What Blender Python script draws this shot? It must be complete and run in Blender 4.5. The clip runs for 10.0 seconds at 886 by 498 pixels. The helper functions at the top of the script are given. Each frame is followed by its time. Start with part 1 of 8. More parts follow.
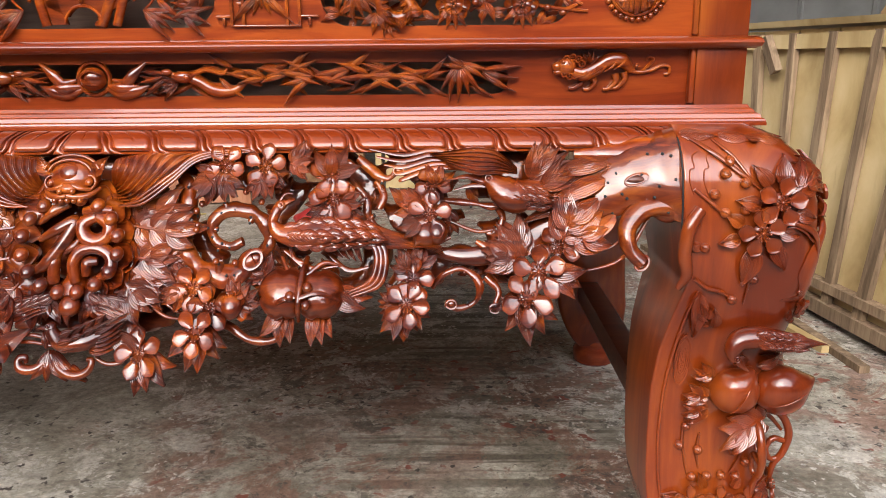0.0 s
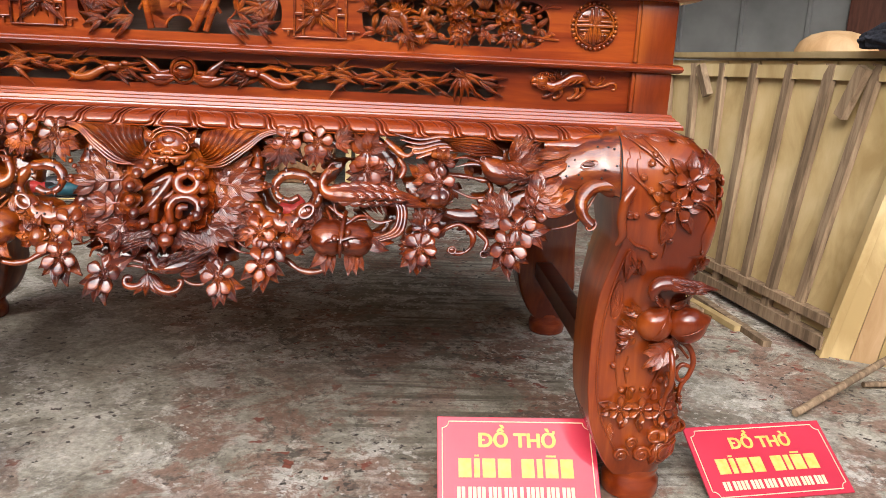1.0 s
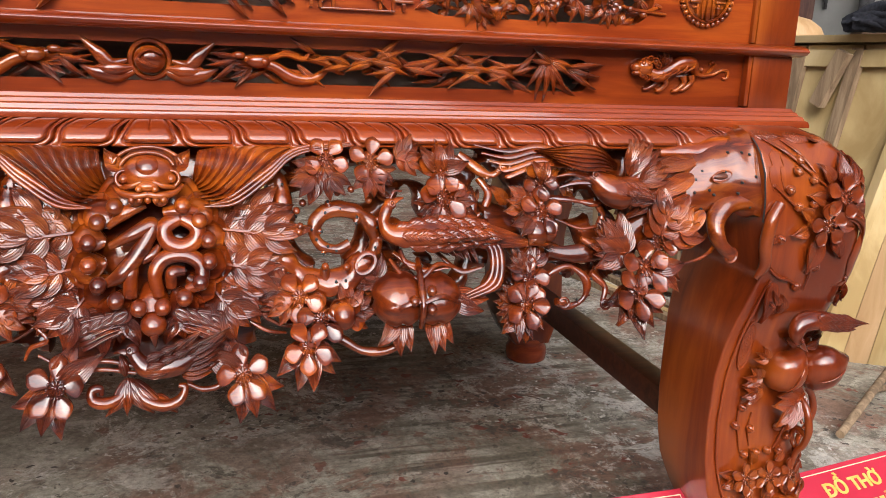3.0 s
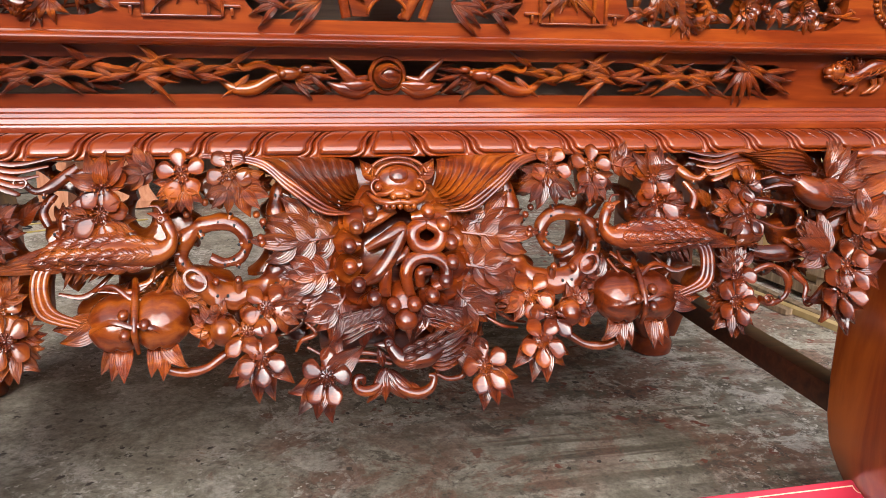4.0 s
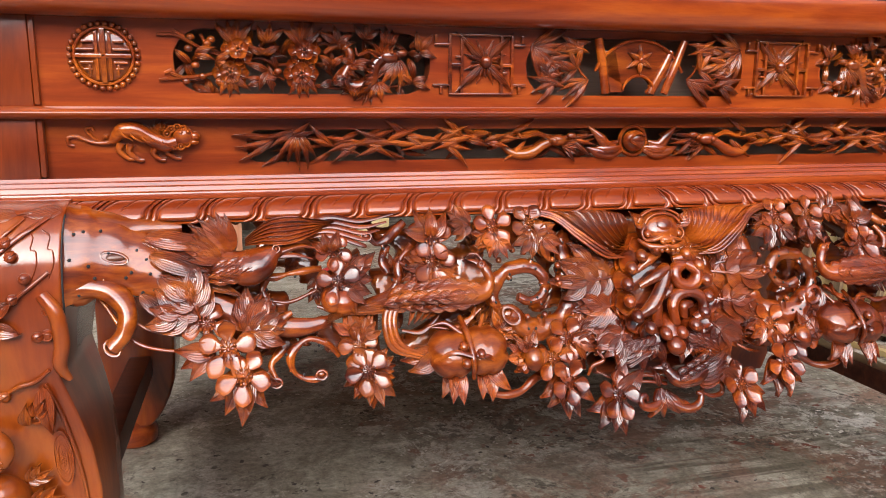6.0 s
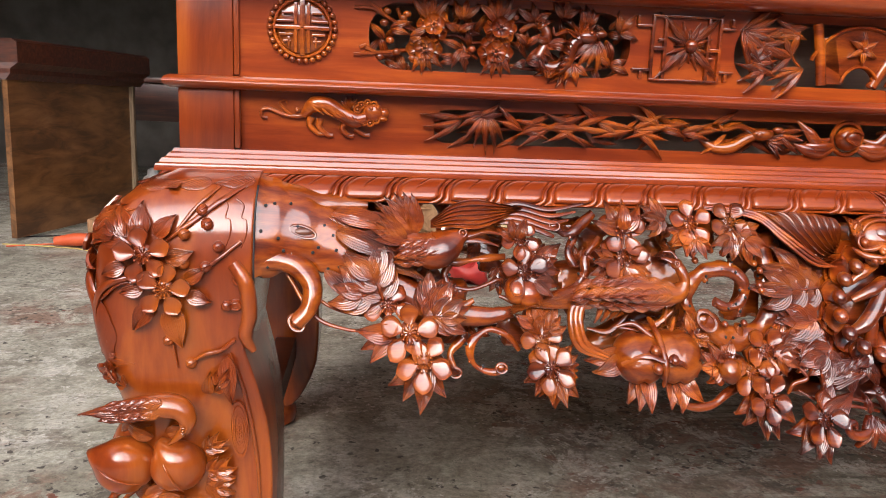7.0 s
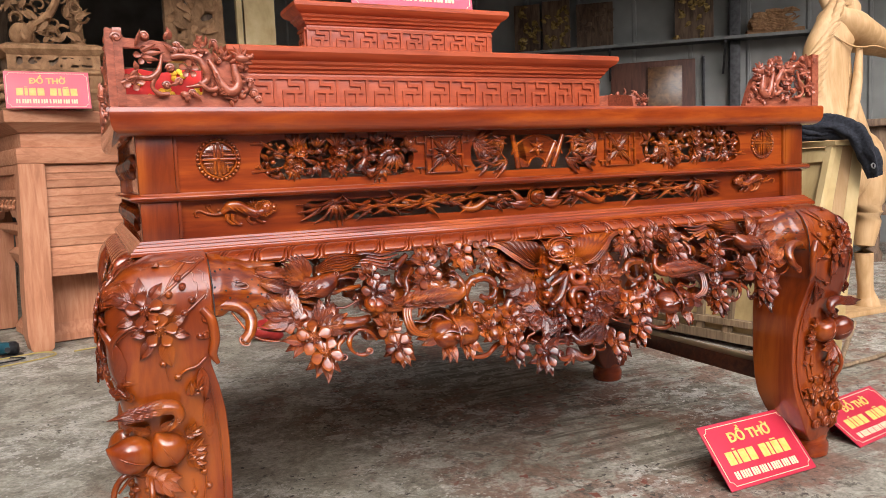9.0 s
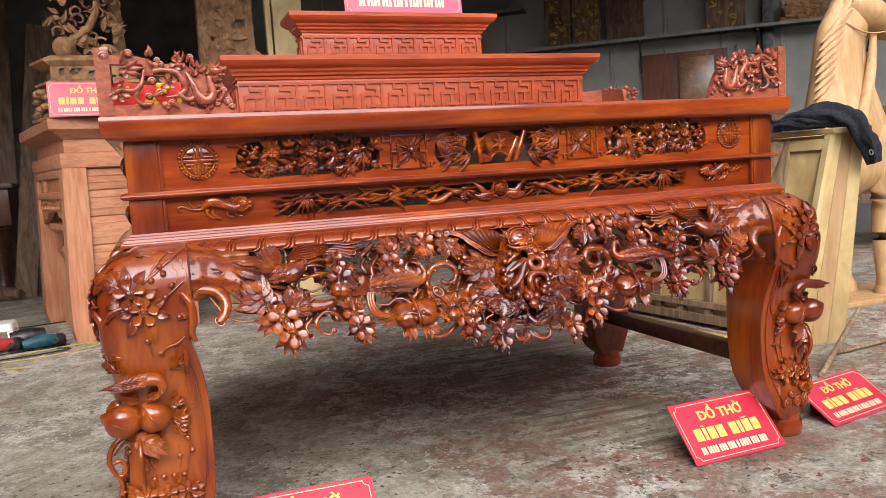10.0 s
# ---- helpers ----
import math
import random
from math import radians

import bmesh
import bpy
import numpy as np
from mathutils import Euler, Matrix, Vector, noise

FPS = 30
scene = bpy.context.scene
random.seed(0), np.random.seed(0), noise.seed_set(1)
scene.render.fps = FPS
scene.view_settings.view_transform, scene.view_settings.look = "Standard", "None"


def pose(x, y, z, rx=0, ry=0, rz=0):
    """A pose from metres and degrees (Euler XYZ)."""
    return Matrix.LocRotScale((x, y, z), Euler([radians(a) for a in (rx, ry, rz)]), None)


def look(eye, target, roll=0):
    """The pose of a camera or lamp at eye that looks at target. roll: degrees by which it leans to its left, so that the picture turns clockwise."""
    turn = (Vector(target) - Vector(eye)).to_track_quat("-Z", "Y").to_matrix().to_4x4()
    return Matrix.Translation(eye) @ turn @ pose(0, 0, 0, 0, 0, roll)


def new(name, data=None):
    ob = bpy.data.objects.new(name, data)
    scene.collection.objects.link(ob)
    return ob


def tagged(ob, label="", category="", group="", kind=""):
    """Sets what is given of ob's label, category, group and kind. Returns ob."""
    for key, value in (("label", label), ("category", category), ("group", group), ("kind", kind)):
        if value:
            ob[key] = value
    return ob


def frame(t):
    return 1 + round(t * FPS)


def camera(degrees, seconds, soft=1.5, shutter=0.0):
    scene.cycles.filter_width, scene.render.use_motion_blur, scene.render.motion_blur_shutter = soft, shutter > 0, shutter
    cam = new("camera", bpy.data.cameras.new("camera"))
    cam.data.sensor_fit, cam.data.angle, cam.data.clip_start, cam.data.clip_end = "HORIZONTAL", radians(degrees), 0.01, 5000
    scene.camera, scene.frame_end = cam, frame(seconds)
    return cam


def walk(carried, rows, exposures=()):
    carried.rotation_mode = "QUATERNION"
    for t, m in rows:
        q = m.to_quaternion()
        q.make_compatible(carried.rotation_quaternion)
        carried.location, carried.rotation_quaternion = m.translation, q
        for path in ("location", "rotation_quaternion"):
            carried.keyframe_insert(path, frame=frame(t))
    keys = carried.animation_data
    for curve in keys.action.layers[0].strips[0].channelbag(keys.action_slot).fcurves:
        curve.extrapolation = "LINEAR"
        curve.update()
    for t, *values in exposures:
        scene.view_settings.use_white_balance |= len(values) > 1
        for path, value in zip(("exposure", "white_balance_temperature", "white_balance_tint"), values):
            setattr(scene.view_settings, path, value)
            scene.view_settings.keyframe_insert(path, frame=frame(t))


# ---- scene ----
cam = camera(60.7, 10.0, soft=0.75)
PATH = [
    (0, (0.588, -1.265, 0.994), (0.567, 0.672, 0.497), -0.5),
    (0.5, (0.496, -1.546, 1.0), (0.56, 0.402, 0.548), 2.1),
    (1, (0.478, -1.693, 0.997), (0.593, 0.247, 0.525), 2.7),
    (1.5, (0.353, -1.663, 0.994), (0.552, 0.265, 0.501), 3.3),
    (2, (0.267, -1.505, 0.978), (0.635, 0.397, 0.482), 3.1),
    (2.2, (0.253, -1.413, 0.934), (0.672, 0.484, 0.46), 2.9),
    (3.3, (0.039, -1.143, 0.978), (0.584, 0.722, 0.503), 1.9),
    (3.5, (0.0, -1.149, 0.982), (0.527, 0.719, 0.499), 1.6),
    (4, (-0.153, -1.179, 0.993), (0.237, 0.718, 0.495), 0.8),
    (4.1, (-0.2, -1.19, 1.008), (0.176, 0.705, 0.491), 0.7),
    (4.5, (-0.285, -1.312, 1.005), (-0.049, 0.608, 0.497), 0.6),
    (5, (-0.408, -1.401, 1.033), (-0.268, 0.517, 0.483), -0.2),
    (5.2, (-0.466, -1.387, 1.031), (-0.297, 0.532, 0.493), -0.2),
    (6.3, (-0.705, -1.221, 1.016), (-0.175, 0.682, 0.705), -0.0),
    (6.5, (-0.706, -1.209, 1.011), (-0.212, 0.707, 0.72), 0.5),
    (7, (-0.784, -1.179, 0.985), (-0.583, 0.777, 0.619), 2.2),
    (7.5, (-1.0, -1.146, 0.984), (-0.694, 0.793, 0.602), 2.8),
    (8, (-1.049, -1.34, 1.024), (-0.381, 0.517, 0.703), 0.4),
    (8.3, (-1.069, -1.539, 1.025), (-0.283, 0.28, 0.754), -1.8),
    (8.5, (-1.09, -1.642, 1.041), (-0.267, 0.163, 0.785), -2.5),
    (9, (-1.171, -1.858, 1.043), (-0.334, -0.053, 0.84), -2.4),
    (9.5, (-1.15, -2.025, 1.041), (-0.384, -0.187, 0.848), -3.0),
    (10, (-1.011, -2.123, 1.029), (-0.306, -0.263, 0.822), -3.6),
]
walk(cam, [(t, look(eye, target, roll)) for t, eye, target, roll in PATH],
     exposures=((0, 0.50), (1, 0.47), (2, 0.39), (3.5, 0.45), (4.5, 0.52), (5.5, 0.52), (7, 0.58), (8, 0.57), (9, 0.43), (10, 0.42)))

# ---- daylight: a bright overcast sky over the open front of the workshop ----
world = bpy.data.worlds.new("overcast_sky")
scene.world = world
world.use_nodes = True
wn = world.node_tree.nodes
sky = wn.new("ShaderNodeTexSky")
sky.sky_type = 'NISHITA'
sky.sun_disc = False
sky.sun_elevation = radians(34)
sky.sun_rotation = radians(200)
sky.dust_density = 4.0
grey = wn.new("ShaderNodeHueSaturation")
grey.inputs["Saturation"].default_value = 0.54
world.node_tree.links.new(sky.outputs["Color"], grey.inputs["Color"])
world.node_tree.links.new(grey.outputs["Color"], wn["Background"].inputs["Color"])
wn["Background"].inputs["Strength"].default_value = 0.19

sun_data = bpy.data.lights.new("sun", 'SUN')
sun_data.energy = 3.4
sun_data.angle = radians(62)
sun_data.color = (1.0, 0.955, 1.0)
sun_lamp = new("sun", sun_data)
sun_lamp.matrix_world = look((-0.6, -8.2, 6.1), (0, 0, 0.5))

# ---- materials ----
def principled(name):
    m = bpy.data.materials.new(name)
    m.use_nodes = True
    return m, m.node_tree.nodes, m.node_tree.links, m.node_tree.nodes["Principled BSDF"]


def ramp_of(nodes, stops):
    r = nodes.new("ShaderNodeValToRGB")
    els = r.color_ramp.elements
    while len(els) < len(stops):
        els.new(0.5)
    for e, (p, c) in zip(els, stops):
        e.position = p
        e.color = (*c, 1)
    return r


def wood(name, dark, mid, light, stretch=(0.35, 6, 6), rough=0.4, coat=0.0, coat_rough=0.15, bump=0.1, scale=6.0, vary=0.12, blotch=0.35, gouge=0.0):
    """Grain drawn out along one axis, blotches of stain, faint pores; each object a little lighter or darker."""
    m, n, l, b = principled(name)
    co = n.new("ShaderNodeTexCoord")
    mp = n.new("ShaderNodeMapping")
    mp.inputs["Scale"].default_value = stretch
    l.new(co.outputs["Object"], mp.inputs["Vector"])
    grain = n.new("ShaderNodeTexNoise")
    grain.inputs["Scale"].default_value = scale
    grain.inputs["Detail"].default_value = 7
    grain.inputs["Roughness"].default_value = 0.62
    grain.inputs["Distortion"].default_value = 0.6
    l.new(mp.outputs["Vector"], grain.inputs["Vector"])
    stain = n.new("ShaderNodeTexNoise")
    stain.inputs["Scale"].default_value = 2.3
    stain.inputs["Detail"].default_value = 3
    l.new(co.outputs["Object"], stain.inputs["Vector"])
    mix = n.new("ShaderNodeMath")
    mix.operation = 'MULTIPLY_ADD'
    mix.inputs[1].default_value = blotch
    mix.inputs[2].default_value = 0.0
    l.new(stain.outputs["Fac"], mix.inputs[0])
    off = n.new("ShaderNodeMath")
    off.operation = 'MULTIPLY_ADD'
    off.inputs[1].default_value = 1.0 - blotch
    l.new(grain.outputs["Fac"], off.inputs[0])
    l.new(mix.outputs[0], off.inputs[2])
    r = ramp_of(n, [(0.40, dark), (0.5, mid), (0.61, light)])
    l.new(off.outputs[0], r.inputs["Fac"])
    info = n.new("ShaderNodeObjectInfo")
    hsv = n.new("ShaderNodeHueSaturation")
    val = n.new("ShaderNodeMapRange")
    val.inputs["To Min"].default_value = 1 - vary
    val.inputs["To Max"].default_value = 1 + vary
    l.new(info.outputs["Random"], val.inputs["Value"])
    l.new(val.outputs["Result"], hsv.inputs["Value"])
    l.new(r.outputs["Color"], hsv.inputs["Color"])
    l.new(hsv.outputs["Color"], b.inputs["Base Color"])
    b.inputs["Roughness"].default_value = rough
    b.inputs["Specular IOR Level"].default_value = 0.12 if coat > 0.5 else 0.4
    b.inputs["Coat Weight"].default_value = coat
    b.inputs["Coat Roughness"].default_value = coat_rough
    b.inputs["Coat IOR"].default_value = 1.58
    bp = n.new("ShaderNodeBump")
    bp.inputs["Strength"].default_value = bump
    bp.inputs["Distance"].default_value = 0.002
    l.new(grain.outputs["Fac"], bp.inputs["Height"])
    l.new(bp.outputs["Normal"], b.inputs["Normal"])
    if gouge:
        # fine cut lines that run as the carver drew them on each piece
        drawn = n.new("ShaderNodeAttribute")
        drawn.attribute_name = "cut"
        fold = n.new("ShaderNodeMath")
        fold.operation = 'PINGPONG'
        fold.inputs[1].default_value = 0.5
        l.new(drawn.outputs["Fac"], fold.inputs[0])
        groove = n.new("ShaderNodeMapRange")
        groove.interpolation_type = 'SMOOTHSTEP'
        groove.inputs["From Min"].default_value = 0.02
        groove.inputs["From Max"].default_value = 0.20
        l.new(fold.outputs[0], groove.inputs["Value"])
        cut = n.new("ShaderNodeBump")
        cut.inputs["Strength"].default_value = gouge
        cut.inputs["Distance"].default_value = 0.0010
        l.new(groove.outputs["Result"], cut.inputs["Height"])
        l.new(bp.outputs["Normal"], cut.inputs["Normal"])
        l.new(cut.outputs["Normal"], b.inputs["Normal"])
        l.new(cut.outputs["Normal"], b.inputs["Coat Normal"])
    return m


def plain(name, c1, c2, rough=0.5, scale=20.0, metal=0.0, coat=0.0, bump=0.1, detail=5):
    m, n, l, b = principled(name)
    co = n.new("ShaderNodeTexCoord")
    t = n.new("ShaderNodeTexNoise")
    t.inputs["Scale"].default_value = scale
    t.inputs["Detail"].default_value = detail
    l.new(co.outputs["Object"], t.inputs["Vector"])
    r = ramp_of(n, [(0.35, c1), (0.65, c2)])
    l.new(t.outputs["Fac"], r.inputs["Fac"])
    l.new(r.outputs["Color"], b.inputs["Base Color"])
    b.inputs["Roughness"].default_value = rough
    b.inputs["Metallic"].default_value = metal
    b.inputs["Specular IOR Level"].default_value = 0.3
    b.inputs["Coat Weight"].default_value = coat
    bp = n.new("ShaderNodeBump")
    bp.inputs["Strength"].default_value = bump
    bp.inputs["Distance"].default_value = 0.003
    l.new(t.outputs["Fac"], bp.inputs["Height"])
    l.new(bp.outputs["Normal"], b.inputs["Normal"])
    return m


RED = ((0.145, 0.0175, 0.0026), (0.210, 0.0305, 0.0041), (0.300, 0.0560, 0.0066))
lacquer = wood("red_lacquered_wood", *RED, stretch=(0.5, 5, 5), rough=0.36, coat=0.95, coat_rough=0.08, bump=0.08)
lacquer_up = wood("red_lacquered_wood_upright", (0.105, 0.0125, 0.0020), (0.200, 0.0305, 0.0038), (0.340, 0.0760, 0.0080), stretch=(3.2, 3.2, 0.35), rough=0.36, coat=1.0, coat_rough=0.17, bump=0.06, scale=4.0, blotch=0.5, gouge=0.7)
carved = wood("carved_lacquered_wood", (0.060, 0.0062, 0.0008), (0.172, 0.0250, 0.0022), (0.335, 0.074, 0.0054), stretch=(0.8, 4, 4), rough=0.40, coat=1.0, coat_rough=0.11, bump=0.10, scale=9, vary=0.28, gouge=0.75)
satin = wood("satin_red_wood", (0.22, 0.034, 0.011), (0.32, 0.056, 0.016), (0.40, 0.078, 0.024), stretch=(0.5, 6, 6), rough=0.45, coat=0.25, coat_rough=0.3, bump=0.1)
bracket_wood = wood("brown_pink_carved_wood", (0.20, 0.046, 0.022), (0.30, 0.075, 0.038), (0.40, 0.115, 0.06), stretch=(2, 5, 5), rough=0.42, coat=0.5, coat_rough=0.15, bump=0.2, scale=20)
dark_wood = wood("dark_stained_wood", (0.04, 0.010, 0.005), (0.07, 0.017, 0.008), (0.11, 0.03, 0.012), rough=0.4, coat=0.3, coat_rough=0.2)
pale_wood = wood("unfinished_wood", (0.359, 0.144, 0.074), (0.452, 0.195, 0.105), (0.515, 0.250, 0.144), stretch=(0.6, 6, 6), rough=0.75, bump=0.2)
pale_up = wood("unfinished_wood_upright", (0.359, 0.144, 0.074), (0.452, 0.195, 0.105), (0.515, 0.250, 0.144), stretch=(6, 6, 0.6), rough=0.75, bump=0.2)
ply = wood("yellow_plywood", (0.36, 0.25, 0.105), (0.50, 0.375, 0.18), (0.60, 0.475, 0.26), stretch=(1.6, 1.6, 0.7), rough=0.6, bump=0.1, scale=3, blotch=0.5)
batten = wood("grey_brown_batten", (0.14, 0.095, 0.055), (0.24, 0.165, 0.10), (0.36, 0.26, 0.16), stretch=(6, 6, 0.5), rough=0.8, bump=0.3)
horse_wood = wood("sanded_yellow_wood", (0.36, 0.215, 0.095), (0.43, 0.27, 0.13), (0.50, 0.33, 0.175), stretch=(5, 5, 0.7), rough=0.6, bump=0.1, scale=4)
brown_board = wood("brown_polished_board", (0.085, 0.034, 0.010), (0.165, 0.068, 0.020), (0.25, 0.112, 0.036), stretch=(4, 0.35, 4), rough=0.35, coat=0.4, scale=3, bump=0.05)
old_wood = wood("weathered_carved_wood", (0.17, 0.088, 0.040), (0.28, 0.150, 0.072), (0.40, 0.225, 0.115), stretch=(3, 3, 2), rough=0.85, bump=0.3)
raw_board = wood("dull_unlacquered_board", (0.20, 0.135, 0.10), (0.29, 0.205, 0.155), (0.37, 0.27, 0.21), stretch=(0.5, 5, 5), rough=0.8, bump=0.1)
red_board = wood("red_brown_board", (0.09, 0.030, 0.018), (0.13, 0.045, 0.027), (0.17, 0.064, 0.038), stretch=(4, 4, 0.5), rough=0.5, bump=0.05)
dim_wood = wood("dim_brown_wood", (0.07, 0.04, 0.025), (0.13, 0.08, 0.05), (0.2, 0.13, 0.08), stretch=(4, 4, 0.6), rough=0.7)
gilt = plain("tarnished_gilt", (0.10, 0.06, 0.02), (0.42, 0.28, 0.09), rough=0.45, scale=30, metal=0.5, bump=0.6)
sign_red = plain("red_acrylic", (0.47, 0.022, 0.048), (0.55, 0.036, 0.066), rough=0.30, scale=3, coat=0.5, bump=0.0)
sign_pink = plain("pink_faded_acrylic", (0.62, 0.065, 0.115), (0.70, 0.11, 0.16), rough=0.35, scale=3, coat=0.1, bump=0.0)
letter_yellow = plain("yellow_lettering", (0.68, 0.45, 0.09), (0.74, 0.54, 0.17), rough=0.4, scale=60, bump=0.0)
line_pale = plain("cream_lettering", (0.78, 0.58, 0.36), (0.84, 0.66, 0.44), rough=0.4, scale=60, bump=0.0)
white_plastic = plain("white_plastic", (0.72, 0.73, 0.68), (0.80, 0.80, 0.75), rough=0.35, scale=12, bump=0.03)
red_plastic = plain("red_plastic", (0.34, 0.02, 0.02), (0.45, 0.04, 0.03), rough=0.4, scale=14)
orange_plastic = plain("orange_plastic", (0.55, 0.09, 0.03), (0.66, 0.13, 0.05), rough=0.4, scale=14)
teal_plastic = plain("teal_plastic", (0.01, 0.06, 0.08), (0.03, 0.12, 0.15), rough=0.45, scale=14)
dark_metal = plain("dark_metal", (0.03, 0.03, 0.032), (0.07, 0.07, 0.075), rough=0.45, scale=25, metal=0.7)
# rubber of cables and grips; also the seams and painted shade in drilled holes
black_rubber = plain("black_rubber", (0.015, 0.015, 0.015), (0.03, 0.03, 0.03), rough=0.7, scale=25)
yellow_cable = plain("yellow_cable", (0.45, 0.34, 0.10), (0.52, 0.41, 0.16), rough=0.5, scale=25)
cloth_black = plain("black_cloth", (0.008, 0.009, 0.013), (0.022, 0.024, 0.032), rough=0.9, scale=80, bump=0.4)
cloth_red = plain("red_cloth", (0.60, 0.015, 0.015), (0.72, 0.03, 0.02), rough=0.6, scale=40)
cloth_gold = plain("yellow_print", (0.85, 0.42, 0.02), (0.9, 0.6, 0.06), rough=0.6, scale=30)
zinc = plain("zinc_steel", (0.35, 0.35, 0.35), (0.5, 0.5, 0.5), rough=0.35, scale=30, metal=0.9)
shelf_grey = plain("painted_steel", (0.16, 0.165, 0.16), (0.22, 0.225, 0.22), rough=0.5, scale=12, bump=0.02)
grey_wall_m = plain("grey_sheet_wall", (0.22, 0.225, 0.218), (0.30, 0.305, 0.295), rough=0.7, scale=2.5, bump=0.05)
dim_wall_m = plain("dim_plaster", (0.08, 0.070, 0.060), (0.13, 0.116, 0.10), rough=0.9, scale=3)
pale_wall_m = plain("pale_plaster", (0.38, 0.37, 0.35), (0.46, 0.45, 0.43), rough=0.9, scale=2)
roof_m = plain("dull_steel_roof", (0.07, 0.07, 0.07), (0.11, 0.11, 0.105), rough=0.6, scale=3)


def concrete():
    """Worn slab: grey cement, pale scuffs, rust-red dust, dark oily spots and brushed streaks."""
    m, n, l, b = principled("worn_concrete")
    co = n.new("ShaderNodeTexCoord")

    def nz(scale, detail=6, vec=None, rough=0.6, dist=0.0):
        t = n.new("ShaderNodeTexNoise")
        t.inputs["Scale"].default_value = scale
        t.inputs["Detail"].default_value = detail
        t.inputs["Roughness"].default_value = rough
        t.inputs["Distortion"].default_value = dist
        l.new(vec if vec else co.outputs["Object"], t.inputs["Vector"])
        return t.outputs["Fac"]

    def mixc(fac, a, c):
        x = n.new("ShaderNodeMix")
        x.data_type = 'RGBA'
        l.new(fac, x.inputs[0])
        if isinstance(a, tuple):
            x.inputs[6].default_value = (*a, 1)
        else:
            l.new(a, x.inputs[6])
        if isinstance(c, tuple):
            x.inputs[7].default_value = (*c, 1)
        else:
            l.new(c, x.inputs[7])
        return x.outputs[2]

    def band(src, lo, hi, top=1.0):
        x = n.new("ShaderNodeMapRange")
        x.inputs["From Min"].default_value = lo
        x.inputs["From Max"].default_value = hi
        x.inputs["To Max"].default_value = top
        l.new(src, x.inputs["Value"])
        return x.outputs["Result"]

    def at(x, y):
        k = n.new("ShaderNodeMapping")
        k.inputs["Location"].default_value = (x, y, 0)
        l.new(co.outputs["Object"], k.inputs["Vector"])
        return k.outputs["Vector"]

    def times(a, c):
        k = n.new("ShaderNodeMath")
        k.operation = 'MULTIPLY'
        l.new(a, k.inputs[0])
        l.new(c, k.inputs[1])
        return k.outputs[0]

    base = ramp_of(n, [(0.40, (0.225, 0.207, 0.162)), (0.5, (0.340, 0.320, 0.262)), (0.60, (0.45, 0.43, 0.365))])
    l.new(nz(5.0, 10, None, 0.74, 0.5), base.inputs["Fac"])
    c = base.outputs["Color"]
    # trowel and sweeping marks in one corner of the slab
    mp = n.new("ShaderNodeMapping")
    mp.inputs["Rotation"].default_value = (0, 0, radians(62))
    mp.inputs["Scale"].default_value = (0.9, 22, 1)
    l.new(co.outputs["Object"], mp.inputs["Vector"])
    sep = n.new("ShaderNodeSeparateXYZ")
    l.new(co.outputs["Object"], sep.inputs["Vector"])
    corner = times(times(band(sep.outputs["X"], 0.1, 0.45), band(sep.outputs["X"], 1.75, 1.15)), times(band(sep.outputs["Y"], -0.35, 0.0), band(nz(1.3, 3), 0.36, 0.46)))
    c = mixc(times(band(nz(1.3, 3, mp.outputs["Vector"], 0.5), 0.46, 0.55), corner), c, (0.135, 0.115, 0.086))
    # rust-red dust, dark oil, pale scuffs, paint flecks
    def spots(scale, size, vec):
        k = n.new("ShaderNodeTexVoronoi")
        k.inputs["Scale"].default_value = scale
        warp = n.new("ShaderNodeVectorMath")
        warp.operation = 'ADD'
        wob = n.new("ShaderNodeTexNoise")
        wob.inputs["Scale"].default_value = scale * 2.5
        wob.inputs["Detail"].default_value = 4
        small = n.new("ShaderNodeVectorMath")
        small.operation = 'SCALE'
        small.inputs["Scale"].default_value = 0.9 / scale
        l.new(vec, wob.inputs["Vector"])
        l.new(wob.outputs["Color"], small.inputs[0])
        l.new(vec, warp.inputs[0])
        l.new(small.outputs["Vector"], warp.inputs[1])
        l.new(warp.outputs["Vector"], k.inputs["Vector"])
        x = n.new("ShaderNodeMapRange")
        x.inputs["From Min"].default_value = size
        x.inputs["From Max"].default_value = size * 0.8
        l.new(k.outputs["Distance"], x.inputs["Value"])
        return x.outputs["Result"]

    lean = n.new("ShaderNodeMath")
    lean.operation = 'MULTIPLY_ADD'
    lean.inputs[1].default_value = 0.18
    l.new(band(sep.outputs["X"], -1.3, 1.2), lean.inputs[0])
    l.new(nz(0.9, 4, at(3.7, 1.2), 0.6), lean.inputs[2])
    dusty = band(lean.outputs[0], 0.53, 0.62)
    worn = band(nz(1.1, 4, at(-2.2, 4.4), 0.6), 0.44, 0.54)
    c = mixc(band(nz(2.4, 12, at(1.1, 6.2), 0.80, 0.5), 0.525, 0.555, 0.62), c, (0.165, 0.145, 0.112))
    c = mixc(times(dusty, band(nz(4.2, 12, at(7.3, 2.1), 0.80, 0.6), 0.485, 0.525, 0.72)), c, (0.21, 0.10, 0.068))
    c = mixc(times(worn, band(nz(6.0, 12, at(5.5, -3.0), 0.82, 0.4), 0.515, 0.545, 0.85)), c, (0.56, 0.54, 0.49))
    c = mixc(times(dusty, band(nz(7.0, 12, at(-6.0, 2.0), 0.84, 0.4), 0.545, 0.57, 0.85)), c, (0.08, 0.066, 0.052))
    c = mixc(times(band(nz(1.6, 4, at(4, 4)), 0.45, 0.55), spots(24, 0.22, at(0, 0))), c, (0.06, 0.05, 0.04))
    c = mixc(times(dusty, spots(11, 0.17, at(3.3, 1.1))), c, (0.20, 0.06, 0.035))
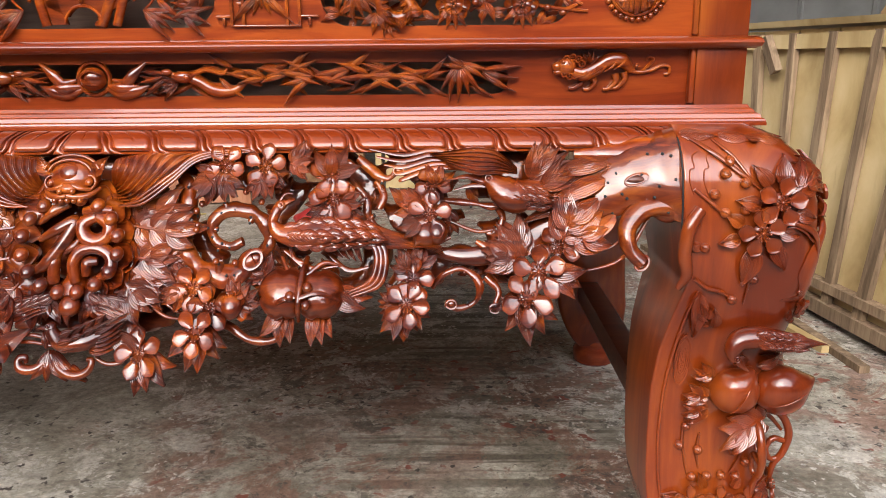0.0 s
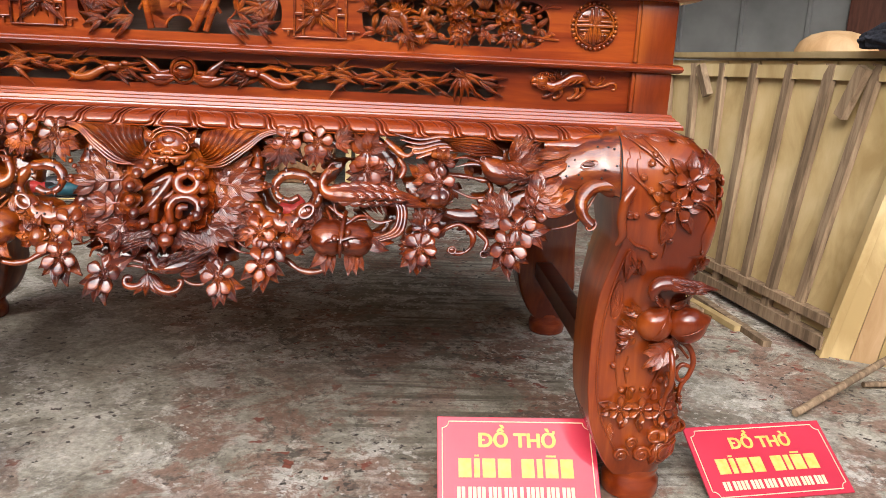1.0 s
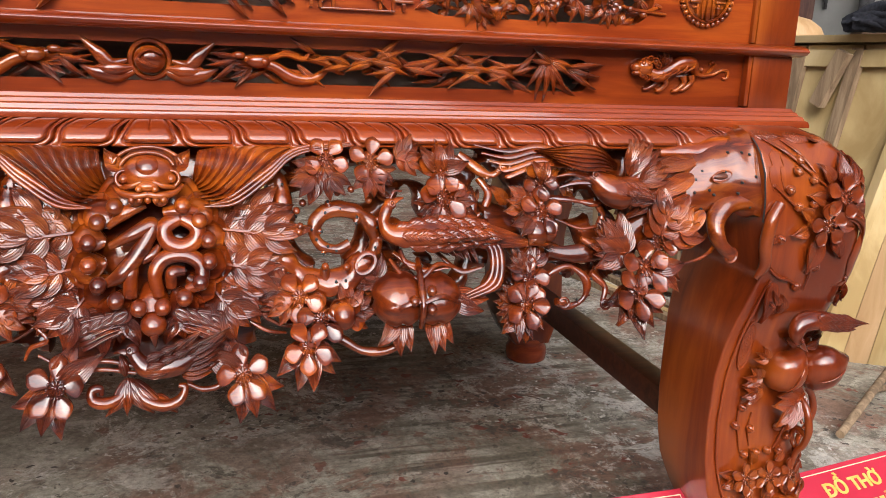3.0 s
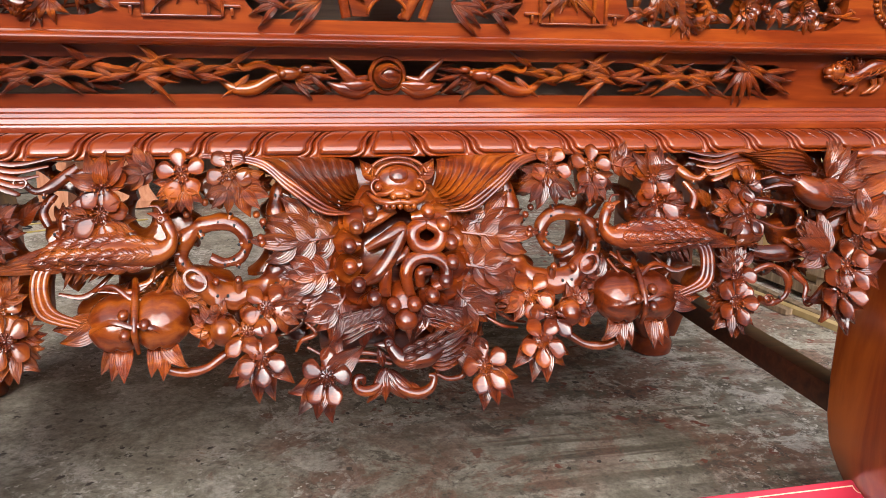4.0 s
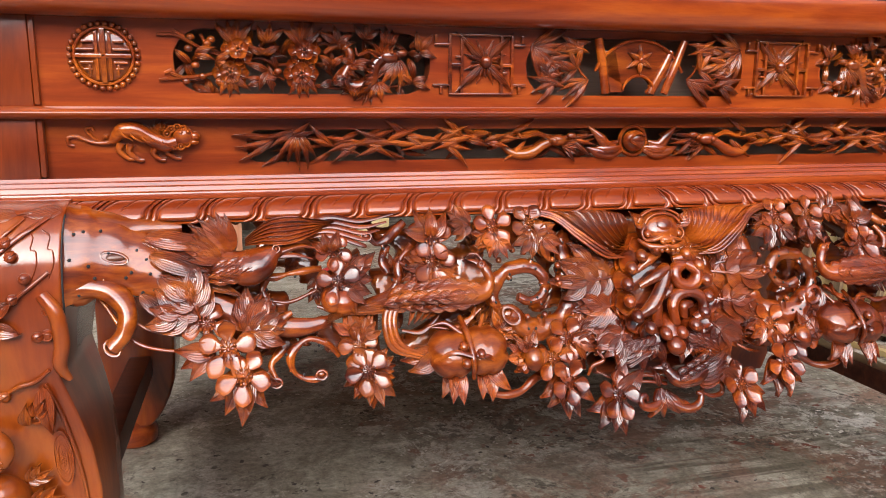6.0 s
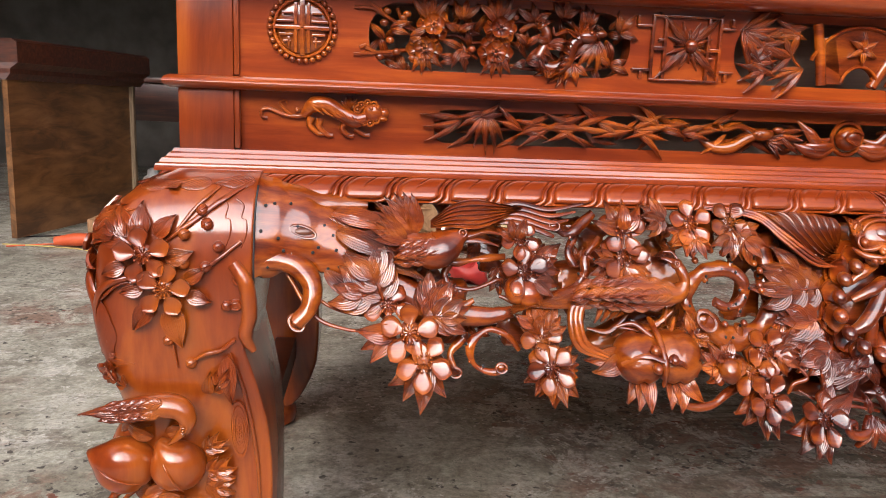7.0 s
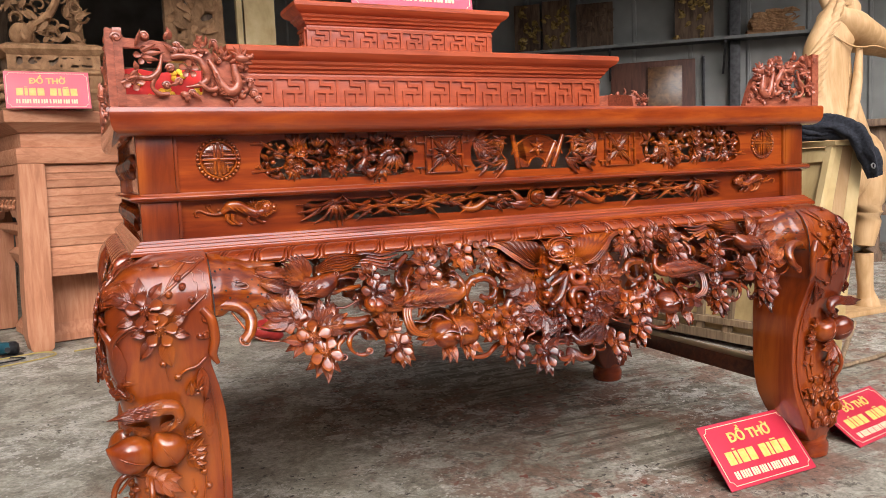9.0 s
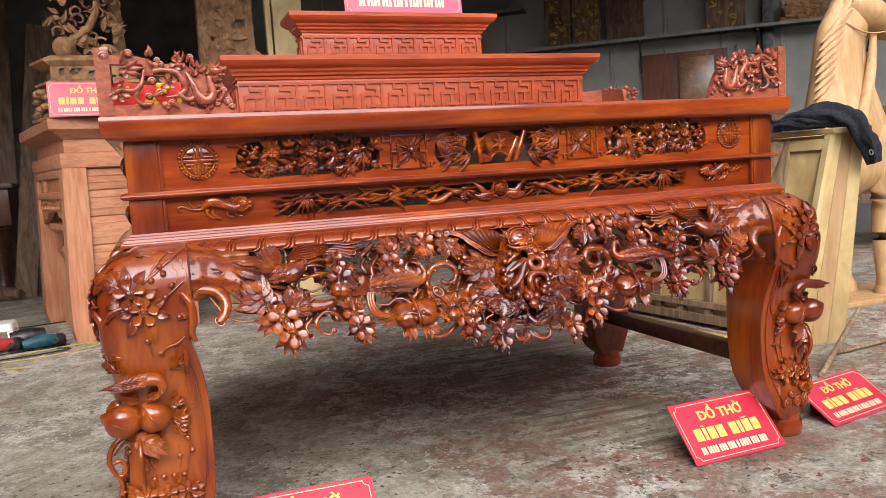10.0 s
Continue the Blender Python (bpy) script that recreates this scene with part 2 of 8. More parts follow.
    c = mixc(times(worn, spots(30, 0.20, at(5.3, 7.1))), c, (0.62, 0.60, 0.56))
    c = mixc(band(nz(20.0, 10, at(-3.3, 5.1), 0.84), 0.585, 0.61, 0.75), c, (0.08, 0.068, 0.055))
    fine = ramp_of(n, [(0.36, (0.55, 0.54, 0.52)), (0.64, (1.28, 1.27, 1.25))])
    l.new(nz(48, 9, None, 0.8), fine.inputs["Fac"])
    mul = n.new("ShaderNodeMix")
    mul.data_type = 'RGBA'
    mul.blend_type = 'MULTIPLY'
    mul.inputs[0].default_value = 1.0
    l.new(c, mul.inputs[6])
    l.new(fine.outputs["Color"], mul.inputs[7])
    l.new(mul.outputs[2], b.inputs["Base Color"])
    rg = n.new("ShaderNodeMapRange")
    rg.inputs["To Min"].default_value = 0.45
    rg.inputs["To Max"].default_value = 0.85
    l.new(nz(4, 5), rg.inputs["Value"])
    l.new(rg.outputs["Result"], b.inputs["Roughness"])
    bp = n.new("ShaderNodeBump")
    bp.inputs["Strength"].default_value = 0.35
    bp.inputs["Distance"].default_value = 0.004
    l.new(nz(30, 8, None, 0.7), bp.inputs["Height"])
    l.new(bp.outputs["Normal"], b.inputs["Normal"])
    return m


concrete_m = concrete()

# ---- mesh helpers ----
def thing(name, at, label, category, group="", kind=""):
    e = new(name)
    e.location = at
    return tagged(e, label, category, group, kind)


class Relief(tuple):
    """Verts and faces that also carry, vertex by vertex, the phase of their cut lines."""
    cut = None


def relief(verts, faces, cut):
    r = Relief((verts, faces))
    r.cut = cut
    return r


def cut_of(vf):
    return vf.cut if isinstance(vf, Relief) else None


def part(name, vf, material, parent=None, label="", smooth=True, angle=40, cut=None):
    """Links verts and faces as one mesh object under a thing or a part."""
    verts, faces = vf
    cut = cut if cut is not None else cut_of(vf)
    bm = bmesh.new()
    vs = [bm.verts.new(v) for v in verts]
    for f in faces:
        try:
            bm.faces.new([vs[i] for i in f])
        except ValueError:
            pass
    bmesh.ops.recalc_face_normals(bm, faces=bm.faces)
    me = bpy.data.meshes.new(name)
    bm.to_mesh(me)
    bm.free()
    if smooth:
        me.polygons.foreach_set("use_smooth", [True] * len(me.polygons))
        me.set_sharp_from_angle(angle=radians(angle))
    if cut is not None:
        lines = me.attributes.new("cut", 'FLOAT', 'POINT')
        lines.data.foreach_set("value", np.array(cut, dtype=np.float32))
    me.materials.append(material)
    ob = new(name, me)
    if parent is not None:
        ob.parent = parent
        if parent.type == 'EMPTY':
            ob.matrix_parent_inverse = Matrix.Translation(parent.location).inverted()
    if label:
        tagged(ob, label)
    return ob


def join(*items):
    verts, faces, cut = [], [], []
    for item in items:
        v, f = item
        k = len(verts)
        verts.extend(tuple(p) for p in v)
        faces.extend(tuple(i + k for i in q) for q in f)
        own = cut_of(item)
        cut.extend(own if own is not None else [0.5] * len(v))
    return relief(verts, faces, cut) if any(c != 0.5 for c in cut) else (verts, faces)


def moved(vf, m):
    return [tuple(m @ Vector(v)) for v in vf[0]], vf[1]


def box(x0, x1, y0, y1, z0, z1, r=0.003):
    """A block with bevelled edges."""
    bm = bmesh.new()
    bmesh.ops.create_cube(bm, size=1)
    for v in bm.verts:
        v.co = ((x0 + x1) / 2 + v.co.x * (x1 - x0), (y0 + y1) / 2 + v.co.y * (y1 - y0), (z0 + z1) / 2 + v.co.z * (z1 - z0))
    if r > 0:
        bmesh.ops.bevel(bm, geom=list(bm.edges), offset=min(r, 0.4 * min(x1 - x0, y1 - y0, z1 - z0)), segments=2, profile=0.6, affect='EDGES')
    bm.verts.index_update()
    out = [tuple(v.co) for v in bm.verts], [tuple(v.index for v in f.verts) for f in bm.faces]
    bm.free()
    return out


def grid_faces(n, m, wrap=False):
    f = []
    for i in range(n - 1):
        for j in range(m if wrap else m - 1):
            k = (j + 1) % m
            f.append((i * m + j, i * m + k, (i + 1) * m + k, (i + 1) * m + j))
    return f


def loft(rings, cap=True):
    """Closed rings of equal count, joined in order."""
    n, m = len(rings), len(rings[0])
    v = [tuple(p) for r in rings for p in r]
    f = grid_faces(n, m, True)
    if cap:
        f.append(tuple(range(m - 1, -1, -1)))
        f.append(tuple((n - 1) * m + j for j in range(m)))
    return v, f


def spline(points, n):
    """Points along a smooth curve through the given ones."""
    p = np.array(points, float)
    p = np.vstack([2 * p[0] - p[1], p, 2 * p[-1] - p[-2]])
    out = []
    for t in np.linspace(0, len(p) - 3 - 1e-9, n):
        i = int(t)
        u = t - i
        a, b, c, d = p[i:i + 4]
        out.append(0.5 * (2 * b + (c - a) * u + (2 * a - 5 * b + 4 * c - d) * u * u + (3 * b - a - 3 * c + d) * u ** 3))
    return np.array(out)


def tube(points, radii, seg=8, n=14, flat=1.0, knots=0.0):
    """A tapered round bar along a smooth curve; knots gives it an uneven bark."""
    P = spline(points, n)
    R = np.interp(np.linspace(0, 1, n), np.linspace(0, 1, len(radii)), radii)
    T = np.gradient(P, axis=0)
    T /= np.linalg.norm(T, axis=1)[:, None] + 1e-9
    ref = np.array([0.0, 0.0, 1.0])
    rings = []
    for i in range(n):
        a = np.cross(T[i], ref)
        if np.linalg.norm(a) < 1e-3:
            a = np.cross(T[i], np.array([0.0, 1.0, 0.0]))
        a /= np.linalg.norm(a)
        b = np.cross(a, T[i])
        ring_pts = []
        for q in np.linspace(0, 2 * math.pi, seg, endpoint=False):
            d = math.cos(q) * a + flat * math.sin(q) * b
            k = 1 + 1.6 * knots * noise.noise(Vector((P[i] + R[i] * d) * 38.0)) if knots else 1
            ring_pts.append(P[i] + R[i] * k * d)
        rings.append(ring_pts)
    return loft(rings)


def ball(c, r, seg=8, rows=6):
    """An ellipsoid; r may be three radii."""
    rx, ry, rz = (r, r, r) if isinstance(r, (int, float)) else r
    v = [(c[0], c[1], c[2] + rz)]
    for i in range(1, rows):
        a = math.pi * i / rows
        for j in range(seg):
            q = 2 * math.pi * j / seg
            v.append((c[0] + rx * math.sin(a) * math.cos(q), c[1] + ry * math.sin(a) * math.sin(q), c[2] + rz * math.cos(a)))
    v.append((c[0], c[1], c[2] - rz))
    f = [(0, 1 + j, 1 + (j + 1) % seg) for j in range(seg)]
    for i in range(rows - 2):
        for j in range(seg):
            a, b = 1 + i * seg + j, 1 + i * seg + (j + 1) % seg
            f.append((a, a + seg, b + seg, b))
    k = 1 + (rows - 2) * seg
    f += [(len(v) - 1, k + (j + 1) % seg, k + j) for j in range(seg)]
    return v, f


def lathe(profile, at, seg=20):
    """Turned about an upright axis: rows of (radius, height)."""
    return loft([[(at[0] + r * math.cos(q), at[1] + r * math.sin(q), at[2] + z) for q in np.linspace(0, 2 * math.pi, seg, endpoint=False)] for r, z in profile])


def ledge(profile, x0, x1, y0, y1):
    """A moulding round a rectangle: rows of (outward, height)."""
    return loft([[(x0 - o, y0 - o, z), (x1 + o, y0 - o, z), (x1 + o, y1 + o, z), (x0 - o, y1 + o, z)] for o, z in profile])


NARROW = 0.98  # breadth of the apron and legs against their drawing


# Relief is modelled as (x, z, h): h rises out of the surface that it lies on.
def slab(P, thick, cut=None):
    n, m = P.shape[:2]
    top = P.reshape(-1, 3)
    low = top - np.array([0, 0, thick])
    v = [tuple(p) for p in top] + [tuple(p) for p in low]
    k = n * m
    f = grid_faces(n, m)
    f += [(a + k, d + k, c + k, b + k) for a, b, c, d in grid_faces(n, m)]
    rim = [j for j in range(m)] + [i * m + m - 1 for i in range(1, n)] + [(n - 1) * m + j for j in range(m - 2, -1, -1)] + [i * m for i in range(n - 2, 0, -1)]
    for i in range(len(rim)):
        a, b = rim[i], rim[(i + 1) % len(rim)]
        f.append((a, b, b + k, a + k))
    return (v, f) if cut is None else relief(v, f, list(cut.reshape(-1)) * 2)


def leaf(c, ang, L, W, h=0.0, lift=0.010, bend=0.0, teeth=0, thick=0.0045, cup=0.003, tip=0.0, n=17, m=7, ridge=0.0, lines=False):
    """A leaf or feather from c, at ang degrees: sunk midrib, fine cut veins, thin raised rim; with teeth a lobed one."""
    if teeth:
        return lobed(c, ang, L, W, h, lift, bend, teeth, thick, tip)
    P = np.zeros((n, m, 3))
    cut = np.zeros((n, m))
    x = z = 0.0
    a = radians(ang)
    ds = L / (n - 1)
    for i in range(n):
        s = i / (n - 1)
        th = a + radians(bend) * (s - 0.3)
        w = W / 2 * (math.sin(math.pi * min(1, 0.07 + 0.93 * s) ** 0.68) * (1.0 if s < 0.5 else 1 - 0.25 * (s - 0.5)) + 0.015)
        for j in range(m):
            t = 2 * j / (m - 1) - 1
            u = abs(t)
            hh = h + lift * math.sin(math.pi * min(1, s * 0.8 + 0.1)) + cup * t * t + tip * s * s
            hh += ridge * (1 - u) * math.sin(math.pi * (0.08 + 0.88 * s)) ** 0.5 if ridge else -0.0020 * math.exp(-(t / 0.16) ** 2)
            ahead = 0.05 * L * u * (1 - s)
            cut[i, j] = 50.5 + max(2.0, W / 0.0062) * t if lines or ridge else 50.5 + max(4.0, L / 0.0065) * (s - 0.30 * u)
            P[i, j] = (c[0] + x - math.sin(th) * w * t + math.cos(th) * ahead, c[1] + z + math.cos(th) * w * t + math.sin(th) * ahead, hh)
        x += math.cos(th) * ds
        z += math.sin(th) * ds
    return slab(P, thick, cut)


def lobed(c, ang, L, W, h, lift, bend, teeth, thick, tip):
    """A leaf of pointed lobes that spring in pairs from a curved midrib, each hollowed and veined."""
    pairs = 2 if L < 0.05 else 3
    fine = L > 0.055
    out = []
    x = z = 0.0
    spine = []
    for i in range(21):
        th = radians(ang) + radians(bend) * (i / 20 - 0.3)
        spine.append((c[0] + x, c[1] + z, math.degrees(th)))
        x += math.cos(th) * L / 20
        z += math.sin(th) * L / 20
    def hgt(s):
        return h + lift * math.sin(math.pi * min(1, 0.15 + 0.75 * s)) + tip * s * s
    for k in range(pairs):
        s = 0.05 + 0.66 * k / pairs
        px, pz, deg = spine[int(20 * s)]
        size = W * (0.74 + 0.30 * math.sin(math.pi * (0.2 + 0.7 * k / pairs)))
        for side in (-1, 1):
            out.append(leaf((px, pz), deg + side * (46 - 14 * k / pairs), size, 0.54 * size, hgt(s) - 0.0015 * (pairs - k), lift=0.003, bend=-side * 34, thick=thick, cup=0.0022, tip=-0.10 * size, n=9 if fine else 7, m=5, lines=True))
    px, pz, deg = spine[int(20 * 0.42)]
    out.append(leaf((px, pz), deg + 0.35 * bend, 0.60 * L, 0.46 * W, hgt(0.5), lift=0.003, bend=0.4 * bend, thick=thick, cup=0.0022, tip=tip - 0.004, n=11 if fine else 7, m=5, lines=True))
    out.append(tube([(spine[i][0], spine[i][1], hgt(i / 20) - 0.0035) for i in (0, 5, 10)], [0.0020, 0.0024, 0.0012], 5, 7))
    return join(*out)


def petal(c, ang, r0, r1, W, h, rise, cup, thick=0.0035, n=10, m=9, twist=0.0):
    """A dished oval petal with a thin raised lip, narrow at its foot, slightly pointed; twist raises one of its sides."""
    P = np.zeros((n, m, 3))
    a = radians(ang)
    for i in range(n):
        s = 1 - (1 - i / (n - 1)) ** 1.5
        w = W / 2 * (0.26 + 0.74 * math.sin(math.pi / 2 * min(1, s / 0.60))) if s < 0.60 else W / 2 * max(0.0, 1 - ((s - 0.60) / 0.40) ** 2.0) ** 0.82
        w = max(w, W * 0.03)
        r = r0 + (r1 - r0) * s
        for j in range(m):
            q = 2 * j / (m - 1) - 1
            t = math.copysign(1 - (1 - abs(q)) ** 1.5, q)
            inner = max(0.0, 1 - abs(t) ** 6) * min(1.0, (1 - s) / 0.13)
            hh = h + rise * s - cup * (1 - t * t) * math.sin(math.pi * (0.15 + 0.72 * s)) - 0.0010 * inner + twist * w * t
            P[i, j] = (c[0] + math.cos(a) * r - math.sin(a) * w * t, c[1] + math.sin(a) * r + math.cos(a) * w * t, hh)
    return slab(P, thick)


PETAL_RND = random.Random(23)


def flower(c, r, h=0.0, n=5, rot=90, tilt=0.0, slant=1.0):
    """Spread petals at uneven slants round a hollow with a ring of bead stamens. tilt: how far one side is raised."""
    out = []
    for k in range(n):
        a = rot + 360 * k / n + PETAL_RND.uniform(-5, 5)
        out.append(petal(c, a, r * 0.27, r * PETAL_RND.uniform(0.98, 1.10), r * 0.68 * 5 / n, h + 0.002 * (k % 2) + PETAL_RND.uniform(0, 0.002), slant * r * PETAL_RND.uniform(0.02, 0.24), r * PETAL_RND.uniform(0.035, 0.075), thick=0.0040, twist=slant * PETAL_RND.uniform(-0.16, 0.16)))
    out.append(ball((c[0], c[1], h - 0.006), (r * 0.38, r * 0.38, 0.006), 14, 6))
    for k in range(10):
        q = 2 * math.pi * k / 10
        out.append(ball((c[0] + r * 0.29 * math.cos(q), c[1] + r * 0.29 * math.sin(q), h + 0.0045), r * 0.062, 6, 5))
        out.append(tube([(c[0] + r * 0.08 * math.cos(q), c[1] + r * 0.08 * math.sin(q), h + 0.0005), (c[0] + r * 0.29 * math.cos(q), c[1] + r * 0.29 * math.sin(q), h + 0.0030)], [r * 0.022, r * 0.022], 4, 3))
    out.append(ball((c[0], c[1], h + 0.001), r * 0.085, 8, 5))
    v, f = join(*out)
    if tilt:
        v = [(x, z, hh + tilt * (z - c[1])) for x, z, hh in v]
    return v, f


def fluted(curves, h, depth, thick=0.010, n=16, per=7):
    """A wing of hollow flutes lying between neighbouring curves."""
    C = [spline(p, n) for p in curves]
    m = (len(C) - 1) * per + 1
    P = np.zeros((n, m, 3))
    cut = np.zeros((n, m))
    for j in range(m):
        k = min(j // per, len(C) - 2)
        u = j / per - k
        cut[:, j] = 50 + 2 * j / per
        for i in range(n):
            q = C[k][i] * (1 - u) + C[k + 1][i] * u
            P[i, j] = (q[0], q[1], q[2] + h - depth * math.sin(math.pi * u) ** 0.8)
    return slab(P, thick, cut)


def peony(c, r, h=0.0):
    """Two rings of petals round a knot of beads."""
    out = []
    for k in range(8):
        out.append(petal(c, 45 * k, r * 0.3, r, r * 0.72, h - 0.002, r * 0.1, r * 0.12, n=6, m=5))
    for k in range(5):
        out.append(petal(c, 72 * k + 20, r * 0.15, r * 0.62, r * 0.6, h + 0.005, r * 0.25, r * 0.12, n=6, m=5))
    for k in range(5):
        q = 2 * math.pi * k / 5
        out.append(ball((c[0] + r * 0.14 * math.cos(q), c[1] + r * 0.14 * math.sin(q), h + 0.009), r * 0.1, 6, 4))
    return join(*out)


def contour_board(field, x0, x1, z0, z1, step, front, back, rounding=0.0):
    """A pierced board: kept where field(x, z) > 0, with clean sawn edges, front and back at the heights given."""
    xs = np.arange(x0, x1 + step / 2, step)
    zs = np.arange(z0, z1 + step / 2, step)
    F = np.array([[field(x, z) for z in zs] for x in xs])
    F[np.abs(F) < 1e-6] = 1e-6
    for edge in (F[0], F[-1], F[:, 0], F[:, -1]):
        np.minimum(edge, -0.3 * step, out=edge)
    verts, index, faces, walls = [], {}, [], []

    def node(key, x, z, d):
        if key not in index:
            index[key] = len(verts) // 2
            hh = front - rounding * max(0.0, 1 - d / 0.008) ** 2 if rounding else front
            verts.append((x, z, hh))
            verts.append((x, z, back))
        return index[key]

    def corner(i, j):
        return node((i, j), xs[i], zs[j], F[i, j])

    def cut(i, j, k, l):
        a, b = sorted([(i, j), (k, l)])
        t = F[a] / (F[a] - F[b])
        return node((a, b), xs[a[0]] + t * (xs[b[0]] - xs[a[0]]), zs[a[1]] + t * (zs[b[1]] - zs[a[1]]), 0)

    for i in range(len(xs) - 1):
        for j in range(len(zs) - 1):
            ring = [(i, j), (i + 1, j), (i + 1, j + 1), (i, j + 1)]
            ins = [F[c] > 0 for c in ring]
            if not any(ins):
                continue
            poly, mark = [], []
            for k in range(4):
                a, b = ring[k], ring[(k + 1) % 4]
                if ins[k]:
                    poly.append(corner(*a))
                    mark.append(0)
                if ins[k] != ins[(k + 1) % 4]:
                    poly.append(cut(*a, *b))
                    mark.append(1)
            faces.append(tuple(2 * p for p in poly))
            faces.append(tuple(2 * p + 1 for p in reversed(poly)))
            for k in range(len(poly)):
                l = (k + 1) % len(poly)
                if mark[k] and mark[l] and poly[k] != poly[l]:
                    faces.append((2 * poly[l], 2 * poly[k], 2 * poly[k] + 1, 2 * poly[l] + 1))
    return verts, faces


def rounded_box_sd(x, z, cx, cz, hx, hz, r):
    """Distance to a rounded rectangle, negative inside."""
    dx, dz = abs(x - cx) - hx + r, abs(z - cz) - hz + r
    return math.hypot(max(dx, 0), max(dz, 0)) + min(max(dx, dz), 0) - r


def on_apron(vf, mirror=False):
    """Relief laid on the leaning front of the apron."""
    s = -1 if mirror else 1
    return [(s * NARROW * x, -0.08 - (0.825 - z) * 0.375 - h, z) for x, z, h in vf[0]], vf[1]


def on_front(y):
    def f(vf, mirror=False):
        s = -1 if mirror else 1
        return [(s * x, y - h, z) for x, z, h in vf[0]], vf[1]
    return f

# ---- the workshop ----
floor = part("floor", ([(-60, -60, 0), (60, -60, 0), (60, 60, 0), (-60, 60, 0)], [(0, 1, 2, 3)]), concrete_m, smooth=False)
tagged(floor, "worn grey concrete floor with rusty stains and streaks", "floor", kind="structure")


def setting(name, vf, material, label, category="wall"):
    return tagged(part(name, vf, material, smooth=False), label, category, kind="structure")


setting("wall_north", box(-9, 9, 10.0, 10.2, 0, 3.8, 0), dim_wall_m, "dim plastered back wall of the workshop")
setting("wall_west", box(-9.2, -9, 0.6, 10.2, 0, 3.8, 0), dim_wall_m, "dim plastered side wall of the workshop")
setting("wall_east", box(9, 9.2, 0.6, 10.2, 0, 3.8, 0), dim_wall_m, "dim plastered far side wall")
# roof is unseen; its height and front edge are set to shade the interior
setting("ceiling", box(-9.2, 9.2, 0.8, 10.2, 3.8, 3.95, 0), roof_m, "unseen dull sheet steel roof, set to shade the workshop", "ceiling")


WALL = Matrix(((0.7809, 0.6247, 0, 3.9), (-0.6247, 0.7809, 0, 6.7), (0, 0, 1, 0), (0, 0, 0, 1)))  # along the grey wall, into it, up


def sheet_wall():
    """Dark grey sheet wall with folded seams."""
    pts = []
    x = -4.4
    while x < 5.2:
        pts += [(x, 0), (x + 0.60, 0), (x + 0.615, -0.02), (x + 0.645, -0.02), (x + 0.66, 0)]
        x += 0.66
    v, f = [], []
    for z in (0, 3.79):
        v += [(px, py, z) for px, py in pts]
        v += [(px, 0.1, z) for px, py in pts]
    n = len(pts)
    for i in range(n - 1):
        f += [(i, i + 1, 2 * n + i + 1, 2 * n + i), (n + i + 1, n + i, 3 * n + i, 3 * n + i + 1), (2 * n + i, 2 * n + i + 1, 3 * n + i + 1, 3 * n + i)]
    return v, f


setting("wall_inner", moved(sheet_wall(), WALL), grey_wall_m, "dark grey folded sheet metal inner wall")

# walls added unseen behind the camera: sides block sky, far one bounces light
setting("wall_southwest", box(-5.3, -5.1, -11.0, 0.4, 0, 4.2, 0), dim_wall_m, "unseen dim wall added beside the forecourt to block sideways sky")
setting("wall_southeast", box(5.6, 5.8, -11.0, 0.4, 0, 4.2, 0), dim_wall_m, "unseen dim wall added beside the forecourt to block sideways sky")
# its pale face is there to send light onto fronts and under the table
setting("wall_south", box(-30, 30, -11.3, -11.0, 0, 5.5, 0), pale_wall_m, "unseen pale wall added across the yard to bounce light")

# ---- the altar table ----
altar = thing("altar_table", (0, 0.5, 0), "red lacquered carved wooden altar table on four scrolled legs", "altar table")
HX = 1.066
top = part("tabletop", ledge([(0.0, 1.150), (0.026, 1.151), (0.036, 1.155), (0.044, 1.164), (0.048, 1.176), (0.049, 1.190), (0.049, 1.208), (0.046, 1.213)], -HX, HX, 0.0, 1.07), lacquer, altar)

# boards of the box, with pierced openings
def upper_field(x, z):
    d = 1.0
    for cx, hx in ((-0.5845, 0.2025), (0.0, 0.212), (0.5845, 0.2025)):
        d = min(d, rounded_box_sd(x, z, cx, 1.089, hx, 0.049, 0.046))
    return min(d, 0.99 - abs(x), z - 1.016, 1.154 - z)


def lower_field(x, z):
    return min(rounded_box_sd(x, z, 0, 0.957, 0.683, 0.026, 0.02), 0.99 - abs(x), z - 0.908, 1.004 - z)


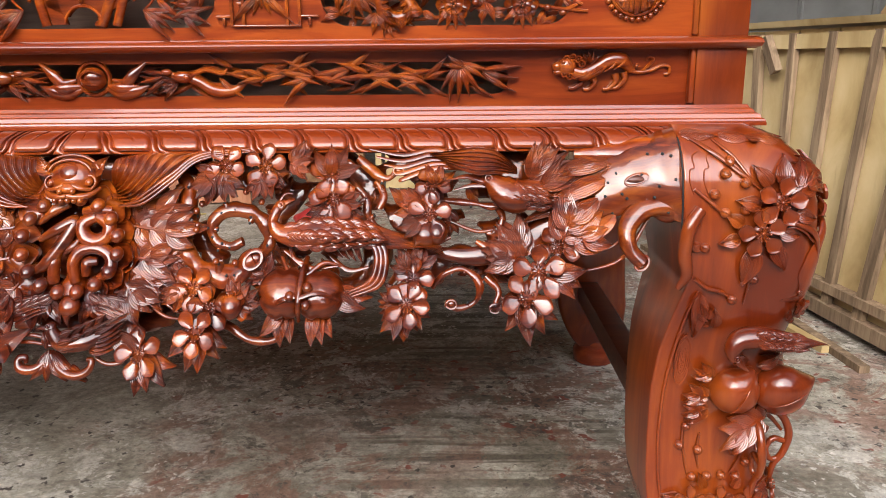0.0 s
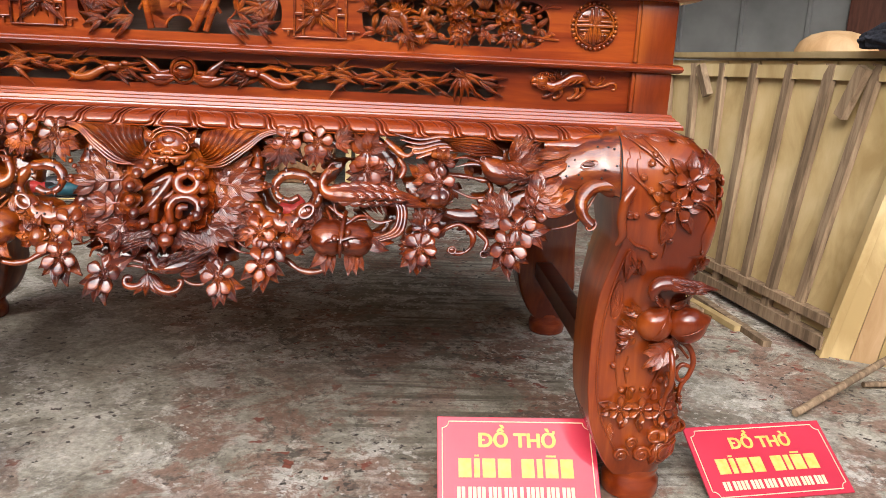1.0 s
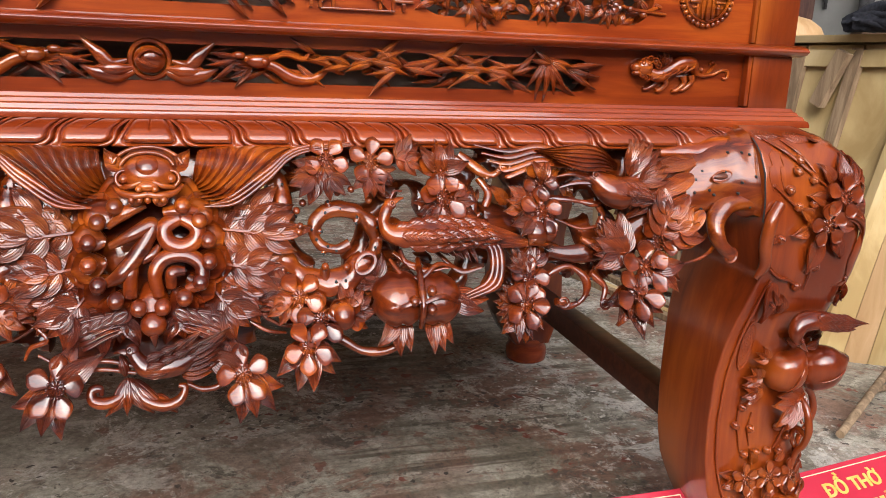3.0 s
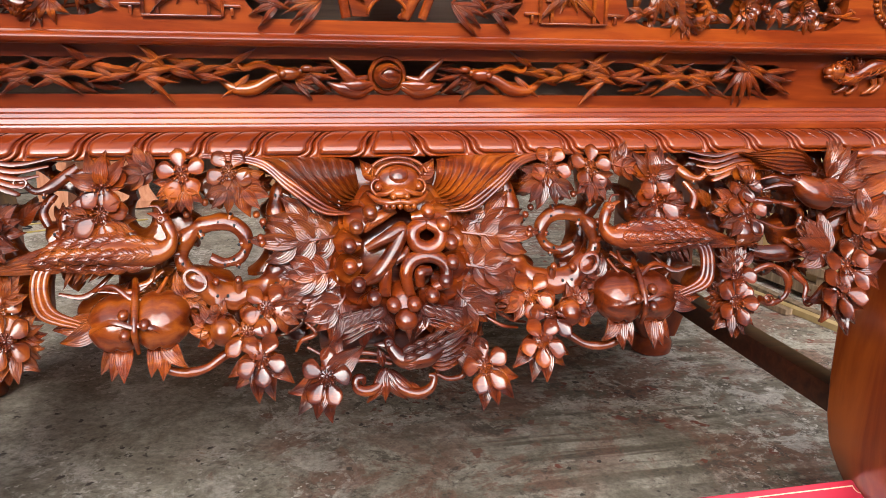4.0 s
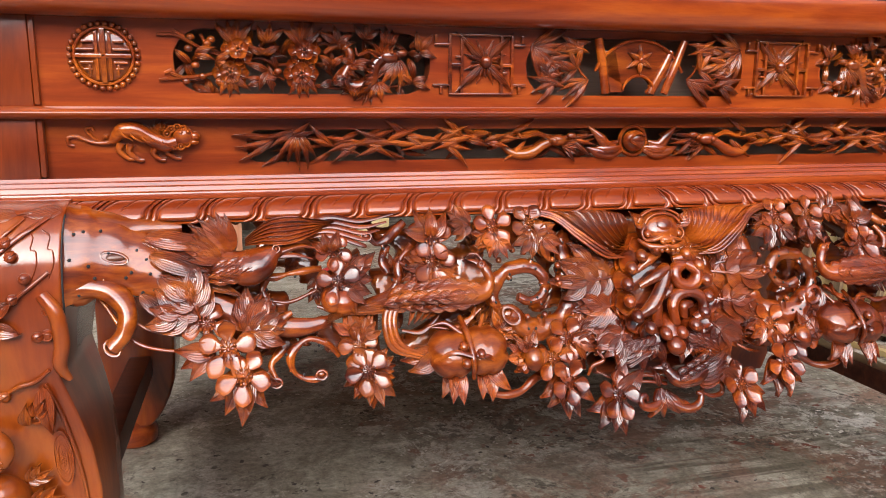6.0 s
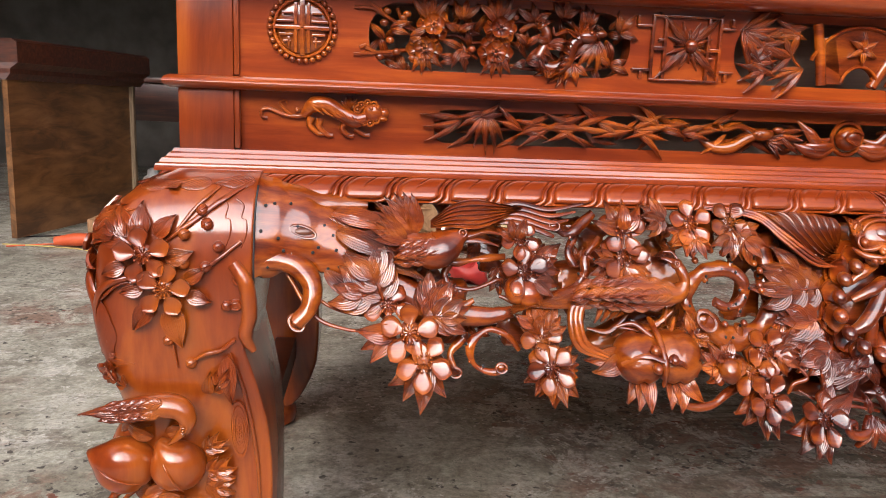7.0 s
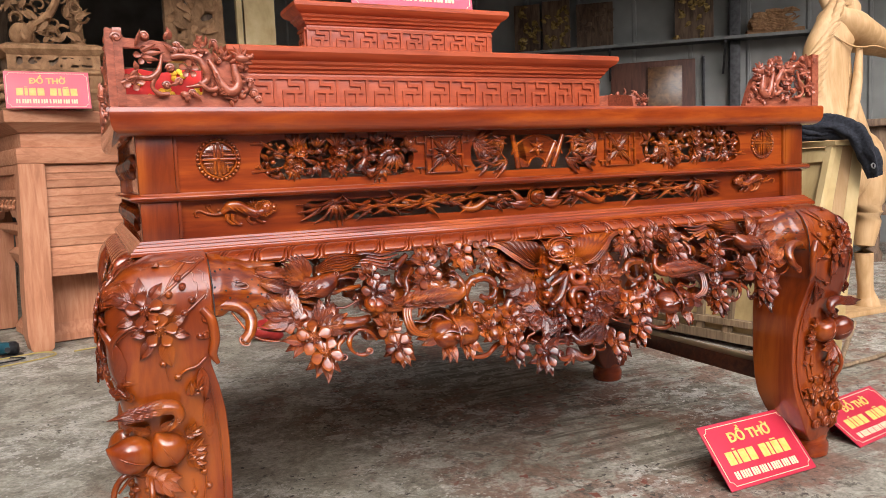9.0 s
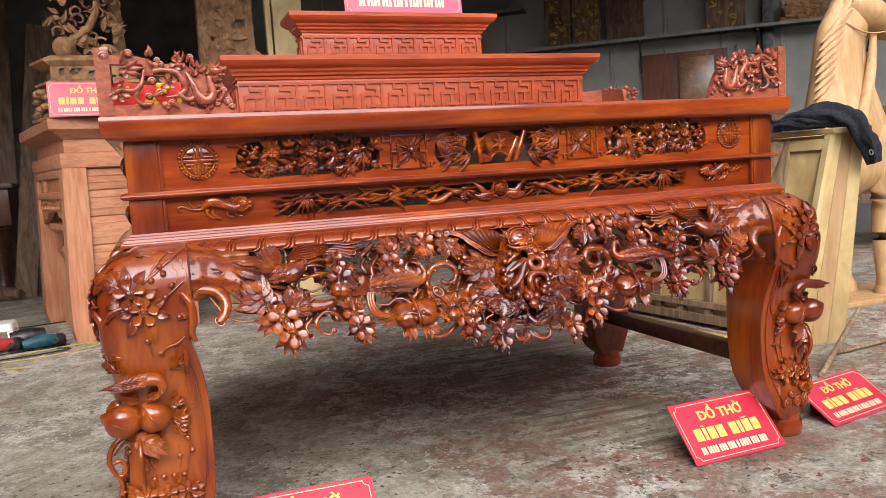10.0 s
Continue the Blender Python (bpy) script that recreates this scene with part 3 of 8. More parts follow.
front = on_front(0.004)
panel_up = part("upper_panel", front(contour_board(upper_field, -1.0, 1.0, 1.010, 1.160, 0.006, 0.0, -0.040)), lacquer, altar, angle=30)
panel_low = part("lower_panel", front(contour_board(lower_field, -1.0, 1.0, 0.902, 1.010, 0.006, -0.008, -0.045)), lacquer, altar, angle=30)
for s in (-1, 1):
    for y0, y1 in ((-0.006, 0.07), (1.0, 1.072)):
        for z0, z1 in ((1.018, 1.152), (0.906, 1.002)):
            part("post", box(min(s * 0.985, s * HX), max(s * 0.985, s * HX), y0, y1, z0, z1, 0.004), lacquer_up, altar)
    for z0, z1 in ((1.022, 1.150), (0.914, 1.000)):
        part("bead", box(min(s * 0.977, s * 0.985), max(s * 0.977, s * 0.985), -0.004, 0.012, z0, z1, 0.002), lacquer_up, altar)
    # side boards, recessed
    part("side_panel", box(min(s * 1.03, s * 1.05), max(s * 1.03, s * 1.05), 0.07, 1.0, 0.9, 1.152, 0.002), lacquer, altar)
    for k, (dz, nn) in enumerate(((1.085, 9), (0.955, 9))):
        scroll = []
        for i in range(nn):
            y = 0.13 + i * 0.1
            scroll.append(tube([(s * 1.056, y - 0.05, dz - 0.02), (s * 1.066, y - 0.02, dz + 0.02), (s * 1.07, y + 0.015, dz), (s * 1.064, y + 0.03, dz - 0.025)], [0.006, 0.012, 0.012, 0.005], 6, 9))
            scroll.append(ball((s * 1.066, y + 0.04, dz + 0.018), 0.012))
        for curl in scroll:
            part("side_carving", curl, carved, altar)
part("top_rail", box(-0.985, 0.985, 1.02, 1.06, 1.066, 1.152), lacquer, altar, "plain rear rail")
part("rear_rail", box(-0.985, 0.985, 1.02, 1.06, 0.9, 0.948), lacquer, altar, "plain rear rail")
for z0, z1 in ((0.902, 1.000), (1.020, 1.150)):
    part("lining", box(-0.98, 0.98, 0.105, 0.117, z0, z1, 0.001), raw_board, altar, "dull unlacquered board behind the pierced carving")
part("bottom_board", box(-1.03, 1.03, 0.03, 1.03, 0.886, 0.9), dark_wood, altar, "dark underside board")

# half-round rail and stepped base moulding, carried round the corners
part("middle_rail", ledge([(0.0, 1.000), (0.010, 1.0005), (0.017, 1.004), (0.020, 1.010), (0.017, 1.016), (0.010, 1.0195), (0.0, 1.020)], -HX, HX, -0.002, 1.072), lacquer, altar)
part("base_moulding", ledge([(0.0, 0.912), (0.006, 0.912), (0.009, 0.907), (0.013, 0.905), (0.016, 0.900), (0.021, 0.898), (0.024, 0.892), (0.028, 0.890), (0.030, 0.884), (0.030, 0.880), (0.0, 0.878)], -HX, HX, -0.004, 1.072), lacquer, altar, angle=20)


def gadroon(L, lean, rows=25, n=61):
    """One pad of the carved rail: broad and shallow between two curved slanting cuts, outlined, with a short nick."""
    P = np.zeros((n, rows, 3))
    for i in range(n):
        s = i / (n - 1)
        for j in range(rows):
            t = j / (rows - 1)
            swell = 0.004 + 0.033 * t ** 0.75 + 0.006 * math.sin(math.pi * min(1, t * 1.05)) - 0.022 * max(0.0, (t - 0.86) / 0.14) ** 2
            edge = min(s, 1 - s)
            swell -= 0.008 * math.exp(-(edge / 0.022) ** 2)
            d = rounded_box_sd(2.0 * s, t, 1.0, 0.36, 0.78, 0.44, 0.26)
            swell -= 0.0052 * math.exp(-(d / 0.036) ** 2)
            swell += 0.0030 * min(1.0, max(0.0, -d / 0.16))
            swell -= 0.006 * math.exp(-((s - 0.50 - 0.2 * lean * t) / 0.016) ** 2) * max(0.0, 1 - t * 2.4)
            drift = lean * (0.036 * t - 0.018) if lean else (s - 0.5) * (0.052 * t - 0.026)
            P[i, j] = (L * (s - 0.5) + drift + lean * 0.010 * math.sin(2 * math.pi * t) * 0.5, -0.030 - swell, 0.8795 - 0.0385 * t)
    v = [tuple(p) for p in P.reshape(-1, 3)]
    f = grid_faces(n, rows)
    k = len(v)
    v2 = v + [(p[0], -0.010, p[2]) for p in v]
    rim = [j for j in range(rows)] + [i * rows + rows - 1 for i in range(1, n)] + [(n - 1) * rows + j for j in range(rows - 2, -1, -1)] + [i * rows for i in range(n - 2, 0, -1)]
    f += [(rim[i], rim[(i + 1) % len(rim)], rim[(i + 1) % len(rim)] + k, rim[i] + k) for i in range(len(rim))]
    return v2, f


LOBE = 0.0787
rope = part("rope_rail", box(-1.0, 1.0, -0.030, 0.02, 0.842, 0.877, 0.002), lacquer, altar)
LOBES = {k: None for k in (-1, 0, 1)}


def lobe(parent, kind):
    """A further pad on the rail; alike ones share a mesh."""
    if LOBES[kind] is None:
        LOBES[kind] = part("lobe", gadroon(LOBE, kind), lacquer, parent, angle=50)
        return LOBES[kind]
    ob = new("lobe", LOBES[kind].data)
    ob.parent = parent
    return ob


for i in range(-12, 13):
    lobe(rope, 0 if i == 0 else (1 if i > 0 else -1)).location = (i * LOBE, 0, 0)
for s in (-1, 1):
    side_rope = part("rope_rail", box(min(s * 1.03, s * 1.10), max(s * 1.03, s * 1.10), 0.1, 0.97, 0.842, 0.877, 0.002), lacquer, altar)
    for i in range(11):
        lobe(side_rope, 1).matrix_basis = pose(s * HX, 0.13 + i * LOBE, 0, 0, 0, 90 * s)

# legs: section by section, with the broad shoulder and the scrolled foot
LEG = (  # height, inner x, outer x, front y, inner y, roundness
    (0.884, 0.958, 1.085, -0.05, 0.15, 0.03), (0.872, 0.958, 1.115, -0.082, 0.15, 0.05), (0.85, 0.958, 1.15, -0.11, 0.15, 0.052),
    (0.815, 0.958, 1.173, -0.13, 0.15, 0.052), (0.77, 0.959, 1.184, -0.14, 0.15, 0.052), (0.72, 0.962, 1.188, -0.142, 0.14, 0.052),
    (0.68, 0.968, 1.188, -0.141, 0.12, 0.052), (0.64, 0.972, 1.184, -0.137, 0.1, 0.052), (0.58, 0.955, 1.172, -0.126, 0.09, 0.052),
    (0.52, 0.943, 1.158, -0.11, 0.085, 0.05), (0.45, 0.938, 1.15, -0.098, 0.08, 0.045), (0.36, 0.938, 1.15, -0.094, 0.08, 0.045),
    (0.28, 0.94, 1.156, -0.098, 0.075, 0.045), (0.22, 0.946, 1.164, -0.108, 0.065, 0.05), (0.17, 0.962, 1.164, -0.112, 0.05, 0.055),
    (0.13, 0.98, 1.16, -0.11, 0.035, 0.055), (0.095, 1, 1.152, -0.104, 0.03, 0.055), (0.072, 1.022, 1.146, -0.096, 0.025, 0.055))


def rounded_ring(x0, x1, y0, y1, r, z, seg=7):
    r = min(r, 0.48 * min(x1 - x0, y1 - y0))
    pts = []
    small = min(r, 0.012)
    # the outer corner is broad, the inner ones nearly square
    for cx, cy, a0, q in ((x1, y0, -90, r), (x1, y1, 0, small), (x0, y1, 90, small), (x0, y0, 180, small * 0.4)):
        ox = cx - q if cx == x1 else cx + q
        oy = cy + q if cy == y0 else cy - q
        for k in range(seg + 1):
            a = radians(a0 + 90 * k / seg)
            pts.append((ox + q * math.cos(a), oy + q * math.sin(a), z))
    return pts


def leg_at(z):
    zs = [r[0] for r in LEG][::-1]
    return [float(np.interp(z, zs, [r[k] for r in LEG][::-1])) for k in range(1, 6)]


def leg_mesh(sx, back):
    rings = []
    for z in np.concatenate([np.linspace(0.884, 0.6, 22), np.linspace(0.585, 0.072, 28)]):
        xi, xo, yf, yb, r = leg_at(z)
        rings.append([(sx * NARROW * x, (1.07 - y) if back else y, zz) for x, y, zz in rounded_ring(xi, xo, yf, yb, r, z)])
    return loft(rings)


def foot_mesh(sx, back):
    y = 1.07 + 0.035 if back else -0.035
    return lathe([(0.060, 0.0), (0.067, 0.006), (0.070, 0.025), (0.069, 0.045), (0.062, 0.058), (0.063, 0.066), (0.066, 0.074), (0.064, 0.085)], (sx * NARROW * 1.085, y, 0), 24)


LEGS = {}
for sx in (-1, 1):
    for back in (False, True):
        lg = part("leg", leg_mesh(sx, back), lacquer_up, altar, angle=45)
        part("foot", foot_mesh(sx, back), lacquer, lg)
        LEGS[sx, back] = lg
    part("stretcher", box(min(sx * 0.985, sx * 1.045), max(sx * 0.985, sx * 1.045), 0.06, 1.01, 0.243, 0.305, 0.004), dark_wood, altar, "dark brown stretcher")

# ---- carving on the apron ----
rnd = random.Random(7)

def put(name, vf, lay, parent, material=None, both=True, label="", angle=50):
    """Carves one relief piece, and its mirror image on the other half."""
    material = material or carved
    made = [part(name, lay(vf), material, parent, label, angle=angle, cut=cut_of(vf))]
    if both:
        made.append(part(name, lay(vf, True), material, parent, label, angle=angle, cut=cut_of(vf)))
    return made


def ring(c, r, t, h, seg=14, squash=1.0, ang=0.0):
    """The sawn, hollow end of a branch."""
    a = radians(ang)
    pts = []
    for k in range(seg + 1):
        q = 2 * math.pi * k / seg
        x, z = r * math.cos(q), r * squash * math.sin(q)
        pts.append((c[0] + x * math.cos(a) - z * math.sin(a), c[1] + x * math.sin(a) + z * math.cos(a), h))
    return tube(pts, [t, t], 6, 2 * seg)


EDGE_X = (0.0, 0.1, 0.2, 0.3, 0.4, 0.5, 0.6, 0.7, 0.77, 0.82, 0.86, 0.90, 0.96)
EDGE_Z = (0.552, 0.560, 0.592, 0.607, 0.632, 0.622, 0.634, 0.632, 0.665, 0.710, 0.750, 0.778, 0.765)
HOLES = ((0.243, 0.728, 0.050, 0.052), (0.155, 0.785, 0.022, 0.018), (0.150, 0.690, 0.014, 0.030), (0.385, 0.697, 0.030, 0.016),
         (0.428, 0.690, 0.024, 0.020), (0.372, 0.762, 0.014, 0.022), (0.655, 0.745, 0.034, 0.020), (0.625, 0.722, 0.018, 0.012),
         (0.612, 0.640, 0.024, 0.022), (0.140, 0.625, 0.024, 0.014), (0.500, 0.775, 0.020, 0.022), (0.475, 0.828, 0.022, 0.010),
         (0.345, 0.800, 0.018, 0.012), (0.045, 0.548, 0.030, 0.016), (0.075, 0.600, 0.018, 0.010), (0.022, 0.690, 0.010, 0.020),
         (0.055, 0.735, 0.010, 0.012), (0.735, 0.752, 0.016, 0.010), (0.480, 0.645, 0.014, 0.016), (0.110, 0.838, 0.03, 0.006))


def apron_field(x, z):
    a = abs(x)
    d = min(z - float(np.interp(a, EDGE_X, EDGE_Z)), 0.848 - z, 0.954 - a)
    for cx, cz, rx, rz in HOLES:
        d = min(d, (math.hypot((a - cx) / rx, (z - cz) / rz) - 1) * min(rx, rz))
    if a > 0.12:
        d = min(d, 0.05 * (noise.noise((x * 22, z * 22, 3.0)) + 0.08))
    return d


apron = part("apron", on_apron(contour_board(apron_field, -0.96, 0.96, 0.53, 0.856, 0.006, -0.055, -0.085, rounding=0.012)), carved, altar, "pierced and deeply carved front apron", angle=35)

# flowers: x, z, radius, height, turn
BLOOMS = ((0.241, 0.831, 0.035, 0.004, -90), (0.306, 0.829, 0.036, 0.008, -60), (0.412, 0.815, 0.037, 0.002, 90), (0.414, 0.779, 0.038, 0.006, 100),
          (0.571, 0.801, 0.030, 0.004, 60), (0.567, 0.757, 0.036, 0.012, 85), (0.195, 0.650, 0.036, 0.006, 120), (0.223, 0.622, 0.036, 0.012, 95),
          (0.204, 0.590, 0.036, 0.020, -95), (0.541, 0.660, 0.035, 0.006, 80), (0.530, 0.628, 0.036, 0.016, -80), (0.767, 0.706, 0.037, 0.004, 50),
          (0.736, 0.673, 0.042, 0.016, 90), (0.716, 0.638, 0.040, 0.022, -90), (0.115, 0.559, 0.037, 0.012, 100))
for x, z, r, h, rot in BLOOMS:
    put("flower", flower((x, z), 0.95 * r, h + 0.005, 5, rot, tilt=-0.14), on_apron, apron)

# leaves: from x, z, at degrees, length, width, height, teeth
SPRAYS = (
    (0.115, 0.556, (-18, -42, -68, -96, 108, 150), 0.070, 0.030, -0.012, 0), (0.204, 0.590, (-25, -50, -78, -104, -140), 0.068, 0.028, -0.014, 0),
    (0.188, 0.655, (150, 185, 215), 0.055, 0.030, -0.016, 5), (0.258, 0.624, (-10, 30, 75), 0.050, 0.030, -0.012, 4),
    (0.335, 0.622, (-72, -98, -128), 0.062, 0.028, -0.014, 0), (0.385, 0.620, (-48, -70, -92), 0.066, 0.028, -0.016, 0), (0.415, 0.640, (-8, -30), 0.066, 0.030, -0.012, 0),
    (0.312, 0.655, (150, 110), 0.055, 0.030, -0.016, 4), (0.716, 0.640, (-42, -66, -92, -118, -150), 0.075, 0.034, -0.014, 0), (0.755, 0.668, (-15, -38, 10), 0.066, 0.030, -0.010, 0),
    (0.715, 0.690, (120, 150, 178), 0.075, 0.040, -0.012, 5), (0.775, 0.715, (40, 20, 65), 0.085, 0.038, -0.008, 6), (0.530, 0.630, (-60, -88, -118, -155, 170), 0.058, 0.028, -0.014, 4),
    (0.541, 0.668, (60, 100, 140), 0.050, 0.030, -0.014, 4), (0.567, 0.760, (165, 195, 225, 130), 0.058, 0.030, -0.012, 5), (0.575, 0.800, (20, 70, 110), 0.045, 0.026, -0.010, 0),
    (0.236, 0.822, (-165, -135, -60), 0.056, 0.036, -0.012, 5), (0.305, 0.820, (-25, -62, -110), 0.050, 0.034, -0.012, 5), (0.345, 0.832, (0, 35, -20), 0.05, 0.03, -0.012, 4),
    (0.412, 0.815, (165, 130, 95, 55, 15), 0.055, 0.030, -0.012, 0), (0.414, 0.775, (-45, -80, -115, -150, -10), 0.062, 0.036, -0.014, 4))
for x, z, angles, L, W, h, teeth in SPRAYS:
    for k, a in enumerate(angles):
        size = L * rnd.uniform(0.76, 0.98)
        put("leaf", leaf((x, z), a + rnd.uniform(-5, 5), size, (0.66 if teeth else 0.46) * size, h + 0.010 + 0.004 * (k % 3), bend=rnd.uniform(-25, 25), teeth=min(teeth, 4), lift=0.012, tip=-0.012 * math.sin(radians(a)) + rnd.uniform(-0.004, 0.004), n=15, m=7, lines=True), on_apron, apron)

# filling foliage behind the main pieces
for k in range(52):
    x = rnd.uniform(0.13, 0.93)
    z = rnd.uniform(float(np.interp(x, EDGE_X, EDGE_Z)) + 0.02, 0.84)
    if min(math.hypot((x - cx) / rx, (z - cz) / rz) for cx, cz, rx, rz in HOLES) < 1.1:
        continue
    put("leaf", leaf((x, z), rnd.uniform(0, 360), rnd.uniform(0.03, 0.05), rnd.uniform(0.016, 0.026), rnd.uniform(-0.055, -0.034), bend=rnd.uniform(-50, 50), teeth=rnd.choice((0, 4, 5)), n=9, m=7), on_apron, apron)

# branches: (x, z, h) points and radii
BRANCHES = (
    (((0.960, 0.808, 0.000), (0.93, 0.806, 0.000), (0.88, 0.796, -0.004), (0.84, 0.777, -0.006), (0.78, 0.742, -0.010), (0.71, 0.705, -0.012), (0.64, 0.688, -0.010), (0.58, 0.694, -0.012)), (0.080, 0.068, 0.052, 0.040, 0.026, 0.020, 0.015, 0.009), 0.05),
    (((0.972, 0.842, 0.004), (0.93, 0.842, -0.002), (0.87, 0.842, -0.010), (0.80, 0.840, -0.014)), (0.034, 0.030, 0.018, 0.008), 0.06),
    (((0.155, 0.822, -0.024), (0.172, 0.795, -0.014), (0.178, 0.752, -0.010), (0.176, 0.704, -0.010), (0.204, 0.670, -0.006), (0.252, 0.666, 0.0), (0.292, 0.692, 0.006)), (0.014, 0.021, 0.023, 0.023, 0.025, 0.027, 0.024), 0.07),
    (((0.300, 0.690, -0.01), (0.310, 0.720, -0.006), (0.295, 0.750, -0.002), (0.260, 0.763, 0.0), (0.230, 0.755, 0.002), (0.219, 0.733, 0.002), (0.228, 0.716, 0.002), (0.250, 0.709, 0.002), (0.270, 0.717, 0.003)), (0.015, 0.018, 0.019, 0.017, 0.016, 0.015, 0.013, 0.012, 0.013), 0.09),
    (((0.440, 0.800, -0.02), (0.462, 0.775, -0.015), (0.468, 0.745, -0.015), (0.50, 0.720, -0.012), (0.56, 0.706, -0.012), (0.60, 0.715, -0.016)), (0.010, 0.014, 0.014, 0.012, 0.010, 0.006), 0.12),
    (((0.45, 0.835, -0.02), (0.480, 0.812, -0.012), (0.500, 0.806, -0.006), (0.516, 0.818, -0.002)), (0.010, 0.012, 0.010, 0.009), 0.10),
    (((0.480, 0.800, -0.02), (0.492, 0.780, -0.012), (0.485, 0.760, -0.010)), (0.010, 0.010, 0.007), 0.1),
    (((0.590, 0.770, -0.02), (0.630, 0.768, -0.010), (0.665, 0.764, -0.006), (0.690, 0.768, -0.004)), (0.006, 0.007, 0.009, 0.007), 0.12),
    (((0.672, 0.770, -0.01), (0.684, 0.745, -0.010), (0.672, 0.722, -0.012)), (0.010, 0.010, 0.008), 0.12),
    (((0.600, 0.740, -0.01), (0.640, 0.726, -0.008), (0.670, 0.728, -0.008)), (0.004, 0.005, 0.004), 0.0),
    (((0.570, 0.640, -0.02), (0.588, 0.662, -0.012), (0.618, 0.670, -0.008), (0.644, 0.652, -0.008), (0.640, 0.624, -0.010), (0.612, 0.612, -0.012), (0.590, 0.620, -0.010)), (0.006, 0.008, 0.009, 0.010, 0.009, 0.007, 0.008), 0.10),
    (((0.655, 0.660, -0.01), (0.675, 0.640, -0.006), (0.668, 0.618, -0.004)), (0.010, 0.010, 0.008), 0.1),
    (((0.915, 0.745, -0.004), (0.875, 0.690, -0.002), (0.830, 0.672, 0.0), (0.780, 0.668, 0.0)), (0.005, 0.005, 0.004, 0.003), 0.0),
    (((0.895, 0.735, -0.008), (0.858, 0.704, -0.004), (0.815, 0.690, -0.004), (0.780, 0.690, -0.004)), (0.004, 0.004, 0.003, 0.002), 0.0),
    (((0.130, 0.660, -0.012), (0.140, 0.630, -0.008), (0.165, 0.612, -0.006), (0.190, 0.606, -0.008)), (0.005, 0.005, 0.004, 0.003), 0.0),
    (((0.085, 0.648, -0.01), (0.125, 0.634, 0.0), (0.165, 0.634, -0.002)), (0.003, 0.003, 0.002), 0.0),
    (((0.330, 0.690, -0.008), (0.345, 0.672, 0.006), (0.372, 0.668, 0.012), (0.400, 0.684, 0.006), (0.430, 0.676, -0.002)), (0.004, 0.006, 0.007, 0.006, 0.003), 0.0),
    (((0.200, 0.600, -0.012), (0.248, 0.590, -0.006), (0.280, 0.573, 0.0), (0.318, 0.572, 0.004), (0.342, 0.588, 0.004), (0.340, 0.606, 0.0)), (0.008, 0.010, 0.010, 0.009, 0.008, 0.005), 0.05),
    (((0.165, 0.775, -0.01), (0.150, 0.750, -0.012), (0.158, 0.720, -0.014)), (0.007, 0.007, 0.004), 0.1),
    (((0.700, 0.700, -0.012), (0.668, 0.700, -0.004), (0.640, 0.712, -0.004)), (0.012, 0.010, 0.006), 0.1))
for pts, radii, knots in BRANCHES:
    thin = 0.95 if radii[0] > 0.03 else 0.60
    put("branch", tube(pts, [thin * q for q in radii], 12, 12 + 8 * len(pts), 0.46 if radii[0] > 0.05 else 0.85, (1.9 if radii[0] > 0.03 else 4.2) * knots), on_apron, apron)
    if knots > 0.07 and radii[0] < 0.03:
        P = spline(pts, 12)
        for i in (2, 4, 5, 7, 9):
            r = thin * float(np.interp(i / 11, np.linspace(0, 1, len(radii)), radii))
            q = P[i] + np.array([rnd.uniform(-0.8, 0.8) * r, rnd.uniform(-0.8, 0.8) * r, 0.45 * r])
            put("knot", ball(tuple(q), (0.42 * r, 0.36 * r, 0.42 * r), 8, 6), on_apron, apron)
for b_no, places in ((2, (6, 13, 22, 30)), (3, (5, 11, 17, 24, 31)), (4, (8, 16, 26)), (10, (9, 20, 29)), (8, (18,)), (7, (14, 28)), (5, (20,))):
    pts, radii, knots = BRANCHES[b_no]
    P = spline(pts, 40)
    for k, i in enumerate(places):
        r = 0.60 * float(np.interp(i / 39, np.linspace(0, 1, len(radii)), radii))
        way = P[i + 1] - P[i - 1]
        side = np.array([-way[1], way[0], 0.0]) / (np.hypot(way[0], way[1]) + 1e-9) * (1 if k % 2 else -1)
        tip = P[i] + side * 1.25 * r + np.array([0, 0, 0.35 * r])
        put("stub", tube([tuple(P[i]), tuple(P[i] + side * 0.8 * r + np.array([0, 0, 0.25 * r])), tuple(tip)], [0.72 * r, 0.50 * r, 0.42 * r], 9, 10, 1.0, 0.22), on_apron, apron)
        # black bead coloured as the shade inside a drilled hole
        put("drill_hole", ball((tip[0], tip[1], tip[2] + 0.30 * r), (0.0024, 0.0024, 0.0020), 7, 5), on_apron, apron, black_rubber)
for pts, radii, knots in BRANCHES[2:4]:
    P = spline(pts, 40)
    for i in range(3, 38, 4):
        r = 0.60 * float(np.interp(i / 39, np.linspace(0, 1, len(radii)), radii))
        side = 0.5 * r * math.sin(i * 2.1)
        # no hole is cut here: a black bead paints its shade
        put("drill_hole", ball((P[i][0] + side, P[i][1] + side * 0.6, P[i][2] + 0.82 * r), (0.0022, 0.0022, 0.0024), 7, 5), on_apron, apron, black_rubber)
put("knot", ring((0.892, 0.806), 0.019, 0.0018, 0.023, 20, 0.40, 14), on_apron, apron)
# dark oval puts the hollow's shade into colour; nothing is hollowed out
put("knot_hole", ball((0.892, 0.806, 0.021), (0.016, 0.006, 0.004), 14, 6), on_apron, apron, dark_wood)
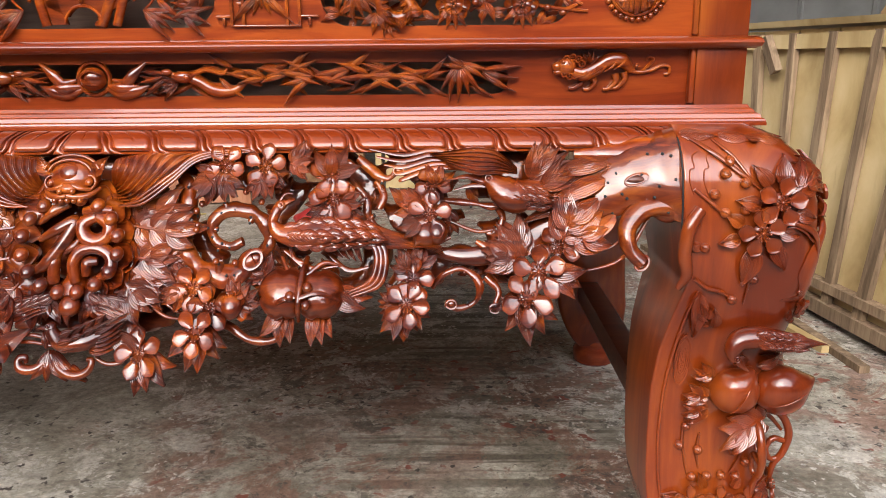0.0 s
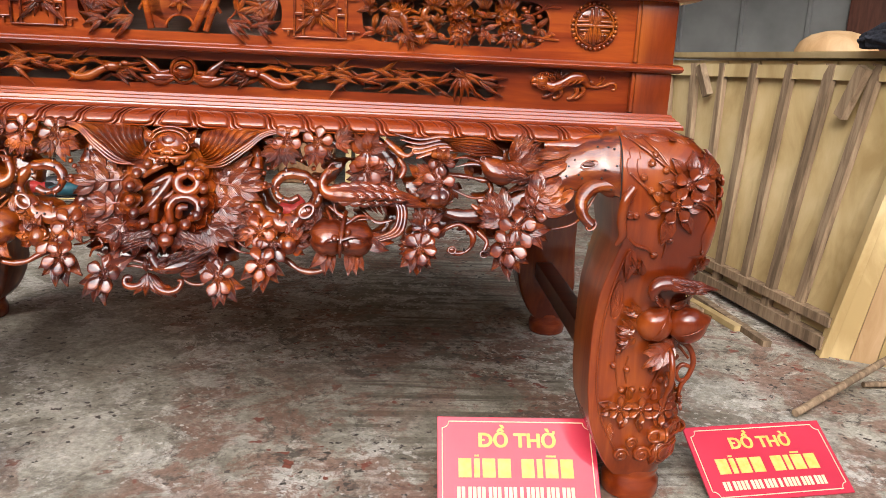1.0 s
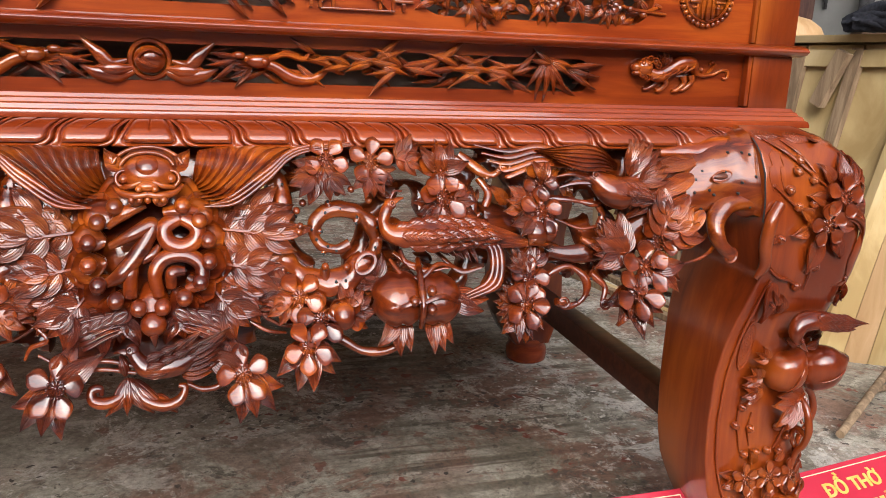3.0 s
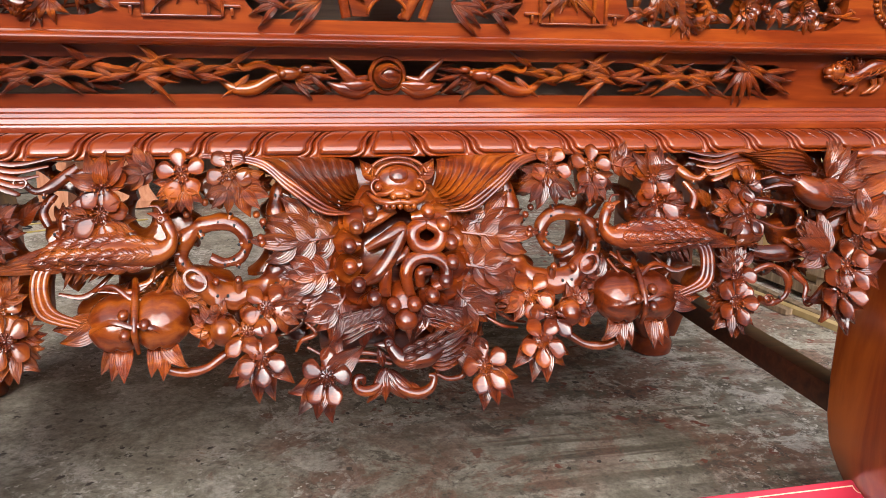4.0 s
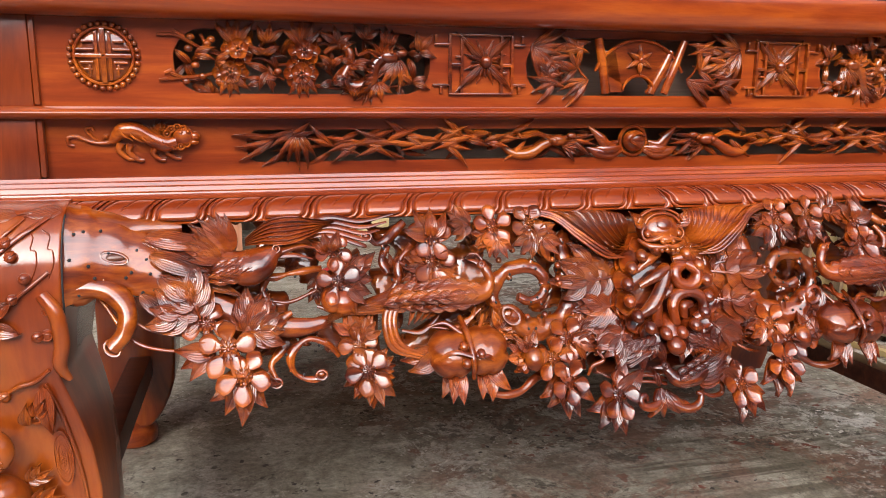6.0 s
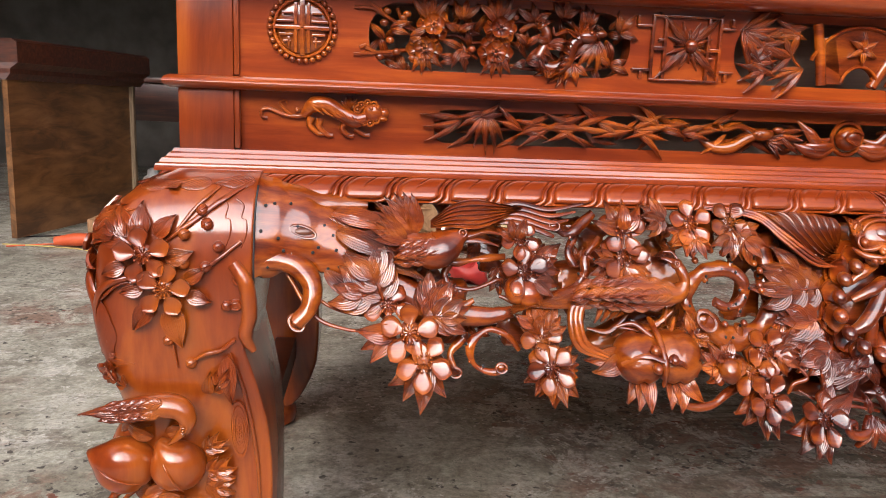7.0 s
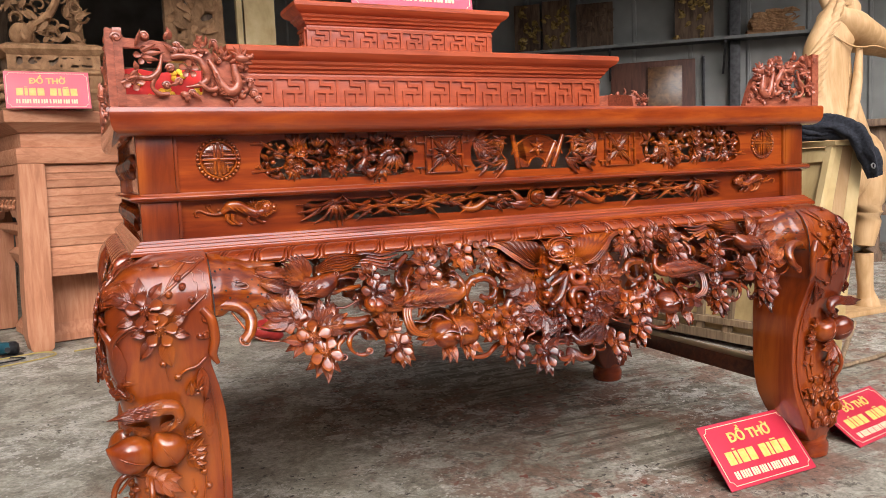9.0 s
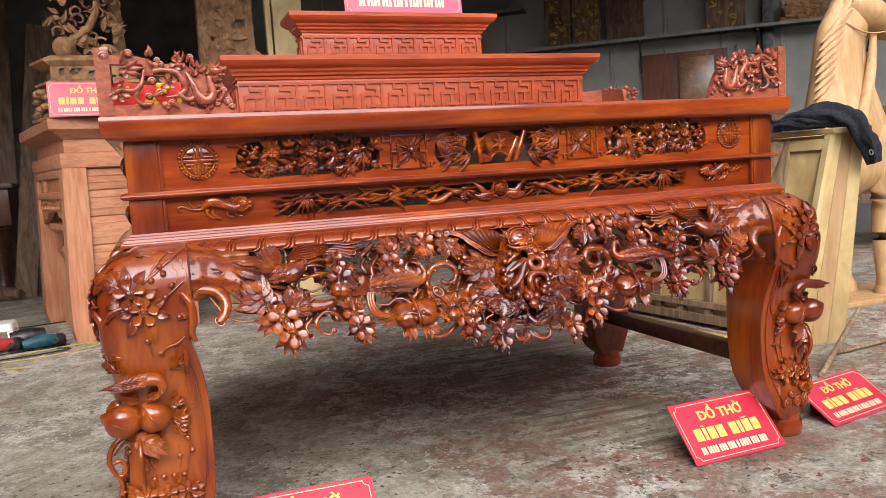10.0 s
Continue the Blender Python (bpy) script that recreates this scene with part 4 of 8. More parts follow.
for x, z, a, L, W, h, b in ((0.850, 0.832, 190, 0.105, 0.026, 0.012, 10), (0.845, 0.806, 200, 0.105, 0.028, 0.014, 14), (0.835, 0.776, 210, 0.100, 0.028, 0.010, -14), (0.860, 0.752, 214, 0.085, 0.022, 0.010, -18)):
    put("bark_lobe", leaf((x, z), a, L, W, h, lift=0.006, bend=b, thick=0.005, tip=-0.006, n=17, m=7, lines=True), on_apron, apron)
# the curled branch where the apron meets the leg, and sawn ends and knot holes
put("branch", tube([(1.000, 0.705, 0.004), (0.985, 0.742, 0.006), (0.945, 0.766, 0.008), (0.905, 0.762, 0.010), (0.878, 0.736, 0.012), (0.880, 0.704, 0.014), (0.898, 0.684, 0.016)], [0.013, 0.016, 0.018, 0.0165, 0.015, 0.0135, 0.012], 12, 34, 1.0, 0.08), on_apron, apron)
for x, z, r, h, sq, ang in ((0.897, 0.684, 0.012, 0.018, 0.7, 40), (0.290, 0.692, 0.016, 0.016, 0.7, 40), (0.517, 0.819, 0.008, 0.004, 0.8, 0), (0.668, 0.617, 0.008, 0.006, 0.8, 0),
                            (0.672, 0.722, 0.007, 0.000, 0.8, 0), (0.912, 0.776, 0.005, 0.020, 0.8, 0), (0.948, 0.784, 0.005, 0.022, 0.8, 0), (0.600, 0.622, 0.008, 0.002, 0.8, 0)):
    put("knot", join(ring((x, z), r, r * 0.22, h, squash=sq, ang=ang), ball((x, z, h - r * 0.5), (r * 0.85, r * 0.85 * sq, r * 0.4))), on_apron, apron)
for k in range(26):
    x = 0.950 - 0.0062 * k + 0.002 * math.sin(k * 7.0)
    mid, wide, high = (float(np.interp(x, (0.78, 0.84, 0.88, 0.93, 0.96), row)) for row in ((0.742, 0.777, 0.796, 0.806, 0.808), (0.0247, 0.038, 0.0494, 0.0646, 0.076), (-0.010, -0.006, -0.004, 0.0, 0.0)))
    z = mid + 0.72 * wide * math.sin(k * 2.4)
    # surface beads, black in place of the shade down each drilling
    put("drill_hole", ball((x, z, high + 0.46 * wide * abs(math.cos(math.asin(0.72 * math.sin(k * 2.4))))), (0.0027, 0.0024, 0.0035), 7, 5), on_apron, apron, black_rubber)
for x, z, L, h in ((0.86, 0.826, 0.09, 0.008), (0.83, 0.800, 0.10, 0.012), (0.80, 0.775, 0.10, 0.008)):
    put("leaf", leaf((x, z), 200, L, 0.020, h, lift=0.004, bend=14, cup=-0.004, thick=0.004, n=15, m=9), on_apron, apron)
for x, z, h in ((0.205, 0.772, 0.008), (0.196, 0.762, 0.008), (0.275, 0.790, 0.010), (0.255, 0.786, 0.010), (0.300, 0.775, 0.010), (0.313, 0.748, 0.006), (0.232, 0.690, 0.018), (0.262, 0.688, 0.018), (0.200, 0.742, 0.012), (0.198, 0.735, 0.012)):
    put("knot", ball((x, z, h), 0.0055, 8, 6), on_apron, apron)


def grooved_fruit(c, rx, rz, h, grooves=4):
    """A split-ribbed round fruit with crossing cords."""
    rows, seg = 14, 28
    rings = []
    for i in range(1, rows):
        a = math.pi * i / rows
        row = []
        for j in range(seg):
            q = 2 * math.pi * j / seg
            k = 1 - 0.13 * math.exp(-((math.sin(q * grooves / 2)) / 0.18) ** 2)
            row.append((c[0] + rx * math.sin(a) * math.cos(q) * k, c[1] + rz * math.sin(a) * math.sin(q) * k, h + 0.036 * math.cos(a)))
        rings.append(row)
    return loft(rings)


put("fruit", join(grooved_fruit((0.338, 0.640), 0.042, 0.038, 0.004), grooved_fruit((0.392, 0.638), 0.042, 0.037, 0.002)), on_apron, apron, angle=80)
put("stem", join(tube([(0.372, 0.690, -0.004), (0.368, 0.668, 0.026), (0.366, 0.636, 0.042), (0.364, 0.606, 0.024)], [0.004, 0.005, 0.005, 0.003], 8, 16),
                 tube([(0.312, 0.618, 0.020), (0.340, 0.640, 0.041), (0.362, 0.646, 0.044)], [0.003, 0.004, 0.003], 6, 12),
                 tube([(0.425, 0.634, 0.022), (0.395, 0.650, 0.040), (0.368, 0.644, 0.044)], [0.003, 0.004, 0.003], 6, 12),
                 ball((0.353, 0.646, 0.042), 0.008), ball((0.380, 0.658, 0.040), 0.008), ball((0.378, 0.634, 0.042), 0.008)), on_apron, apron)
put("fruit", join(ball((0.560, 0.727, 0.004), (0.024, 0.022, 0.022), 12, 8), ball((0.578, 0.729, 0.006), (0.018, 0.020, 0.02), 12, 8)), on_apron, apron, angle=80)
put("bud", join(ball((0.256, 0.624, 0.012), (0.017, 0.020, 0.016), 12, 8), petal((0.256, 0.622), 60, 0.002, 0.030, 0.030, 0.016, 0.006, 0.010), petal((0.256, 0.622), 120, 0.002, 0.028, 0.030, 0.018, 0.006, 0.010), petal((0.256, 0.622), -10, 0.004, 0.030, 0.032, 0.012, 0.006, 0.008), petal((0.256, 0.622), 190, 0.004, 0.030, 0.032, 0.012, 0.006, 0.008)), on_apron, apron)


# the long-tailed bird
body = [(0.336, 0.776, 0.008), (0.326, 0.764, 0.014), (0.320, 0.744, 0.014), (0.336, 0.728, 0.010), (0.385, 0.729, 0.010), (0.44, 0.732, 0.006), (0.49, 0.722, 0.002), (0.545, 0.702, 0.0)]
long_bird = [tube(body, [0.004, 0.0085, 0.0080, 0.015, 0.022, 0.018, 0.010, 0.004], 14, 40),
             ball((0.331, 0.770, 0.013), (0.0095, 0.0085, 0.0085), 12, 8),
             tube([(0.336, 0.772, 0.013), (0.345, 0.776, 0.011), (0.353, 0.777, 0.008)], [0.0045, 0.003, 0.0008], 6, 8),
             tube([(0.331, 0.778, 0.016), (0.338, 0.787, 0.014), (0.350, 0.787, 0.012)], [0.002, 0.002, 0.001], 6, 8),
             ball((0.333, 0.772, 0.0215), 0.0022), ring((0.333, 0.772), 0.0038, 0.0009, 0.021, 10)]
# overlapping feathers on breast and back, and the long drawn tail
for i in range(7):
    for j in range(3):
        x = 0.336 + 0.020 * i + 0.008 * (j % 2)
        mid = float(np.interp(x, [q[0] for q in body[3:]], [q[1] for q in body[3:]]))
        wide = float(np.interp(x, (0.336, 0.36, 0.40, 0.44, 0.49), (0.012, 0.020, 0.022, 0.018, 0.010)))
        t = (j - 1.0) / 1.25
        long_bird.append(leaf((x, mid + wide * t), 2 - 8 * t - 2.2 * i, 0.040, 0.0200, 0.0145 + wide * (0.95 - 0.75 * t * t) - 0.0010 * i, lift=0.002, cup=-0.004, tip=0.005, thick=0.003, n=11, m=7))
for k in range(6):
    long_bird.append(leaf((0.405 + 0.012 * k, 0.748 - 0.007 * k), math.degrees(math.atan2(0.704 + 0.001 * k - 0.748 + 0.007 * k, 0.185 - 0.014 * k)), 0.19 - 0.014 * k, 0.0125, 0.012 + 0.001 * (k % 2), lift=0.004, bend=-16 + 3 * k, cup=-0.003, thick=0.004, n=15, m=7))
for k in range(5):
    long_bird.append(leaf((0.392 + 0.014 * k, 0.714), -34 - 8 * k, 0.032, 0.008, 0.008, lift=0.003, thick=0.003, n=8, m=5))
put("bird", join(*long_bird), on_apron, apron)
for k in range(3):
    put("tail_feather", tube([(0.44 + 0.006 * k, 0.730, 0.010), (0.474 + 0.007 * k, 0.716, 0.012), (0.484 + 0.007 * k, 0.690, 0.014), (0.474 + 0.007 * k, 0.660 - 0.003 * k, 0.014), (0.440, 0.643 - 0.004 * k, 0.010)], [0.004, 0.0055, 0.0055, 0.0045, 0.0015], 8, 24), on_apron, apron)
for pts in (((0.345, 0.705, 0), (0.352, 0.688, -0.002), (0.372, 0.682, 0)), ((0.335, 0.700, -0.006), (0.372, 0.676, -0.002), (0.42, 0.678, 0)), ((0.40, 0.70, -0.006), (0.435, 0.672, -0.002), (0.47, 0.676, 0.0))):
    put("tendril", tube(pts, [0.003, 0.004, 0.002], 6, 14), on_apron, apron)

# the swooping bird under the rail
fly = [tube([(0.646, 0.803, 0.012), (0.662, 0.804, 0.016), (0.682, 0.790, 0.014), (0.706, 0.782, 0.010), (0.752, 0.796, 0.004)], [0.005, 0.013, 0.024, 0.027, 0.012], 14, 26),
       tube([(0.654, 0.804, 0.017), (0.626, 0.811, 0.016), (0.600, 0.806, 0.012)], [0.0065, 0.0042, 0.001], 7, 12), ball((0.660, 0.810, 0.0275), 0.003), ring((0.660, 0.810), 0.0052, 0.0011, 0.027, 10)]
for i in range(4):
    for j in range(3):
        fly.append(leaf((0.680 + 0.016 * i, 0.802 - 0.013 * j - 0.002 * i), -25 + 10 * j, 0.034, 0.017, 0.036 - 0.005 * abs(j - 1) - 0.002 * i, lift=0.001, cup=-0.003, tip=0.002, thick=0.003, n=9, m=7))
wing = []
for k in range(7):
    q = k / 6
    wing.append(((0.706, 0.824 - 0.010 * q, 0.012), (0.674, 0.849 - 0.032 * q, 0.024), (0.640, 0.856 - 0.040 * q, 0.026), (0.604, 0.851 - 0.024 * q, 0.020), (0.567 + 0.020 * q, 0.845 - 0.008 * q, 0.010)))
fly.append(fluted(wing, 0.004, 0.0045, 0.007, 18, 6))
fly.append(tube([(0.656, 0.798, 0.015), (0.630, 0.797, 0.014), (0.604, 0.790, 0.010)], [0.005, 0.0035, 0.001], 6, 10))
for k in range(9):
    fly.append(leaf((0.728, 0.790 + 0.002 * k), -2 + 11 * k, 0.105 - 0.006 * k, 0.022, 0.004 + 0.0015 * (k % 3), lift=0.012, bend=-25, n=11, m=7))
for k in range(5):
    fly.append(leaf((0.742, 0.796), 4 + 12 * k, 0.055, 0.016, 0.016, lift=0.006, n=8, m=5))
put("bird", join(*fly), on_apron, apron)
for k in range(5):
    put("ribbon", tube([(0.680, 0.832 - 0.003 * k, 0.002), (0.625, 0.838 - 0.004 * k, 0.004), (0.575, 0.850 - 0.007 * k, 0.005), (0.525, 0.842 - 0.009 * k, 0.004), (0.470 + 0.012 * k, 0.851 - 0.012 * k, 0.0)], [0.003, 0.0042, 0.0042, 0.0036, 0.0015], 6, 24), on_apron, apron)

# the wings and mask of the bat over the medallion
WING = []
for k in range(9):
    q = k / 8
    end_x = float(np.interp(q, (0, 0.3, 0.6, 0.8, 1), (0.064, 0.096, 0.138, 0.185, 0.262)))
    end_z = float(np.interp(q, (0, 0.3, 0.6, 0.8, 1), (0.836, 0.843, 0.845, 0.845, 0.851))) + 0.004 * (1 - q)
    WING.append(((0.056 + 0.015 * q, 0.802 - 0.030 * q, 0.002 + 0.006 * q), (0.058 + 0.052 * q, 0.813 - 0.034 * q, 0.010 + 0.006 * q), (0.060 + 0.094 * q, 0.825 - 0.012 * q ** 2, 0.016), (0.5 * (0.062 + 0.094 * q + end_x), 0.5 * (0.832 + end_z) + 0.002, 0.010), (end_x, end_z, 0.002)))
put("wing", fluted(WING, -0.002, 0.0085, n=20, per=8), on_apron, apron, angle=70)
for k in range(3):
    put("feather", tube([(0.072 + 0.008 * k, 0.770 + 0.002 * k, 0.012), (0.113, 0.775 + 0.006 * k, 0.019), (0.158, 0.806 + 0.006 * k, 0.019), (0.200, 0.838 + 0.004 * k, 0.012), (0.278, 0.849 + 0.002 * k, 0.003)], [0.0015, 0.0026, 0.0032, 0.0028, 0.0012], 8, 26), on_apron, apron)
mask = [ball((0, 0.815, 0.006), (0.040, 0.032, 0.030), 20, 12), ball((0, 0.822, 0.024), (0.019, 0.016, 0.014), 14, 8), ball((0, 0.800, 0.030), (0.016, 0.008, 0.010), 12, 8)]
for s in (-1, 1):
    mask += [ball((s * 0.030, 0.808, 0.024), 0.0065, 10, 8), ring((s * 0.030, 0.808), 0.010, 0.0025, 0.024, 12), leaf((s * 0.034, 0.818), 90 - s * 38, 0.034, 0.022, 0.014, lift=0.008, cup=0.006, n=8, m=7),
             tube([(0, 0.790, 0.034), (s * 0.016, 0.788, 0.032), (s * 0.032, 0.790, 0.024), (s * 0.044, 0.798, 0.014)], [0.004, 0.005, 0.005, 0.003], 8, 16),
             ball((s * 0.010, 0.797, 0.037), 0.005), tube([(s * 0.006, 0.806, 0.034), (s * 0.020, 0.800, 0.032), (s * 0.034, 0.797, 0.024)], [0.003, 0.004, 0.003], 6, 12)]
for k in range(2):
    r = 0.030 + 0.009 * k
    mask.append(tube([(r * 1.15 * math.cos(q), 0.820 + r * 0.72 * math.sin(q), 0.028 - 0.006 * k) for q in np.linspace(0.25, math.pi - 0.25, 9)], [0.0026] * 3, 6, 22))
for k in range(5):
    mask.append(ball((-0.02 + 0.01 * k, 0.783, 0.030), (0.005, 0.006, 0.006)))
put("mask", join(*mask), on_apron, apron, both=False, angle=80)

# the round medallion: beads, scallops, leaves and the good-fortune character
for k in range(16):
    q = math.pi / 2 + 2 * math.pi * (k + 0.5) / 16
    put("bead", ball((0.077 * math.cos(q), 0.715 + 0.069 * math.sin(q), 0.018), 0.0112, 14, 10), on_apron, apron, both=False, angle=90)
for a, h in ((62, -0.002), (38, 0.001), (13, -0.001), (-12, 0.002), (-37, 0.0), (-60, 0.003), (-80, -0.001)):
    put("scallop", petal((0.002, 0.713), a, 0.056, 0.106, 0.050, h, 0.005, 0.006, thick=0.006), on_apron, apron, angle=60)
    put("scallop", petal((0.002, 0.713), a, 0.056, 0.098, 0.040, h + 0.0035, 0.005, 0.006, thick=0.004), on_apron, apron, angle=60)
for x, z, a, L, W, h, teeth in ((0.084, 0.756, 40, 0.070, 0.044, -0.014, 3), (0.092, 0.744, 16, 0.105, 0.052, -0.010, 4), (0.094, 0.738, -2, 0.132, 0.050, -0.005, 5), (0.096, 0.712, -14, 0.098, 0.056, -0.012, 4),
                                (0.092, 0.694, -4, 0.080, 0.046, -0.006, 4), (0.088, 0.684, -34, 0.086, 0.052, -0.013, 4), (0.078, 0.664, -48, 0.072, 0.048, -0.008, 3), (0.056, 0.652, -66, 0.058, 0.044, -0.012, 3), (0.034, 0.648, -84, 0.048, 0.040, -0.012, 3)):
    put("leaf", leaf((x, z), a, L, W, h, bend=-10 if a > 0 else 10, teeth=teeth, lift=0.018, cup=-0.008, tip=-0.004, m=11), on_apron, apron)
disc = ball((0, 0.715, -0.030), (0.074, 0.068, 0.016), 24, 10)
put("medallion", disc, on_apron, apron, both=False)
STROKES = ((((-0.052, 0.746, 0.010), (-0.030, 0.764, 0.014), (-0.006, 0.775, 0.010)), (0.004, 0.009, 0.007)), (((-0.050, 0.722, 0.010), (-0.020, 0.738, 0.016), (0.004, 0.748, 0.012), (-0.010, 0.720, 0.014), (-0.034, 0.690, 0.014), (-0.056, 0.676, 0.008)), (0.005, 0.009, 0.010, 0.011, 0.011, 0.006)),
           (((-0.018, 0.716, 0.012), (-0.024, 0.690, 0.014), (-0.026, 0.660, 0.010)), (0.006, 0.010, 0.009)), (((-0.010, 0.704, 0.012), (0.004, 0.712, 0.012), (0.012, 0.722, 0.010)), (0.006, 0.007, 0.004)),
           (((0.018, 0.764, 0.012), (0.040, 0.766, 0.014), (0.062, 0.764, 0.010)), (0.006, 0.009, 0.006)),
           (((0.040, 0.757, 0.012), (0.060, 0.745, 0.014), (0.058, 0.728, 0.014), (0.040, 0.720, 0.014), (0.022, 0.728, 0.014), (0.020, 0.746, 0.014), (0.040, 0.757, 0.012)), (0.009, 0.011, 0.011, 0.011, 0.011, 0.011, 0.009)),
           (((0.010, 0.660, 0.012), (0.006, 0.688, 0.014), (0.018, 0.706, 0.014), (0.044, 0.710, 0.014), (0.064, 0.698, 0.014), (0.064, 0.676, 0.014), (0.046, 0.666, 0.012)), (0.008, 0.010, 0.010, 0.010, 0.010, 0.010, 0.006)),
           (((0.026, 0.670, 0.012), (0.028, 0.688, 0.014), (0.044, 0.690, 0.012)), (0.007, 0.009, 0.006)))
for p, r in STROKES:
    put("stroke", tube(p, r, 12, 8 * len(p)), on_apron, apron, both=False, label="raised stroke of the good-fortune character", angle=80)

# small birds and acanthus under the medallion
low = [ball((0.003, 0.626, 0.014), (0.017, 0.016, 0.014), 16, 10), tube([(0.004, 0.616, 0.024), (0.005, 0.607, 0.024), (0.005, 0.598, 0.018)], [0.0065, 0.0035, 0.0008], 8, 8), tube([(0.003, 0.634, 0.006), (0.002, 0.650, -0.004), (0.0, 0.668, -0.014)], [0.018, 0.022, 0.014], 12, 10)]
for s in (-1, 1):
    span = []
    for k in range(7):
        q = k / 6
        span.append(((s * 0.016, 0.634 - 0.014 * q, 0.004), (s * 0.050, 0.642 - 0.030 * q, 0.010), (s * (0.092 - 0.010 * q), 0.636 - 0.040 * q, 0.008), (s * (0.128 - 0.040 * q), 0.622 - 0.026 * q, -0.004)))
    low.append(fluted(span, 0.0, 0.0035, 0.006, 14, 5))
    for k in range(5):
        low.append(leaf((s * (0.030 + 0.014 * k), 0.641 - 0.004 * k), 90 - s * (118 + 3 * k), 0.030, 0.017, 0.010 - 0.001 * k, lift=0.003, cup=-0.003, thick=0.003, n=9, m=7, lines=True))
    low.append(tube([(s * 0.110, 0.630, -0.002), (s * 0.135, 0.629, 0.002), (s * 0.158, 0.637, -0.002)], [0.0028, 0.0022, 0.001], 6, 12))
put("bird", join(*low), on_apron, apron, both=False)
small = [tube([(-0.024, 0.596, 0.014), (-0.018, 0.586, 0.016), (-0.004, 0.575, 0.016), (0.030, 0.577, 0.014), (0.062, 0.590, 0.008), (0.092, 0.606, 0.002)], [0.0075, 0.009, 0.013, 0.015, 0.009, 0.004], 12, 26),
         ball((-0.024, 0.596, 0.015), (0.0095, 0.0085, 0.008), 12, 8), tube([(-0.030, 0.595, 0.016), (-0.040, 0.595, 0.015), (-0.047, 0.593, 0.012)], [0.004, 0.0025, 0.0006], 6, 8), ball((-0.026, 0.599, 0.023), 0.0020), ring((-0.026, 0.599), 0.0034, 0.0008, 0.0225, 10)]
for i in range(4):
    for j in range(3):
        small.append(leaf((-0.006 + 0.016 * i, 0.586 - 0.009 * j + 0.004 * i), 14 + 6 * i - 8 * (j - 1), 0.026, 0.012, 0.030 - 0.003 * abs(j - 1) - 0.003 * i, lift=0.002, cup=-0.003, tip=0.002, thick=0.003, n=9, m=7, lines=True))
for k in range(6):
    small.append(leaf((0.036, 0.588 - 0.005 * k), 24 - 4 * k, 0.070 - 0.005 * k, 0.014, 0.017 - 0.001 * k, lift=0.004, bend=12, thick=0.003, n=11, m=7, lines=True))
put("bird", join(*small), on_apron, apron, both=False)
# twigs about the birds
for pts, r in ((((-0.015, 0.572, 0.006), (-0.060, 0.582, 0.004), (-0.105, 0.576, 0.0), (-0.140, 0.590, -0.006)), 0.0028), (((-0.020, 0.566, 0.006), (-0.070, 0.572, 0.004), (-0.125, 0.558, -0.004)), 0.0024), (((-0.156, 0.637, -0.004), (-0.128, 0.611, 0.0), (-0.148, 0.600, -0.004), (-0.156, 0.585, -0.008)), 0.0030),
               (((0.028, 0.566, 0.006), (0.050, 0.569, 0.006), (0.078, 0.570, 0.004), (0.100, 0.580, -0.002)), 0.0036), (((0.046, 0.550, 0.004), (0.050, 0.563, 0.006), (0.072, 0.566, 0.006), (0.086, 0.556, 0.004), (0.084, 0.542, 0.002), (0.062, 0.540, 0.004), (0.044, 0.548, 0.004)), 0.0040), (((0.127, 0.618, -0.004), (0.150, 0.606, 0.0), (0.176, 0.600, -0.006)), 0.0024), (((0.100, 0.634, 0.0), (0.140, 0.628, 0.002), (0.178, 0.632, -0.004)), 0.0020), (((0.122, 0.652, -0.010), (0.127, 0.634, -0.006), (0.140, 0.612, -0.008)), 0.0050)):
    put("twig", tube(pts, [r, 1.15 * r, 0.7 * r], 8, 26), on_apron, apron, both=False)
for x, z, a, L, W, bend in ((-0.031, 0.560, 268, 0.046, 0.020, 0), (-0.030, 0.558, 240, 0.052, 0.020, -30), (-0.028, 0.556, 302, 0.050, 0.022, 20), (-0.026, 0.555, 318, 0.068, 0.022, 40), (0.000, 0.534, 330, 0.036, 0.016, -20), (-0.034, 0.562, 100, 0.030, 0.014, 20)):
    put("leaf", leaf((x, z), a, L, W, 0.004, bend=bend, lift=0.010, lines=True, cup=-0.006, m=9, n=17), on_apron, apron, both=False)
for pts in (((-0.030, 0.556, 0.004), (-0.040, 0.540, 0.008), (-0.056, 0.534, 0.010), (-0.072, 0.538, 0.011), (-0.074, 0.550, 0.011), (-0.064, 0.552, 0.011), (-0.062, 0.544, 0.011)), ((-0.028, 0.554, 0.004), (-0.010, 0.534, 0.008), (0.014, 0.526, 0.010), (0.034, 0.532, 0.010), (0.040, 0.546, 0.010), (0.032, 0.549, 0.010))):
    put("scroll", tube(pts, [0.004, 0.0065, 0.0072, 0.0065, 0.005, 0.003], 10, 34), on_apron, apron, both=False)

